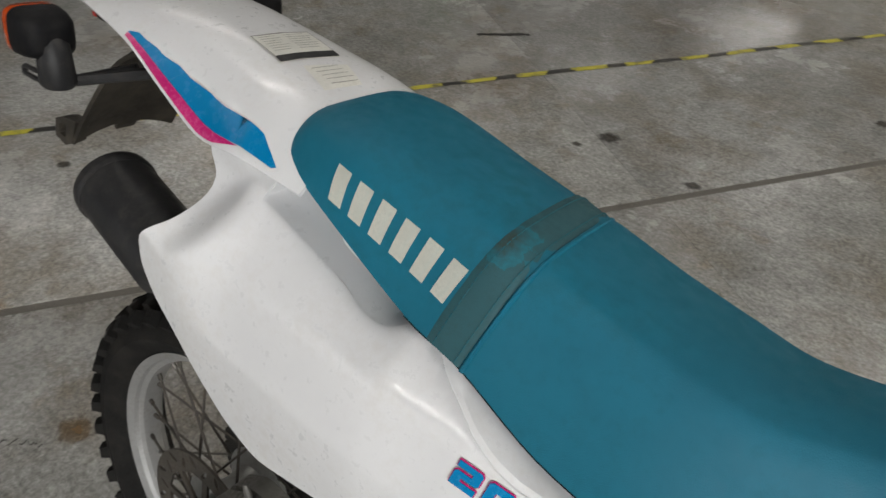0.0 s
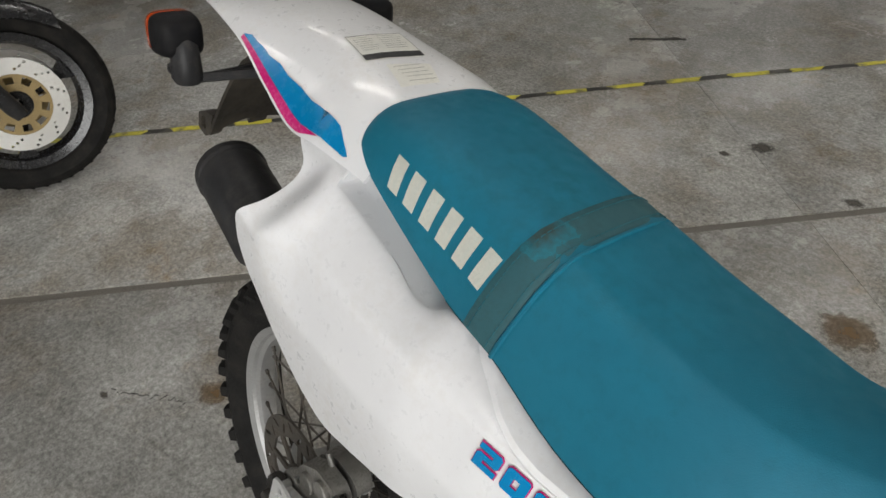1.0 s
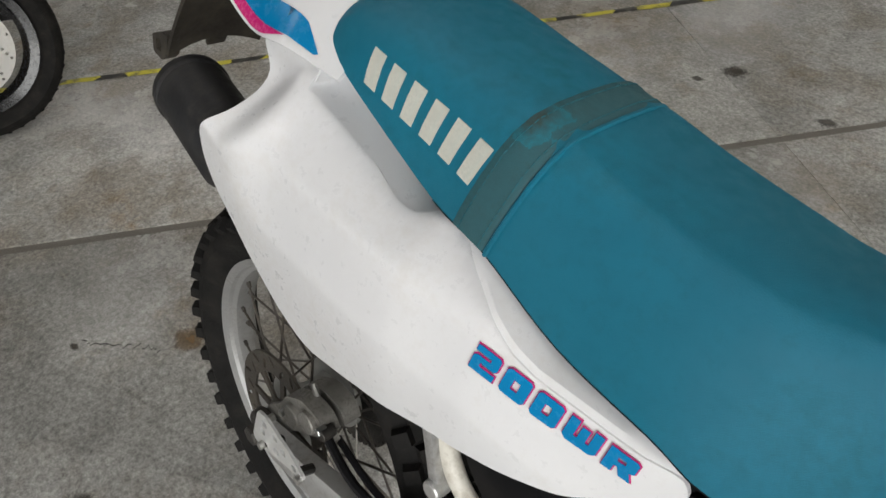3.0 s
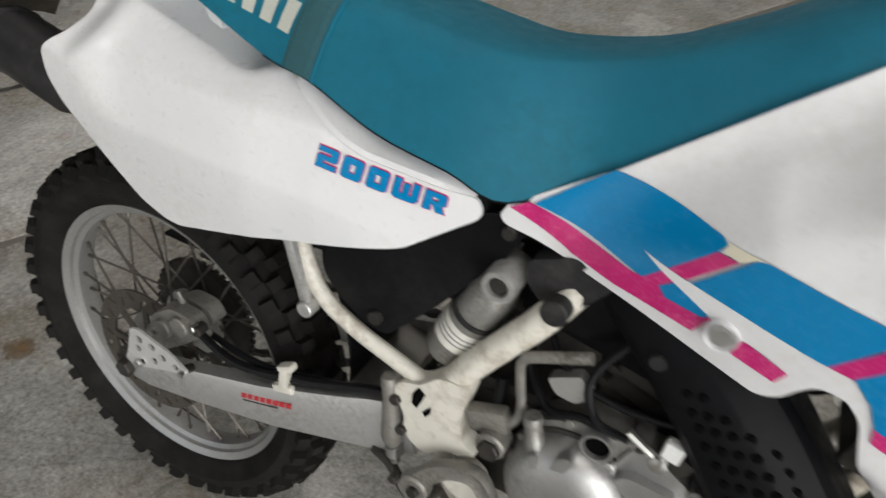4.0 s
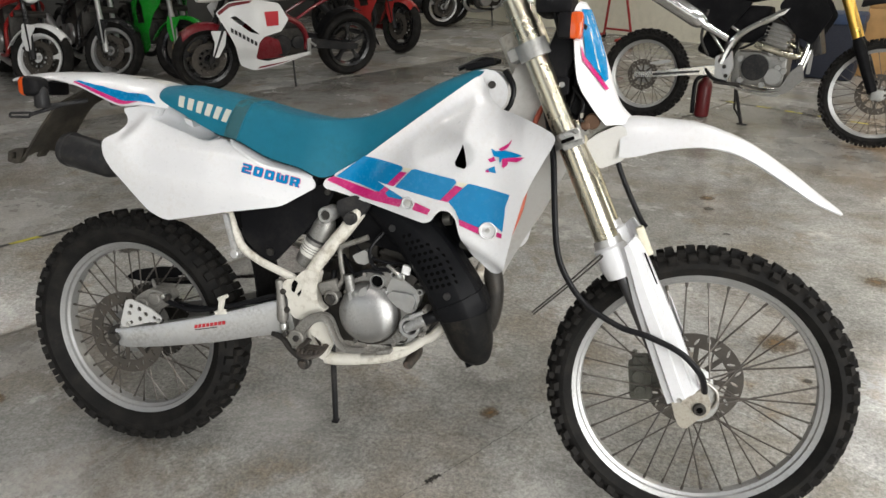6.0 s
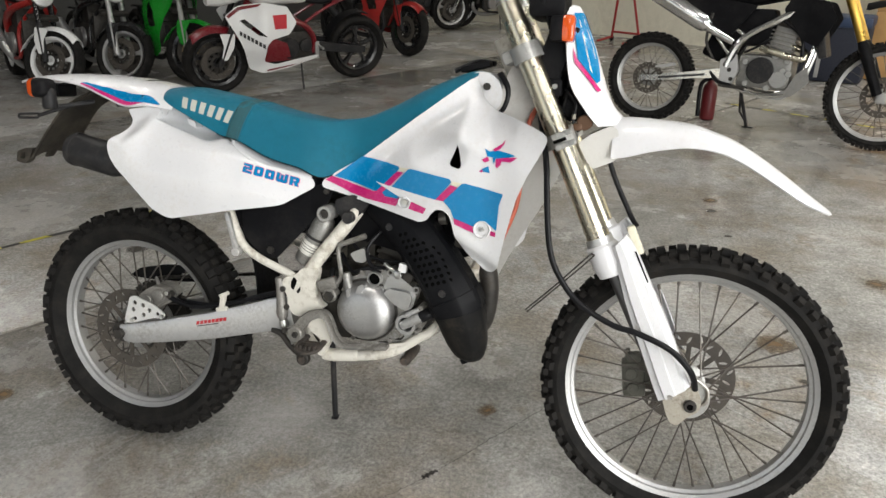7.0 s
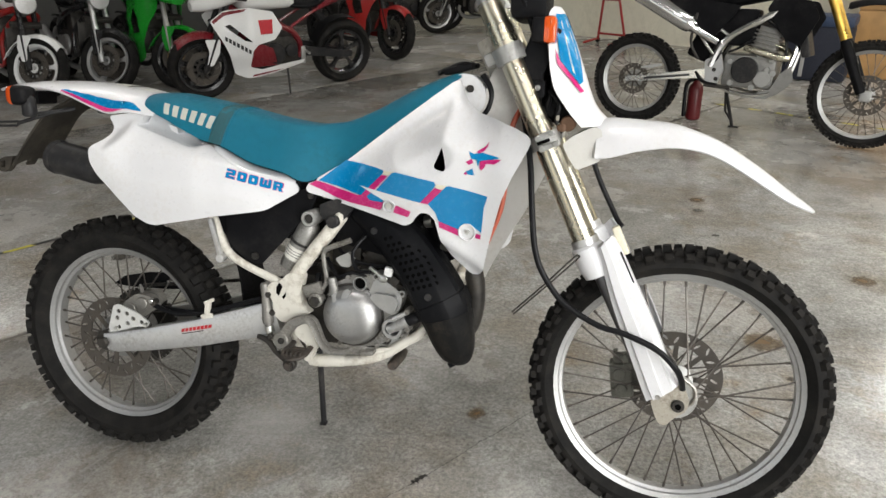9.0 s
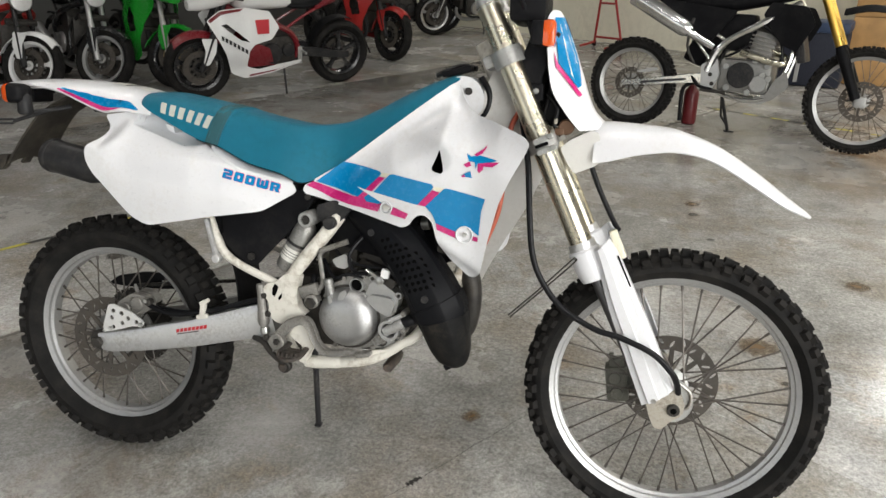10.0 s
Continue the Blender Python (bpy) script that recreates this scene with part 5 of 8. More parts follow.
# eight small red blocks for the maker's word on the arm, and a grey line under it
for i in range(8):
    bm = bmesh.new()
    x0 = 0.236 + i * 0.0112
    z0 = 0.3845 + (x0 - 0.236) * 0.235
    sticker(bm, [(x0, z0), (x0 + 0.0088, z0 + 0.002), (x0 + 0.0102, z0 + 0.0115), (x0 + 0.0014, z0 + 0.0095)], lambda x, z: -0.114, 0.0012, 0.02)
    part("red_block", bm, red_print, arm_right)
bm = bmesh.new()
sticker(bm, [(0.238, 0.3795), (0.300, 0.394), (0.300, 0.3965), (0.238, 0.382)], lambda x, z: -0.114, 0.0012, 0.02)
part("grey_print", bm, dark_metal, arm_right)
# drilled alloy guard at the rear axle
GUARD = [(x - 0.008, z) for x, z in [(0.044, 0.385), (0.064, 0.448), (0.080, 0.452), (0.135, 0.432), (0.166, 0.410), (0.160, 0.398), (0.130, 0.396), (0.062, 0.375), (0.048, 0.376)]]
hole = lambda x, z, r: [(x + r * math.cos(a), z + r * math.sin(a)) for a in np.linspace(0, 2 * math.pi, 12, endpoint=False)]
bm = bmesh.new()
panel(bm, rounded(GUARD, 0.006), lambda x, z: -0.135 + 0.02 * sstep(0.41, 0.385, z) * 0, 0.004, [hole(x - 0.008, z, r) for x, z, r in ((0.078, 0.433, 0.0065), (0.102, 0.428, 0.0065), (0.072, 0.414, 0.0065), (0.120, 0.416, 0.0065), (0.076, 0.390, 0.005), (0.102, 0.402, 0.0065), (0.144, 0.409, 0.0055))], 0.012)
guard = part("axle_guard", bm, bright_sheet, arm_right, "drilled alloy guard plate", 30)
for x, z in ((0.062, 0.386), (0.150, 0.404)):
    screw(x, -0.137, z, 0.006, guard, zinc)
bm = bmesh.new()
tube(bm, [(0.07, -0.110, 0.383), (0.07, -0.133, 0.390)], 0.007, 8)
part("guard_spacer", bm, dark_metal, arm_right)
bm = bmesh.new()
tube(bm, [(0.14, -0.110, 0.392), (0.14, -0.133, 0.402)], 0.007, 8)
part("guard_spacer", bm, dark_metal, arm_right)
# rear brake caliper, hose along the arm, and its white clip
bm = bmesh.new()
prism(bm, rounded([(-0.022, 0.330), (-0.012, 0.362), (0.020, 0.392), (0.050, 0.436), (0.092, 0.462), (0.142, 0.458), (0.160, 0.436), (0.128, 0.420), (0.100, 0.398), (0.060, 0.372), (0.026, 0.330), (0.0, 0.312)], 0.010), -0.076, -0.084)
bracket = part("caliper_bracket", bm, grimy_alloy, arm_right, "dull alloy caliper bracket", 30)
bm = bmesh.new()
for y0, y1, grow in ((-0.034, -0.060, 0.0), (-0.068, -0.092, -0.003)):
    prism(bm, rounded([(0.040, 0.402), (0.052, 0.442), (0.094, 0.470), (0.134, 0.466), (0.148, 0.440 - grow), (0.112, 0.420), (0.086, 0.398), (0.062, 0.388)], 0.012), y0, y1)
bmesh.ops.bevel(bm, geom=[e for e in bm.edges if e.calc_face_angle(0) > 1.0], offset=0.004, segments=2, affect="EDGES")
disc(bm, (0.076, -0.094, 0.428), 0.0165, 0.012, 20)
disc(bm, (0.112, -0.094, 0.446), 0.0165, 0.012, 20)
part("rear_caliper", bm, grimy_alloy, arm_right, "grimy rear brake caliper", 40)
for x, z, r in ((0.052, 0.412, 0.006), (0.140, 0.455, 0.006), (0.010, 0.358, 0.007)):
    bm = bmesh.new()
    disc(bm, (x, -0.094, z), r, 0.014, 6)
    part("caliper_bolt", bm, zinc, bracket)
bm = bmesh.new()
tube(bm, [(0.098, -0.070, 0.468), (0.095, -0.072, 0.482), (0.094, -0.073, 0.490)], [0.005, 0.0045, 0.003], 8)
part("bleed_nipple", bm, steel, bracket)
bm = bmesh.new()
disc(bm, (0.144, -0.088, 0.450), 0.009, 0.020, 12)
part("hose_union", bm, dark_metal, bracket)
bm = bmesh.new()
tube(bm, curve([(0.13, -0.085, 0.445), (0.22, -0.100, 0.428), (0.34, -0.100, 0.452), (0.44, -0.098, 0.485), (0.50, -0.10, 0.50)], 5), 0.0065, 8)
tube(bm, curve([(0.15, -0.075, 0.435), (0.26, -0.09, 0.435), (0.40, -0.09, 0.465), (0.5, -0.09, 0.49)], 5), 0.005, 8)
part("brake_hose", bm, hose_rubber, arm_right)
bm = bmesh.new()
box(bm, (0.312, -0.108, 0.452), (0.013, 0.014, 0.040), Matrix.Rotation(radians(8), 4, "Y"), 0.003)
box(bm, (0.317, -0.108, 0.473), (0.026, 0.014, 0.010), Matrix.Rotation(radians(-25), 4, "Y"), 0.003)
box(bm, (0.310, -0.110, 0.434), (0.032, 0.010, 0.012), Matrix.Rotation(radians(-12), 4, "Y"), 0.003)
part("hose_clip", bm, white_paint, arm_right, "white plastic hose clip")

# the arm runs a little outward and down to the wheel
far_end = Vector((0.5, -0.088, 0.447))
arm_right.matrix_local = Matrix.Translation(far_end) @ Matrix.Rotation(0.022, 4, "Z") @ Matrix.Rotation(-0.008, 4, "Y") @ Matrix.Translation(-far_end)

# chain
for z0, z1 in ((0.437, 0.515), (0.228, 0.425)):
    bm = bmesh.new()
    for i in range(44):
        t = i / 43
        box(bm, (0.0 + 0.54 * t, 0.061, z0 + (z1 - z0) * t), (0.0115, 0.014 if i % 2 else 0.010, 0.008), Matrix.Rotation(-math.atan2(z1 - z0, 0.54), 4, "Y"))
    part("chain_run", bm, dark_metal, bike, "dark drive chain")

bm = bmesh.new()
prism(bm, rounded([(-0.128, 0.423), (-0.088, 0.451), (0.0, 0.470), (0.10, 0.474), (0.20, 0.486), (0.20, 0.447), (0.117, 0.430), (0.06, 0.424), (-0.06, 0.420)], 0.008), 0.085, 0.092)
chain_guard = part("chain_guard", bm, black_plastic, bike, "black plastic chain guard with worn white print")
for x0, z0, wide in ((0.050, 0.437, 0.022), (0.082, 0.438, 0.018), (0.108, 0.440, 0.014)):
    bm = bmesh.new()
    prism(bm, [(x0, z0), (x0 + wide, z0 + 0.002), (x0 + wide + 0.004, z0 + 0.014), (x0 + 0.006, z0 + 0.013)], 0.0848, 0.0838)
    part("white_print", bm, paper, chain_guard)

# rear shock with remote reservoir
bm = bmesh.new()
axis = [Vector((0.588, -0.066, 0.700)), Vector((0.522, -0.066, 0.566))]
d = (axis[1] - axis[0]).normalized()
tube(bm, [axis[0] + d * s for s in (0.006, 0.010, 0.018, 0.030, 0.068, 0.070, 0.138, 0.144, 0.148)], [0.010, 0.017, 0.0235, 0.0270, 0.0285, 0.0300, 0.0300, 0.0280, 0.0200], 24)
res = part("shock_reservoir", bm, cast_dirty, bike, "silver shock absorber reservoir with a white label", 30)
bm = bmesh.new()
tube(bm, [axis[0] + d * s for s in (0.082, 0.116)], 0.0304, 24)
part("reservoir_label", bm, paper, res, "pale paper label with small print")
bm = bmesh.new()
for q in (0.090, 0.097, 0.104):
    tube(bm, [axis[0] + d * q, axis[0] + d * (q + 0.002)], 0.0307, 24)
part("label_print", bm, grey_ink, res)
bm = bmesh.new()
tube(bm, [axis[0] + d * s for s in (0.066, 0.072)], 0.0312, 24)
part("reservoir_clamp", bm, black_satin, res)
bm = bmesh.new()
lathe(bm, [(0.0195, -0.050), (0.0195, -0.098), (0.0175, -0.101), (0.0120, -0.101), (0.0110, -0.096), (0.0110, -0.050)], (0.589, 0, 0.703), 24)
eye = part("reservoir_eye", bm, alloy_dull, res)
bm = bmesh.new()
disc(bm, (0.589, -0.094, 0.703), 0.011, 0.008, 6)
part("eye_bolt", bm, dark_metal, eye)
bm = bmesh.new()
for i in range(9):
    t = i / 8
    lathe(bm, [(0.030, -0.004), (0.036, 0), (0.030, 0.004), (0.026, 0)], (0.50 + 0.09 * t, 0.0, 0.46 + 0.19 * t), 16, "z")
tube(bm, [(0.49, 0, 0.43), (0.60, 0, 0.70)], 0.020, 10)
part("rear_shock", bm, dark_metal, bike)

# engine
bm = bmesh.new()
box(bm, (0.690, 0, 0.465), (0.25, 0.17, 0.17), None, 0.03)
box(bm, (0.60, 0, 0.50), (0.12, 0.15, 0.12), None, 0.02)
box(bm, (0.80, 0, 0.455), (0.10, 0.15, 0.11), None, 0.02)
engine = part("engine", bm, dark_metal, bike, "liquid-cooled engine with silver cast covers", 40)
bm = bmesh.new()
box(bm, (0.765, 0, 0.61), (0.10, 0.10, 0.16), Matrix.Rotation(radians(20), 4, "Y"), 0.01)
part("cylinder", bm, dark_metal, engine)
for i in range(7):
    bm = bmesh.new()
    box(bm, (0.742 + 0.0075 * i, 0, 0.555 + 0.021 * i), (0.105, 0.10, 0.011), Matrix.Rotation(radians(20), 4, "Y"), 0.003)
    part("cooling_fin", bm, dark_metal, engine)
CX, CZ = 0.7010, 0.4730
bm = bmesh.new()
prism(bm, rounded([(0.632, 0.470), (0.640, 0.515), (0.652, 0.548), (0.690, 0.566), (0.712, 0.582), (0.748, 0.580), (0.780, 0.560), (0.812, 0.500), (0.806, 0.430), (0.775, 0.404), (0.720, 0.392), (0.665, 0.402), (0.640, 0.430)], 0.012), -0.060, -0.096)
bmesh.ops.bevel(bm, geom=[e for e in bm.edges if e.calc_face_angle(0) > 1.0], offset=0.005, segments=2, affect="EDGES")
case = part("engine_side_case", bm, cast_dirty, engine, "dirty cast engine side case", 40)
bm = bmesh.new()
lathe(bm, [(0.0745, -0.085), (0.0745, -0.100), (0.0725, -0.104), (0.0710, -0.112), (0.066, -0.122), (0.056, -0.1295), (0.040, -0.1345), (0.020, -0.137), (0.001, -0.1375)], (CX, 0, CZ), 48, "y", True)
clutch = part("clutch_cover", bm, cast, engine, "round silver clutch cover", 40)
# dark ring added to draw the shaded gap round the clutch dome
bm = bmesh.new()
lathe(bm, [(0.0745, -0.090), (0.0800, -0.090), (0.0800, -0.0985), (0.0745, -0.0995)], (CX, 0, CZ), 48)
part("dome_gap_ring", bm, dark_metal, engine)
# web that runs from the case's top edge down on to the dome
bm = bmesh.new()
prism(bm, rounded([(0.660, 0.527), (0.667, 0.534), (0.677, 0.496), (0.690, 0.540), (0.702, 0.548), (0.708, 0.542), (0.694, 0.512), (0.684, 0.466), (0.674, 0.464), (0.668, 0.490)], 0.003), -0.096, -0.131)
part("cover_web", bm, cast, clutch, "", 30)
bm = bmesh.new()
tube(bm, [(0.652, -0.110, 0.566), (0.654, -0.110, 0.556), (0.655, -0.111, 0.552), (0.658, -0.112, 0.540), (0.659, -0.112, 0.536), (0.662, -0.114, 0.524)], [0.010, 0.012, 0.010, 0.0115, 0.013, 0.012], 14)
part("dipstick_neck", bm, cast_dirty, case)
bm = bmesh.new()
lathe(bm, [(0.0185, -0.075), (0.0185, -0.108), (0.0172, -0.111), (0.0150, -0.111), (0.0140, -0.105), (0.0140, -0.085)], (0.724, 0, 0.557), 28)
filler = part("oil_filler", bm, cast, engine)
# black disc painted in as the shade inside the filler neck
bm = bmesh.new()
disc(bm, (0.724, -0.102, 0.557), 0.0145, 0.006, 22)
part("filler_mouth", bm, void_black, filler)
# two-level silver cover in front of the dome, with three screw bosses
bm = bmesh.new()
prism(bm, rounded([(0.757, 0.566), (0.780, 0.571), (0.822, 0.543), (0.828, 0.523), (0.820, 0.494), (0.803, 0.483), (0.769, 0.498), (0.741, 0.527)], 0.007), -0.065, -0.101)
bmesh.ops.bevel(bm, geom=[e for e in bm.edges if e.calc_face_angle(0) > 1.0], offset=0.004, segments=2, affect="EDGES")
pump = part("powervalve_cover", bm, cast, engine, "silver cast side cover")
bm = bmesh.new()
prism(bm, rounded([(0.748, 0.526), (0.762, 0.538), (0.812, 0.534), (0.821, 0.520), (0.814, 0.497), (0.802, 0.489), (0.772, 0.503)], 0.008), -0.098, -0.113)
bmesh.ops.bevel(bm, geom=[e for e in bm.edges if e.calc_face_angle(0) > 1.0], offset=0.005, segments=2, affect="EDGES")
part("cover_lid", bm, cast, pump)
for x, z in ((0.740, 0.530), (0.829, 0.541), (0.764, 0.577)):
    bm = bmesh.new()
    lathe(bm, [(0.0092, -0.070), (0.0092, -0.106), (0.0075, -0.108), (0.0048, -0.108), (0.0042, -0.104), (0.001, -0.104)], (x, 0, z), 16, "y", True)
    boss = part("screw_boss", bm, cast, pump)
    bm = bmesh.new()
    disc(bm, (x, -0.1042, z), 0.0042, 0.002, 8)
    part("screw_socket", bm, dark_metal, boss)
bm = bmesh.new()
box(bm, (0.803, -0.085, 0.567), (0.028, 0.03, 0.026), Matrix.Rotation(radians(30), 4, "Y"), 0.004)
part("valve_block", bm, dark_metal, engine)
# water pump outlet with its clamp and hose
bm = bmesh.new()
lathe(bm, [(0.0165, -0.10), (0.0165, -0.118), (0.0185, -0.123), (0.0250, -0.123), (0.0270, -0.118), (0.0270, -0.09)], (0.810, 0, 0.457), 28)
pump2 = part("water_pump", bm, cast, engine, "bright alloy water pump outlet")
bm = bmesh.new()
tube(bm, [(0.800, -0.112, 0.451), (0.822, -0.119, 0.465), (0.840, -0.119, 0.476), (0.841, -0.119, 0.4765), (0.846, -0.118, 0.480)], [0.011, 0.0125, 0.0125, 0.0140, 0.0140], 16)
part("pump_outlet", bm, alloy, pump2)
bm = bmesh.new()
tube(bm, [(0.811, -0.118, 0.481), (0.843, -0.118, 0.498)], 0.0062, 12)
part("pump_clamp", bm, alloy, pump2)
bm = bmesh.new()
tube(bm, curve([(0.846, -0.117, 0.480), (0.868, -0.112, 0.490), (0.90, -0.08, 0.50)], 4), 0.0150, 12)
part("coolant_hose", bm, hose_rubber, pump2)
for x, z, r in ((0.796, 0.429, 0.0075), (0.847, 0.459, 0.007), (0.846, 0.502, 0.0075), (0.786, 0.437, 0.005), (0.838, 0.441, 0.006)):
    bm = bmesh.new()
    lathe(bm, [(r, -0.09), (r, -0.120), (r * 0.8, -0.123), (r * 0.5, -0.123), (r * 0.45, -0.120), (0.001, -0.120)], (x, 0, z), 12, "y", True)
    part("pump_bolt", bm, grimy_alloy, pump2)
bm = bmesh.new()
prism(bm, rounded([(0.742, 0.402), (0.790, 0.424), (0.822, 0.416), (0.790, 0.398), (0.760, 0.392)], 0.005), -0.06, -0.082)
part("case_foot", bm, alloy_dull, engine)
for x, z in ((0.638, 0.440), (0.643, 0.520), (0.668, 0.398), (0.765, 0.402), (0.795, 0.452), (0.738, 0.576), (0.690, 0.568)):
    bm = bmesh.new()
    disc(bm, (x, -0.099, z), 0.0062, 0.010, 6)
    part("case_bolt", bm, grimy_alloy, engine)
# carburettor, cables and hoses above the engine
bm = bmesh.new()
box(bm, (0.66, 0, 0.625), (0.08, 0.07, 0.10), None, 0.012)
tube(bm, [(0.57, 0, 0.64), (0.74, 0, 0.63)], 0.030, 14)
part("carburettor", bm, dark_metal, engine)
bm = bmesh.new()
tube(bm, curve([(0.735, -0.06, 0.68), (0.70, -0.09, 0.63), (0.715, -0.105, 0.59), (0.752, -0.112, 0.588)], 5), 0.0045, 8)
tube(bm, curve([(0.62, -0.06, 0.60), (0.66, -0.09, 0.565), (0.70, -0.10, 0.58), (0.74, -0.10, 0.575)], 5), 0.005, 8)
tube(bm, curve([(0.63, -0.05, 0.66), (0.67, -0.08, 0.62), (0.73, -0.085, 0.60), (0.80, -0.08, 0.60)], 5), 0.004, 8)
tube(bm, curve([(0.60, -0.07, 0.56), (0.61, -0.10, 0.52), (0.63, -0.11, 0.50)], 5), 0.008, 8)
part("engine_cable", bm, hose_rubber, engine)
bm = bmesh.new()
box(bm, (0.795, -0.105, 0.592), (0.020, 0.014, 0.022), Matrix.Rotation(radians(10), 4, "Y"), 0.003)
part("connector", bm, gloss_white, engine)
bm = bmesh.new()
tube(bm, [(0.750, -0.112, 0.600), (0.785, -0.112, 0.578)], 0.005, 8)
lathe(bm, [(0.009, -0.105), (0.010, -0.118), (0.005, -0.120)], (0.785, 0, 0.576), 10, "y", True)
part("clutch_arm", bm, zinc, engine)
bm = bmesh.new()
prism(bm, rounded([(0.655, 0.610), (0.690, 0.628), (0.705, 0.606), (0.69, 0.59), (0.668, 0.592)], 0.006), -0.08, -0.095)
part("engine_bracket", bm, alloy_dull, engine)
# folded kick-start lever
bm = bmesh.new()
tube(bm, curve([(0.602, -0.110, 0.512), (0.616, -0.108, 0.526), (0.635, -0.102, 0.550), (0.630, -0.100, 0.590), (0.627, -0.100, 0.620), (0.636, -0.100, 0.633)], 5), 0.0058, 10)
tube(bm, [(0.628, -0.100, 0.630), (0.697, -0.098, 0.659)], 0.0066, 12)
disc(bm, (0.614, -0.112, 0.508), 0.018, 0.03, 14)
box(bm, (0.602, -0.105, 0.53), (0.05, 0.02, 0.03), Matrix.Rotation(radians(-20), 4, "Y"), 0.005)
part("kick_lever", bm, grimy_alloy, bike, "folded grimy kick-start lever")
bm = bmesh.new()
disc(bm, (0.614, -0.122, 0.506), 0.014, 0.022, 6)
part("kick_boss", bm, dark_metal, bike)

# brake pedal: a broad forged arm on its pivot, with the footpeg and its bracket behind it
bm = bmesh.new()
arm_top = [(0.510, 0.398), (0.527, 0.428), (0.550, 0.455), (0.573, 0.468), (0.603, 0.475), (0.622, 0.465), (0.634, 0.441), (0.645, 0.416), (0.663, 0.402), (0.687, 0.402), (0.712, 0.408)]
arm_low = [(0.520, 0.371), (0.540, 0.390), (0.555, 0.417), (0.573, 0.440), (0.596, 0.450), (0.610, 0.440), (0.621, 0.415), (0.636, 0.391), (0.660, 0.382), (0.689, 0.385), (0.716, 0.392)]
rings = []
for (xt, zt), (xl, zl) in zip(curve(arm_top, 4), curve(arm_low, 4)):
    xt, zt, xl, zl = (float(v) for v in (xt, zt, xl, zl))
    y = -0.132 - 0.010 * sstep(0.62, 0.70, xt)
    at = lambda f, out: (xl + (xt - xl) * f, y - out, zl + (zt - zl) * f)
    rings.append([at(0.0, 0.002), at(0.10, 0.010), at(0.30, 0.0075), at(0.70, 0.0075), at(0.90, 0.010), at(1.0, 0.002), at(0.9, -0.006), at(0.1, -0.006)])
skin(bm, rings)
bmesh.ops.recalc_face_normals(bm, faces=bm.faces[:])
disc(bm, (0.530, -0.136, 0.402), 0.021, 0.022, 22)
tube(bm, curve([(0.705, -0.144, 0.399), (0.735, -0.146, 0.400), (0.755, -0.150, 0.402)], 4), 0.0085, 10, 0.7)
box(bm, (0.760, -0.150, 0.403), (0.034, 0.028, 0.010), Matrix.Rotation(radians(-10), 4, "Y"), 0.003)
pedal = part("brake_pedal", bm, grimy_alloy, bike, "grey forged brake pedal", 40)
for x, z, r in ((0.534, 0.404, 0.0082), (0.506, 0.412, 0.0070)):
    bm = bmesh.new()
    disc(bm, (x, -0.148, z), r, 0.012, 6)
    part("pedal_bolt", bm, dark_metal, pedal)
bm = bmesh.new()
prism(bm, rounded([(0.558, 0.426), (0.570, 0.444), (0.590, 0.449), (0.607, 0.438), (0.612, 0.414), (0.619, 0.392), (0.606, 0.370), (0.598, 0.346), (0.582, 0.350), (0.590, 0.392), (0.572, 0.404), (0.560, 0.412)], 0.006), -0.098, -0.124)
bmesh.ops.bevel(bm, geom=[e for e in bm.edges if e.calc_face_angle(0) > 1.0], offset=0.005, segments=2, affect="EDGES")
part("peg_bracket", bm, white_paint, bike, "white painted footpeg bracket", 40)
bm = bmesh.new()
tube(bm, curve([(0.555, -0.120, 0.394), (0.549, -0.155, 0.384), (0.556, -0.176, 0.378), (0.578, -0.184, 0.376), (0.600, -0.172, 0.380), (0.603, -0.145, 0.384), (0.600, -0.12, 0.386)], 5), 0.0052, 8, 1.6)
peg = part("footpeg", bm, rusty, bike, "toothed steel footpeg, worn and rusty")
for k in range(5):
    t = k / 4
    bm = bmesh.new()
    box(bm, (0.554 + 0.044 * t, -0.180 + 0.010 * abs(t - 0.5), 0.384), (0.005, 0.010, 0.014), None, 0.001)
    part("tooth", bm, rusty, peg)
for k in range(3):
    bm = bmesh.new()
    box(bm, (0.576, -0.140 - 0.013 * k, 0.384), (0.046, 0.004, 0.011), None, 0.001)
    part("cross_bar", bm, rusty, peg)
# suspension link under the pivot, and its bolt
bm = bmesh.new()
tube(bm, curve([(0.450, -0.105, 0.392), (0.480, -0.112, 0.384), (0.505, -0.120, 0.362), (0.545, -0.128, 0.338)], 4), 0.0075, 10)
disc(bm, (0.547, -0.130, 0.336), 0.0165, 0.018, 20)
lever = part("suspension_link", bm, dark_metal, bike, "grimy steel suspension link bar")
bm = bmesh.new()
disc(bm, (0.547, -0.142, 0.336), 0.0100, 0.010, 6)
part("link_bolt", bm, rusty, lever)
bm = bmesh.new()
prism(bm, rounded([(0.536, 0.372), (0.560, 0.394), (0.590, 0.386), (0.606, 0.372), (0.586, 0.358), (0.545, 0.342)], 0.006), -0.085, -0.096)
part("link_bracket", bm, rusty, frame_part, "rusty bracket behind the footpeg")
bm = bmesh.new()
lathe(bm, [(0.001, -0.060), (0.009, -0.060), (0.0135, -0.052), (0.0145, 0.02), (0.010, 0.05)], (0.789, 0, 0.334), 18, "y", True)
part("drain_boss", bm, rusty, frame_part, "round rust-brown boss under the frame tube")
bm = bmesh.new()
prism(bm, rounded([(0.742, 0.389), (0.775, 0.395), (0.806, 0.402), (0.790, 0.384), (0.771, 0.374)], 0.004), -0.090, -0.098)
part("mount_tab", bm, white_paint, frame_part, "white engine mounting tab")
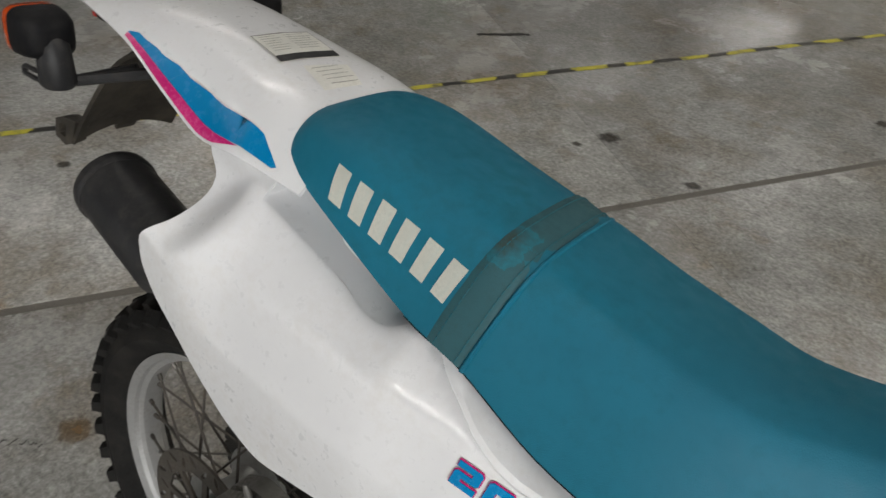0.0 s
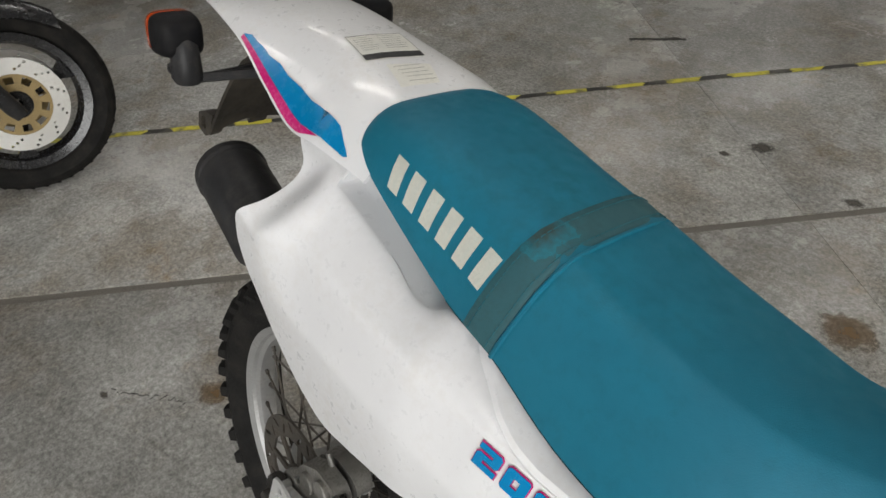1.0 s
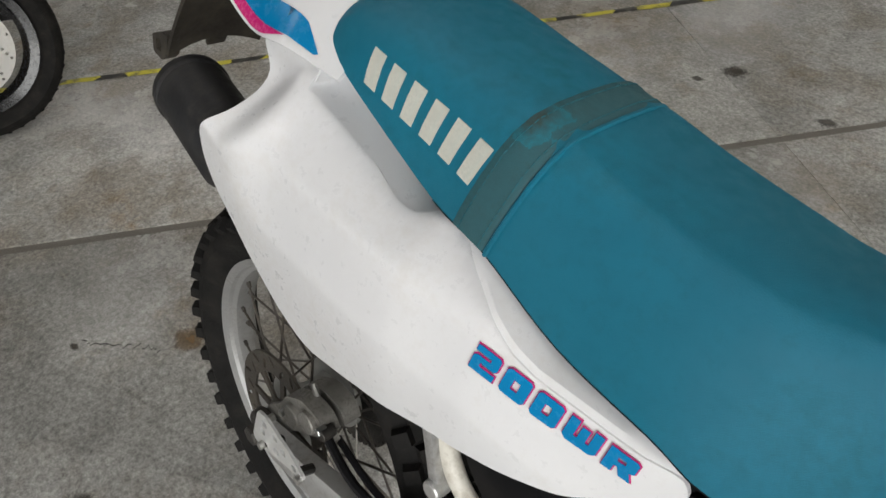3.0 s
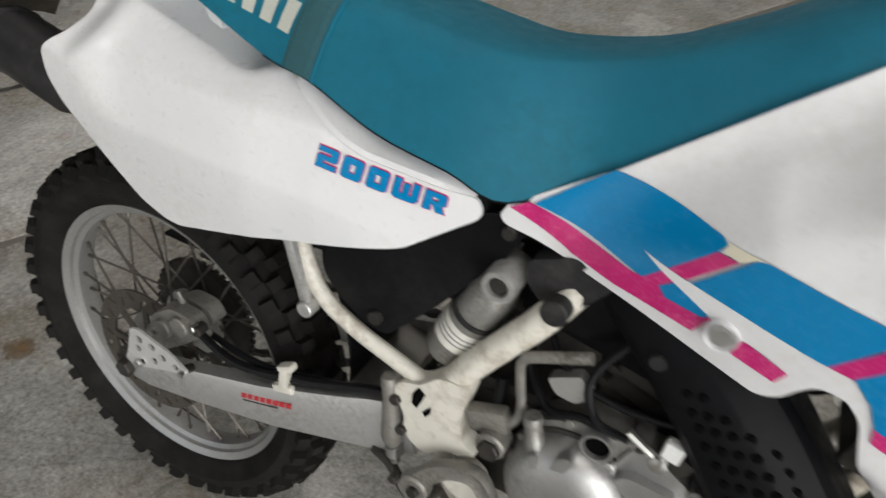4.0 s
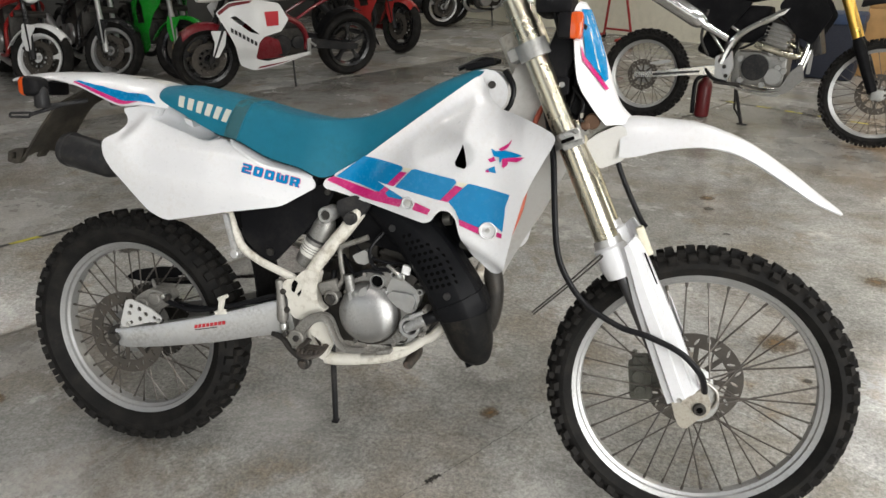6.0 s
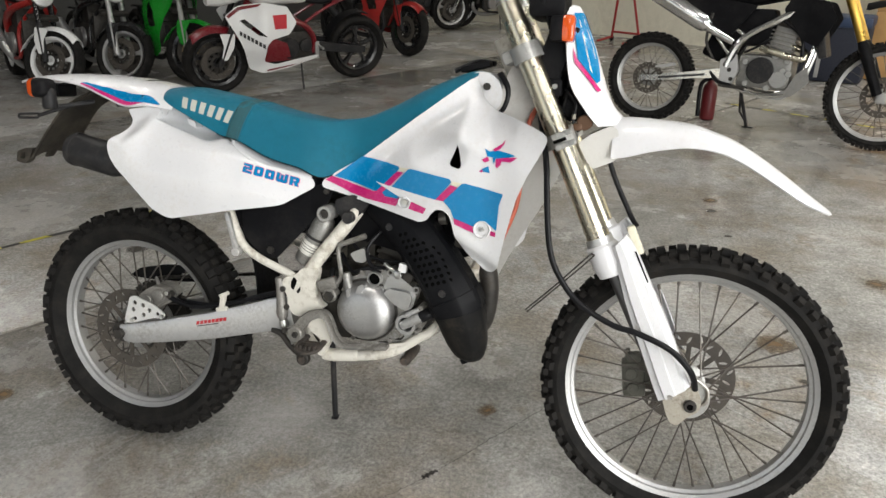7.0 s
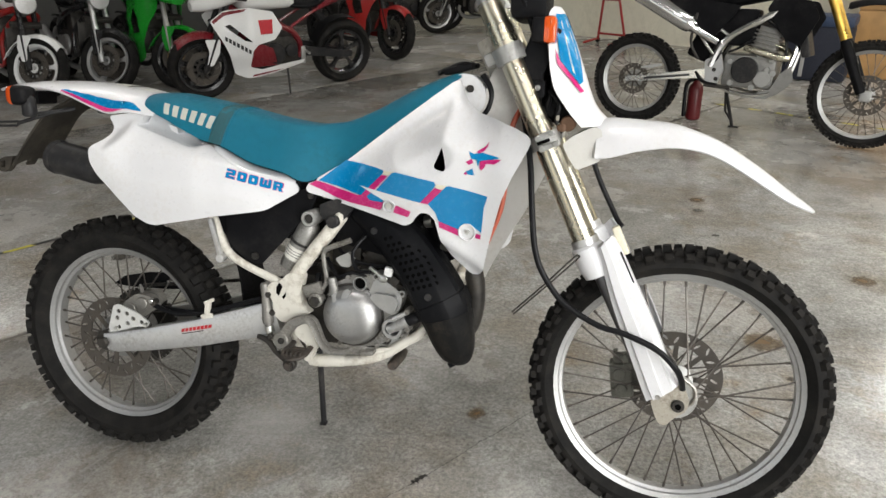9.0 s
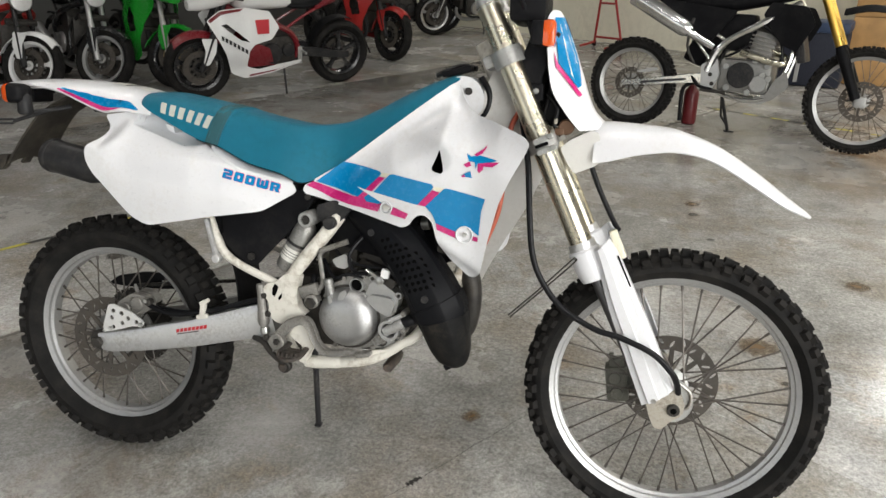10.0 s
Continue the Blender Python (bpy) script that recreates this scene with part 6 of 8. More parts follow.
# rear brake master cylinder behind the pivot plate
bm = bmesh.new()
tube(bm, [(0.474, -0.112, 0.535), (0.474, -0.112, 0.531), (0.476, -0.112, 0.505), (0.479, -0.112, 0.470), (0.481, -0.112, 0.442), (0.482, -0.112, 0.432)], [0.0085, 0.0105, 0.0100, 0.0125, 0.0150, 0.0130], 16)
tube(bm, [(0.482, -0.112, 0.432), (0.484, -0.113, 0.412), (0.490, -0.116, 0.398)], [0.0095, 0.0080, 0.0060], 12)
master = part("master_cylinder", bm, grimy_alloy, bike, "dull alloy rear brake master cylinder", 40)
bm = bmesh.new()
tube(bm, [(0.484, -0.113, 0.424), (0.487, -0.114, 0.410)], 0.0115, 12)
part("push_rod_nut", bm, zinc, master, "brass-coloured rod nut")
for x, z in ((0.486, 0.508), (0.496, 0.462)):
    bm = bmesh.new()
    disc(bm, (x, -0.116, z), 0.0078, 0.012, 6)
    part("cylinder_bolt", bm, dark_metal, master)
bm = bmesh.new()
box(bm, (0.345, -0.112, 0.640), (0.014, 0.012, 0.10), Matrix.Rotation(radians(-14), 4, "Y"), 0.004)
disc(bm, (0.358, -0.113, 0.590), 0.011, 0.02, 12)
part("passenger_peg", bm, alloy, bike, "folded silver passenger footpeg")
# side stand
bm = bmesh.new()
inv = bike.matrix_world.inverted()
foot, top = inv @ Vector((0.512, 0.156, 0.004)), Vector((0.52, 0.105, 0.335))
tube(bm, [top, foot + (top - foot) * 0.03], 0.0085, 10)
box(bm, tuple(foot + Vector((0, 0, 0.004))), (0.020, 0.020, 0.006), Matrix.Rotation(radians(-LEAN), 4, "X"), 0.002)
part("side_stand", bm, black_satin, bike, "thin black side stand")

# expansion chamber under its perforated guard
GUARD_PATH = [(0.665, -0.045, 0.752, 0.010), (0.712, -0.050, 0.726, 0.034), (0.780, -0.060, 0.689, 0.053), (0.830, -0.075, 0.650, 0.057), (0.886, -0.095, 0.588, 0.0585), (0.919, -0.102, 0.538, 0.0610), (0.936, -0.100, 0.500, 0.0585),
              (0.949, -0.094, 0.455, 0.0545), (0.958, -0.086, 0.415, 0.0475), (0.961, -0.078, 0.386, 0.0350), (0.961, -0.074, 0.371, 0.016)]
pipe = [tuple(float(v) for v in p) for p in curve(GUARD_PATH, 5)]


def guard_rings(path, grow=0.0):
    """Sections of the guard: a flat outer face, a crease and a slanted upper face."""
    rings = []
    for i, (x, y, z, r) in enumerate(path):
        q0, q1 = path[max(0, i - 1)], path[min(len(path) - 1, i + 1)]
        d = Vector((q1[0] - q0[0], 0, q1[2] - q0[2])).normalized()
        side = Vector((-d.z, 0, d.x))
        flat = 1 - sstep(0.52, 0.44, z)
        ring = []
        for a, o in ((-1.0, -0.5), (-1.0, 0.25), (-0.88, 0.62), (-0.66, 0.84), (-0.35, 0.95), (0.10, 0.99), (0.36, 0.97), (0.44, 0.93), (0.90, 0.52), (1.0, 0.30), (1.0, -0.5), (0.0, -0.9)):
            h = math.hypot(a, o)
            ra, ro = a / h, o / h
            a, o = ra + (a - ra) * flat, ro + (o - ro) * flat
            p = Vector((x, y, z)) + side * a * (r + grow) + Vector((0, -1, 0)) * o * (r + grow) * 0.95
            ring.append(tuple(p))
        rings.append(ring)
    return rings


bm = bmesh.new()
prism(bm, rounded([(0.630, 0.742), (0.720, 0.760), (0.790, 0.715), (0.752, 0.660), (0.725, 0.676), (0.690, 0.712)], 0.008), -0.045, -0.060)
part("guard_web", bm, black_plastic, bike)
# black block added to darken the see-through gap between tank and engine
bm = bmesh.new()
box(bm, (0.705, 0.0, 0.690), (0.20, 0.11, 0.13), Matrix.Rotation(radians(12), 4, "Y"), 0.02)
part("gap_filler_block", bm, black_plastic, bike)
bm = bmesh.new()
skin(bm, guard_rings(pipe))
bmesh.ops.recalc_face_normals(bm, faces=bm.faces[:])
chamber = part("exhaust_guard", bm, shield_plastic, bike, "black perforated exhaust heat guard over the chamber", 24)
bm = bmesh.new()
tube(bm, curve([(0.925, 0.03, 0.42), (0.970, -0.01, 0.44), (0.990, -0.03, 0.50), (0.990, -0.035, 0.57), (0.965, -0.03, 0.64)], 5), 0.023, 14)
part("exhaust_pipe", bm, dark_metal, bike, "dull exhaust header pipe", 60)
bm0 = bmesh.new()
bm0.from_mesh(chamber.data)
on_pipe = surface_of(bm0)
bm0.free()
# vent holes drawn as black discs on the guard, for the shade within
first_hole = ((0.790, 0.673), (0.799, 0.658), (0.809, 0.647), (0.819, 0.633), (0.833, 0.621), (0.844, 0.608), (0.853, 0.594), (0.861, 0.581), (0.868, 0.568))
for (hx, hz), count in zip(first_hole, (2, 3, 4, 5, 5, 5, 5, 5, 5)):
    for j in range(count):
        x, z = hx + 0.0136 * j, hz + 0.0050 * j
        bm = bmesh.new()
        disc(bm, (x, on_pipe(x, z) + 0.0006, z), 0.0050, 0.003, 12)
        part("vent_hole", bm, void_black, chamber)
# lip where the guard ends over the bulb, and the bulb's weld seam
bm = bmesh.new()
lip = [p for p in pipe if 0.500 < p[2] < 0.545]
skin(bm, guard_rings(lip, 0.0035))
bmesh.ops.recalc_face_normals(bm, faces=bm.faces[:])
part("guard_lip", bm, shield_plastic, chamber, "", 24)
bm = bmesh.new()
skin(bm, guard_rings([p for p in pipe if p[2] < 0.505], 0.0012))
bmesh.ops.recalc_face_normals(bm, faces=bm.faces[:])
part("exhaust_bulb", bm, dusty_steel, chamber, "dusty black lower end of the exhaust chamber", 40)
bm = bmesh.new()
tube(bm, [(0.925 + 0.5 * (0.49 - z), on_pipe(0.925 + 0.25 * (0.49 - z), z) + 0.0008, z) for z in np.linspace(0.485, 0.40, 8)], 0.0014, 6)
part("weld_seam", bm, shield_plastic, chamber)
bm = bmesh.new()
box(bm, (0.948, -0.080, 0.368), (0.016, 0.006, 0.014), Matrix.Rotation(radians(-30), 4, "Y"), 0.002)
part("guard_tab", bm, shield_plastic, chamber)
for x, z in ((0.757, 0.687), (0.906, 0.555)):
    screw(x, on_pipe(x, z) + 0.001, z, 0.0085, chamber, black_satin)
bm = bmesh.new()
tube(bm, [(0.71, -0.03, 0.74), (0.60, 0.0, 0.72), (0.40, -0.05, 0.76), (0.22, -0.085, 0.79)], 0.018, 10)
part("tail_pipe", bm, dark_metal, bike)
ax = Vector((-0.981, 0.125, 0.146)).normalized()
c = Vector((-0.102, -0.101, 0.815))
bm = bmesh.new()
tube(bm, [c, c - ax * 0.01, c - ax * 0.125, Vector((0.06, -0.100, 0.798)), Vector((0.12, -0.088, 0.790)), Vector((0.24, -0.075, 0.780))], [0.0425, 0.0425, 0.0425, 0.040, 0.036, 0.030], 32)
muffler = part("muffler", bm, black_satin, bike, "matt black exhaust silencer", 40)
bm = bmesh.new()
tube(bm, [c - ax * 0.004, c, c + ax * 0.003, c + ax * 0.012, c + ax * 0.018, c + ax * 0.021], [0.0430, 0.0446, 0.0446, 0.0435, 0.038, 0.026], 32)
part("muffler_cap", bm, black_satin, muffler)
bm = bmesh.new()
low = Vector((0, -0.008, -0.027))
tube(bm, [c + low + ax * 0.010, c + low + ax * 0.030, c + low + ax * 0.036], [0.012, 0.012, 0.0095], 16)
part("outlet", bm, dark_metal, muffler)

# fork, clamps, guards
RAKE_TOP, RAKE_LOW = Vector((1.002, 0.035, 1.195)), Vector((1.265, 0.008, 0.650))
axis = (RAKE_LOW - RAKE_TOP).normalized()
at = lambda z: RAKE_TOP + axis * ((RAKE_TOP.z - z) / -axis.z)
for s in (-1, 1):
    y = Vector((0, s * 0.098, 0))
    bm = bmesh.new()
    tube(bm, [at(1.20) + y, at(1.06) + y, at(0.93) + y, at(0.90) + y, at(0.70) + y], [0.0255, 0.0255, 0.0262, 0.0262, 0.0262], 28)
    leg = part("fork_tube", bm, champagne, bike, "champagne anodised upper fork tube", 30)
    bm = bmesh.new()
    tube(bm, [at(0.705) + y, at(0.690) + y, at(0.676) + y], [0.030, 0.031, 0.0285], 24)
    part("fork_seal", bm, alloy, leg)
    bm = bmesh.new()
    tube(bm, [at(1.225) + y, at(1.195) + y], [0.020, 0.026], 20)
    part("fork_cap", bm, alloy, leg)
    bm = bmesh.new()
    tube(bm, [at(0.68) + y, at(0.64) + y + Vector((0.004, 0, 0)), at(0.38) + y * 0.92 + Vector((0.012, 0, 0))], 0.0150, 16)
    part("fork_slider", bm, dark_chrome, leg)
    bm = bmesh.new()
    tube(bm, [at(0.692) + y, at(0.686) + y, at(0.650) + y, at(0.625) + y], [0.030, 0.036, 0.036, 0.030], 20)
    part("guard_collar", bm, white_plastic, leg)
    # bolted lower leg at the axle
    bm = bmesh.new()
    prism(bm, rounded([(1.405, 0.372), (1.440, 0.410), (1.474, 0.400), (1.494, 0.362), (1.490, 0.336), (1.470, 0.322), (1.448, 0.296), (1.432, 0.300), (1.420, 0.325)], 0.010), s * 0.075, s * 0.108)
    boot = part("axle_lug", bm, lug_alloy, leg, "dull cast axle lug", 30)
    bm = bmesh.new()
    disc(bm, (1.470, s * 0.110, 0.348), 0.014, 0.012, 18)
    part("axle_end", bm, dark_metal, boot)
    # black disc drawn for the shaded bore of the axle
    bm = bmesh.new()
    disc(bm, (1.470, s * 0.1165, 0.348), 0.007, 0.002, 12)
    part("axle_bore", bm, void_black, boot)
    # white guard: a collar round the tube's end, then a faceted blade down to the axle
    bm = bmesh.new()
    rings = []
    for t, xr, zr, xf, zf in curve([(0.0, 1.270, 0.690, 1.298, 0.722), (0.12, 1.281, 0.655, 1.317, 0.700), (0.35, 1.310, 0.566, 1.354, 0.630), (0.68, 1.352, 0.464, 1.408, 0.526), (0.90, 1.384, 0.388, 1.450, 0.434), (1.0, 1.400, 0.352, 1.468, 0.400)], 3):
        ring = []
        step = sstep(0.26, 0.30, t)
        for f, o in ((0.0, 0.10), (0.03, 0.62), (0.20, 0.80 - 0.10 * step), (0.23, 1.0 - 0.04 * step), (0.52, 1.0), (0.56, 0.93), (0.80, 0.88), (0.84, 0.70), (0.97, 0.55), (1.0, 0.05)):
            ring.append((xr + (xf - xr) * f, s * (0.096 + 0.036 * o), zr + (zf - zr) * f))
        rings.append(ring)
    skin(bm, rings, closed=False)
    shell(bm, 0.003)
    g = part("fork_guard", bm, white_plastic, leg, "white plastic fork guard, scratched", 25)
    # thin black bar drawn for the slot's shade
    for x0, z0, x1, z1 in ((1.320, 0.688, 1.352, 0.622),):
        bm = bmesh.new()
        tube(bm, [(x0, s * 0.1215, z0), (x1, s * 0.1185, z1)], 0.0016, 6)
        part("guard_slot", bm, void_black, g)
    if s < 0:
        screw(1.424, -0.128, 0.372, 0.006, g, steel)
for z, w, lab in ((1.092, 0.036, "upper"), (0.912, 0.030, "lower")):
    bm = bmesh.new()
    c = at(z)
    for s in (-1, 1):
        tube(bm, [c + Vector((0, s * 0.098, 0)) - axis * w / 2 * -1, c + Vector((0, s * 0.098, 0)) + axis * w / 2 * -1], 0.0345, 24)
    box(bm, tuple(c + Vector((-0.02, 0, 0))), (0.075, 0.20, w * 0.8), Matrix.Rotation(math.atan2(axis.x, -axis.z) * -1, 4, "Y"), 0.008)
    clamp = part("triple_clamp", bm, alloy_dull, bike, "grey alloy " + lab + " fork clamp", 40)
    if lab == "lower":
        # split ears with two pinch bolts, square to the tube
        tilt = Matrix.Rotation(radians(-24), 4, "Y")
        for k in (-1, 1):
            bm = bmesh.new()
            box(bm, (1.150 + 0.0050 * k, -0.133, 0.916 - 0.0105 * k), (0.046, 0.016, 0.012), tilt, 0.003)
            part("clamp_ear", bm, alloy_dull, clamp)
            for f in (-1, 1):
                bm = bmesh.new()
                disc(bm, (1.150 + 0.0050 * k + 0.014 * f, -0.142, 0.916 - 0.0105 * k + 0.0066 * f), 0.0062, 0.010, 8)
                part("clamp_bolt", bm, zinc, clamp)
        # black strip drawn for the shaded split of the clamp
        bm = bmesh.new()
        box(bm, (1.143, -0.139, 0.914), (0.028, 0.006, 0.007), tilt, 0.001)
        part("clamp_slot", bm, void_black, clamp)
bm = bmesh.new()
tube(bm, [at(1.13) + Vector((-0.045, 0, 0)), at(0.88) + Vector((-0.045, 0, 0))], 0.032, 16)
part("steering_head", bm, white_paint, bike)
# handlebar
bm = bmesh.new()
tube(bm, curve([(0.91, -0.37, 1.265), (0.98, -0.21, 1.262), (0.995, -0.09, 1.225), (0.998, 0.03, 1.215), (0.995, 0.15, 1.225), (0.98, 0.27, 1.262), (0.91, 0.43, 1.265)], 6), 0.011, 10)
bar = part("handlebar", bm, alloy_dull, bike, "grey tubular handlebar")
for s in (-1, 1):
    bm = bmesh.new()
    tube(bm, [(0.905, 0.03 + s * 0.405, 1.265), (0.948, 0.03 + s * 0.30, 1.2635)], 0.017, 12)
    part("grip", bm, hose_rubber, bar)
    bm = bmesh.new()
    box(bm, (0.996, 0.03 + s * 0.045, 1.19), (0.03, 0.03, 0.06), None, 0.006)
    part("bar_mount", bm, alloy_dull, bar)
    bm = bmesh.new()
    tube(bm, curve([(1.01, 0.03 + s * 0.22, 1.27), (1.02, 0.03 + s * 0.30, 1.268), (0.99, 0.03 + s * 0.41, 1.262)], 5), 0.006, 8)
    part("lever", bm, alloy, bar)
# black clutter behind the headlamp cowl: instruments, cables, horn
for name, at, size, turn, edge in (("instrument_housing", (1.115, -0.01, 1.10), (0.06, 0.13, 0.12), 20, 0.01), ("meter_case", (1.09, -0.02, 1.20), (0.08, 0.14, 0.07), 0, 0.015),
                                   ("relay", (1.118, -0.062, 1.022), (0.030, 0.03, 0.035), 0, 0.004), ("cowl_bracket", (1.135, 0.02, 1.00), (0.04, 0.08, 0.14), 20, 0.01)):
    bm = bmesh.new()
    box(bm, at, size, Matrix.Rotation(radians(turn), 4, "Y"), edge)
    part(name, bm, black_plastic, bike)
bm = bmesh.new()
disc(bm, (1.165, -0.03, 0.985), 0.035, 0.03, 20)
part("horn", bm, black_plastic, bike, "round black horn")
screw(1.118, -0.079, 1.024, 0.006, bike, zinc)
bm = bmesh.new()
for k, (y, x0) in enumerate(((-0.07, 1.04), (-0.05, 1.06), (-0.03, 1.08), (0.03, 1.07))):
    tube(bm, curve([(0.985, y * 2.2, 1.28), (x0 + 0.02, y * 1.6, 1.24), (x0 + 0.06, y, 1.14), (x0 + 0.085, y, 1.04), (x0 + 0.07, y * 0.8, 0.95)], 5), 0.0045, 8)
tube(bm, curve([(1.14, -0.06, 1.02), (1.165, -0.065, 0.99), (1.16, -0.06, 0.955), (1.175, -0.055, 0.93)], 5), 0.004, 8)
tube(bm, curve([(1.18, -0.05, 1.0), (1.195, -0.06, 0.975), (1.19, -0.055, 0.94)], 5), 0.004, 8)
part("control_cable", bm, hose_rubber, bike, "black control cables")
bm = bmesh.new()
disc(bm, (1.186, -0.045, 0.950), 0.017, 0.04, 18)
box(bm, (1.172, -0.052, 0.940), (0.02, 0.03, 0.016), None, 0.004)
part("horn", bm, brass, bike, "brown weathered horn")
bm = bmesh.new()
box(bm, (1.176, -0.056, 0.938), (0.014, 0.016, 0.012), None, 0.003)
box(bm, (1.163, -0.060, 0.962), (0.007, 0.012, 0.012), None, 0.002)
part("horn_terminal", bm, lug_alloy, bike)
# orange-lensed front indicators
for s in (-1, 1):
    bm = bmesh.new()
    box(bm, (1.120, s * 0.115, 1.140), (0.030, 0.05, 0.050), None, 0.008)
    tube(bm, [(1.11, s * 0.05, 1.14), (1.115, s * 0.10, 1.14)], 0.010, 8)
    ob = part("indicator", bm, black_plastic, bike, "black indicator with an amber lens on the headlamp cowl")
    bm = bmesh.new()
    box(bm, (1.142, s * 0.116, 1.140), (0.026, 0.054, 0.054), None, 0.009)
    part("indicator_lens", bm, amber, ob, "amber lens")

# headlamp cowl
COWL = [(0.955, 1.216, 1.278, 0.066), (0.985, 1.182, 1.246, 0.082), (1.02, 1.156, 1.228, 0.088), (1.06, 1.144, 1.213, 0.090), (1.12, 1.136, 1.190, 0.090), (1.16, 1.131, 1.172, 0.080), (1.185, 1.134, 1.160, 0.060), (1.196, 1.140, 1.152, 0.036)]
bm = bmesh.new()
rows = []
for z, xr, xf, w in curve(COWL, 4):
    rows.append([(xf - (xf - xr) * abs(t) ** 2.6, w * t, z - 0.012 * abs(t) * sstep(1.0, 0.95, z)) for t in np.linspace(-1, 1, 17)])
skin(bm, rows, closed=False)
shell(bm, 0.003)
cowl = part("headlamp_cowl", bm, white_plastic, bike, "white headlamp cowl with blue and pink graphics", 50)


def on_cowl(t, z):
    zs = [c[0] for c in COWL]
    xr, xf, w = (float(np.interp(z, zs, [c[i] for c in COWL])) for i in (1, 2, 3))
    return Vector((xf - (xf - xr) * abs(t) ** 2.6 + 0.003, w * t, z))


def cowl_sticker(outline, material, name):
    pts, tris = sheet(outline, (), 0.02)
    bm = bmesh.new()
    vs = [bm.verts.new(on_cowl(t, z) + Vector((0.0, math.copysign(0.0022, t), 0))) for t, z in pts]
    for f in tris:
        bm.faces.new([vs[i] for i in f])
    part(name, bm, material, cowl)


for s in (-1, 1):
    cowl_sticker([(s * 0.86, 1.178), (s * 0.88, 1.082), (s * 0.62, 1.034), (s * 0.50, 1.040), (s * 0.34, 1.090), (s * 0.30, 1.182)], blue, "blue_flash")
    cowl_sticker([(s * 0.93, 1.105), (s * 0.93, 1.075), (s * 0.66, 1.016), (s * 0.56, 1.020), (s * 0.64, 1.033), (s * 0.885, 1.082)], pink, "pink_flash")
    cowl_sticker([(s * 0.66, 1.050), (s * 0.70, 1.062), (s * 0.72, 1.178), (s * 0.70, 1.178)], pale, "white_flash")
    cowl_sticker([(s * 0.44, 1.085), (s * 0.48, 1.085), (s * 0.52, 1.180), (s * 0.50, 1.180)], pale, "white_flash")

# front fender
FRONT = [(1.248, 0.960, 0.076, 0.082), (1.28, 0.965, 0.081, 0.082), (1.34, 0.963, 0.081, 0.063), (1.41, 0.957, 0.079, 0.047), (1.465, 0.941, 0.076, 0.037), (1.505, 0.925, 0.073, 0.035), (1.545, 0.903, 0.070, 0.034), (1.602, 0.866, 0.064, 0.031), (1.65, 0.831, 0.056, 0.024), (1.70, 0.796, 0.040, 0.008), (1.708, 0.789, 0.026, 0.002)]
bm = bmesh.new()
skin(bm, arch(FRONT, 3.4, 21), closed=False)
shell(bm, 0.004)
part("front_fender", bm, white_plastic, bike, "high white plastic front fender", 60)
bm = bmesh.new()
prism(bm, rounded([(1.176, 0.905), (1.200, 0.925), (1.242, 0.946), (1.258, 0.940), (1.268, 0.888), (1.256, 0.870), (1.211, 0.850), (1.194, 0.872)], 0.007), -0.062, 0.075)
bmesh.ops.bevel(bm, geom=[e for e in bm.edges if e.calc_face_angle(0) > 1.0], offset=0.004, segments=2, affect="EDGES")
part("fender_mount", bm, grey_white, bike, "white block of the fender mount, greyed for shade", 40)

# front brake: caliper, hose, cable guide wire
bm = bmesh.new()
box(bm, (1.350, 0.050, 0.334), (0.054, 0.052, 0.088), Matrix.Rotation(radians(-8), 4, "Y"), 0.009)
disc(bm, (1.343, 0.022, 0.352), 0.0150, 0.010, 18)
disc(bm, (1.351, 0.022, 0.314), 0.0150, 0.010, 18)
box(bm, (1.344, 0.046, 0.387), (0.036, 0.030, 0.022), Matrix.Rotation(radians(-12), 4, "Y"), 0.005)
box(bm, (1.384, 0.044, 0.352), (0.030, 0.020, 0.060), Matrix.Rotation(radians(-8), 4, "Y"), 0.005)
tube(bm, [(1.330, 0.036, 0.398), (1.330, 0.036, 0.412)], 0.0055, 10)
tube(bm, [(1.356, 0.036, 0.394), (1.356, 0.036, 0.406)], 0.0055, 10)
part("front_caliper", bm, caliper_paint, bike, "grimy alloy front brake caliper", 40)
bm = bmesh.new()
tube(bm, curve([(1.085, -0.045, 0.97), (1.100, -0.075, 0.92), (1.116, -0.115, 0.86), (1.128, -0.138, 0.76), (1.140, -0.143, 0.68), (1.163, -0.144, 0.625), (1.21, -0.145, 0.568), (1.285, -0.146, 0.527), (1.34, -0.148, 0.515), (1.41, -0.150, 0.488), (1.452, -0.146, 0.450), (1.468, -0.132, 0.42), (1.476, -0.11, 0.39)], 6), 0.0068, 10)
part("speedometer_cable", bm, hose_rubber, bike, "thick black cable looping down the fork")
bm = bmesh.new()
tube(bm, curve([(1.235, -0.040, 0.94), (1.250, -0.050, 0.86), (1.30, -0.062, 0.76), (1.318, -0.075, 0.735)], 5), 0.0058, 8)
part("brake_hose", bm, hose_rubber, bike, "black front brake hose")
bm = bmesh.new()
tube(bm, curve([(1.094, -0.13, 0.532), (1.160, -0.128, 0.600), (1.222, -0.124, 0.668), (1.230, -0.121, 0.672), (1.229, -0.121, 0.664), (1.164, -0.128, 0.596), (1.098, -0.13, 0.528)], 4), 0.0019, 6)
part("cable_guide", bm, dark_metal, bike, "bent wire cable guide")
bm = bmesh.new()
lathe(bm, [(0.03, -0.070), (0.046, -0.070), (0.050, -0.062), (0.050, -0.052), (0.03, -0.050)], (1.467, 0, 0.346), 28)
part("speedometer_drive", bm, alloy_dull, bike)
bm = bmesh.new()
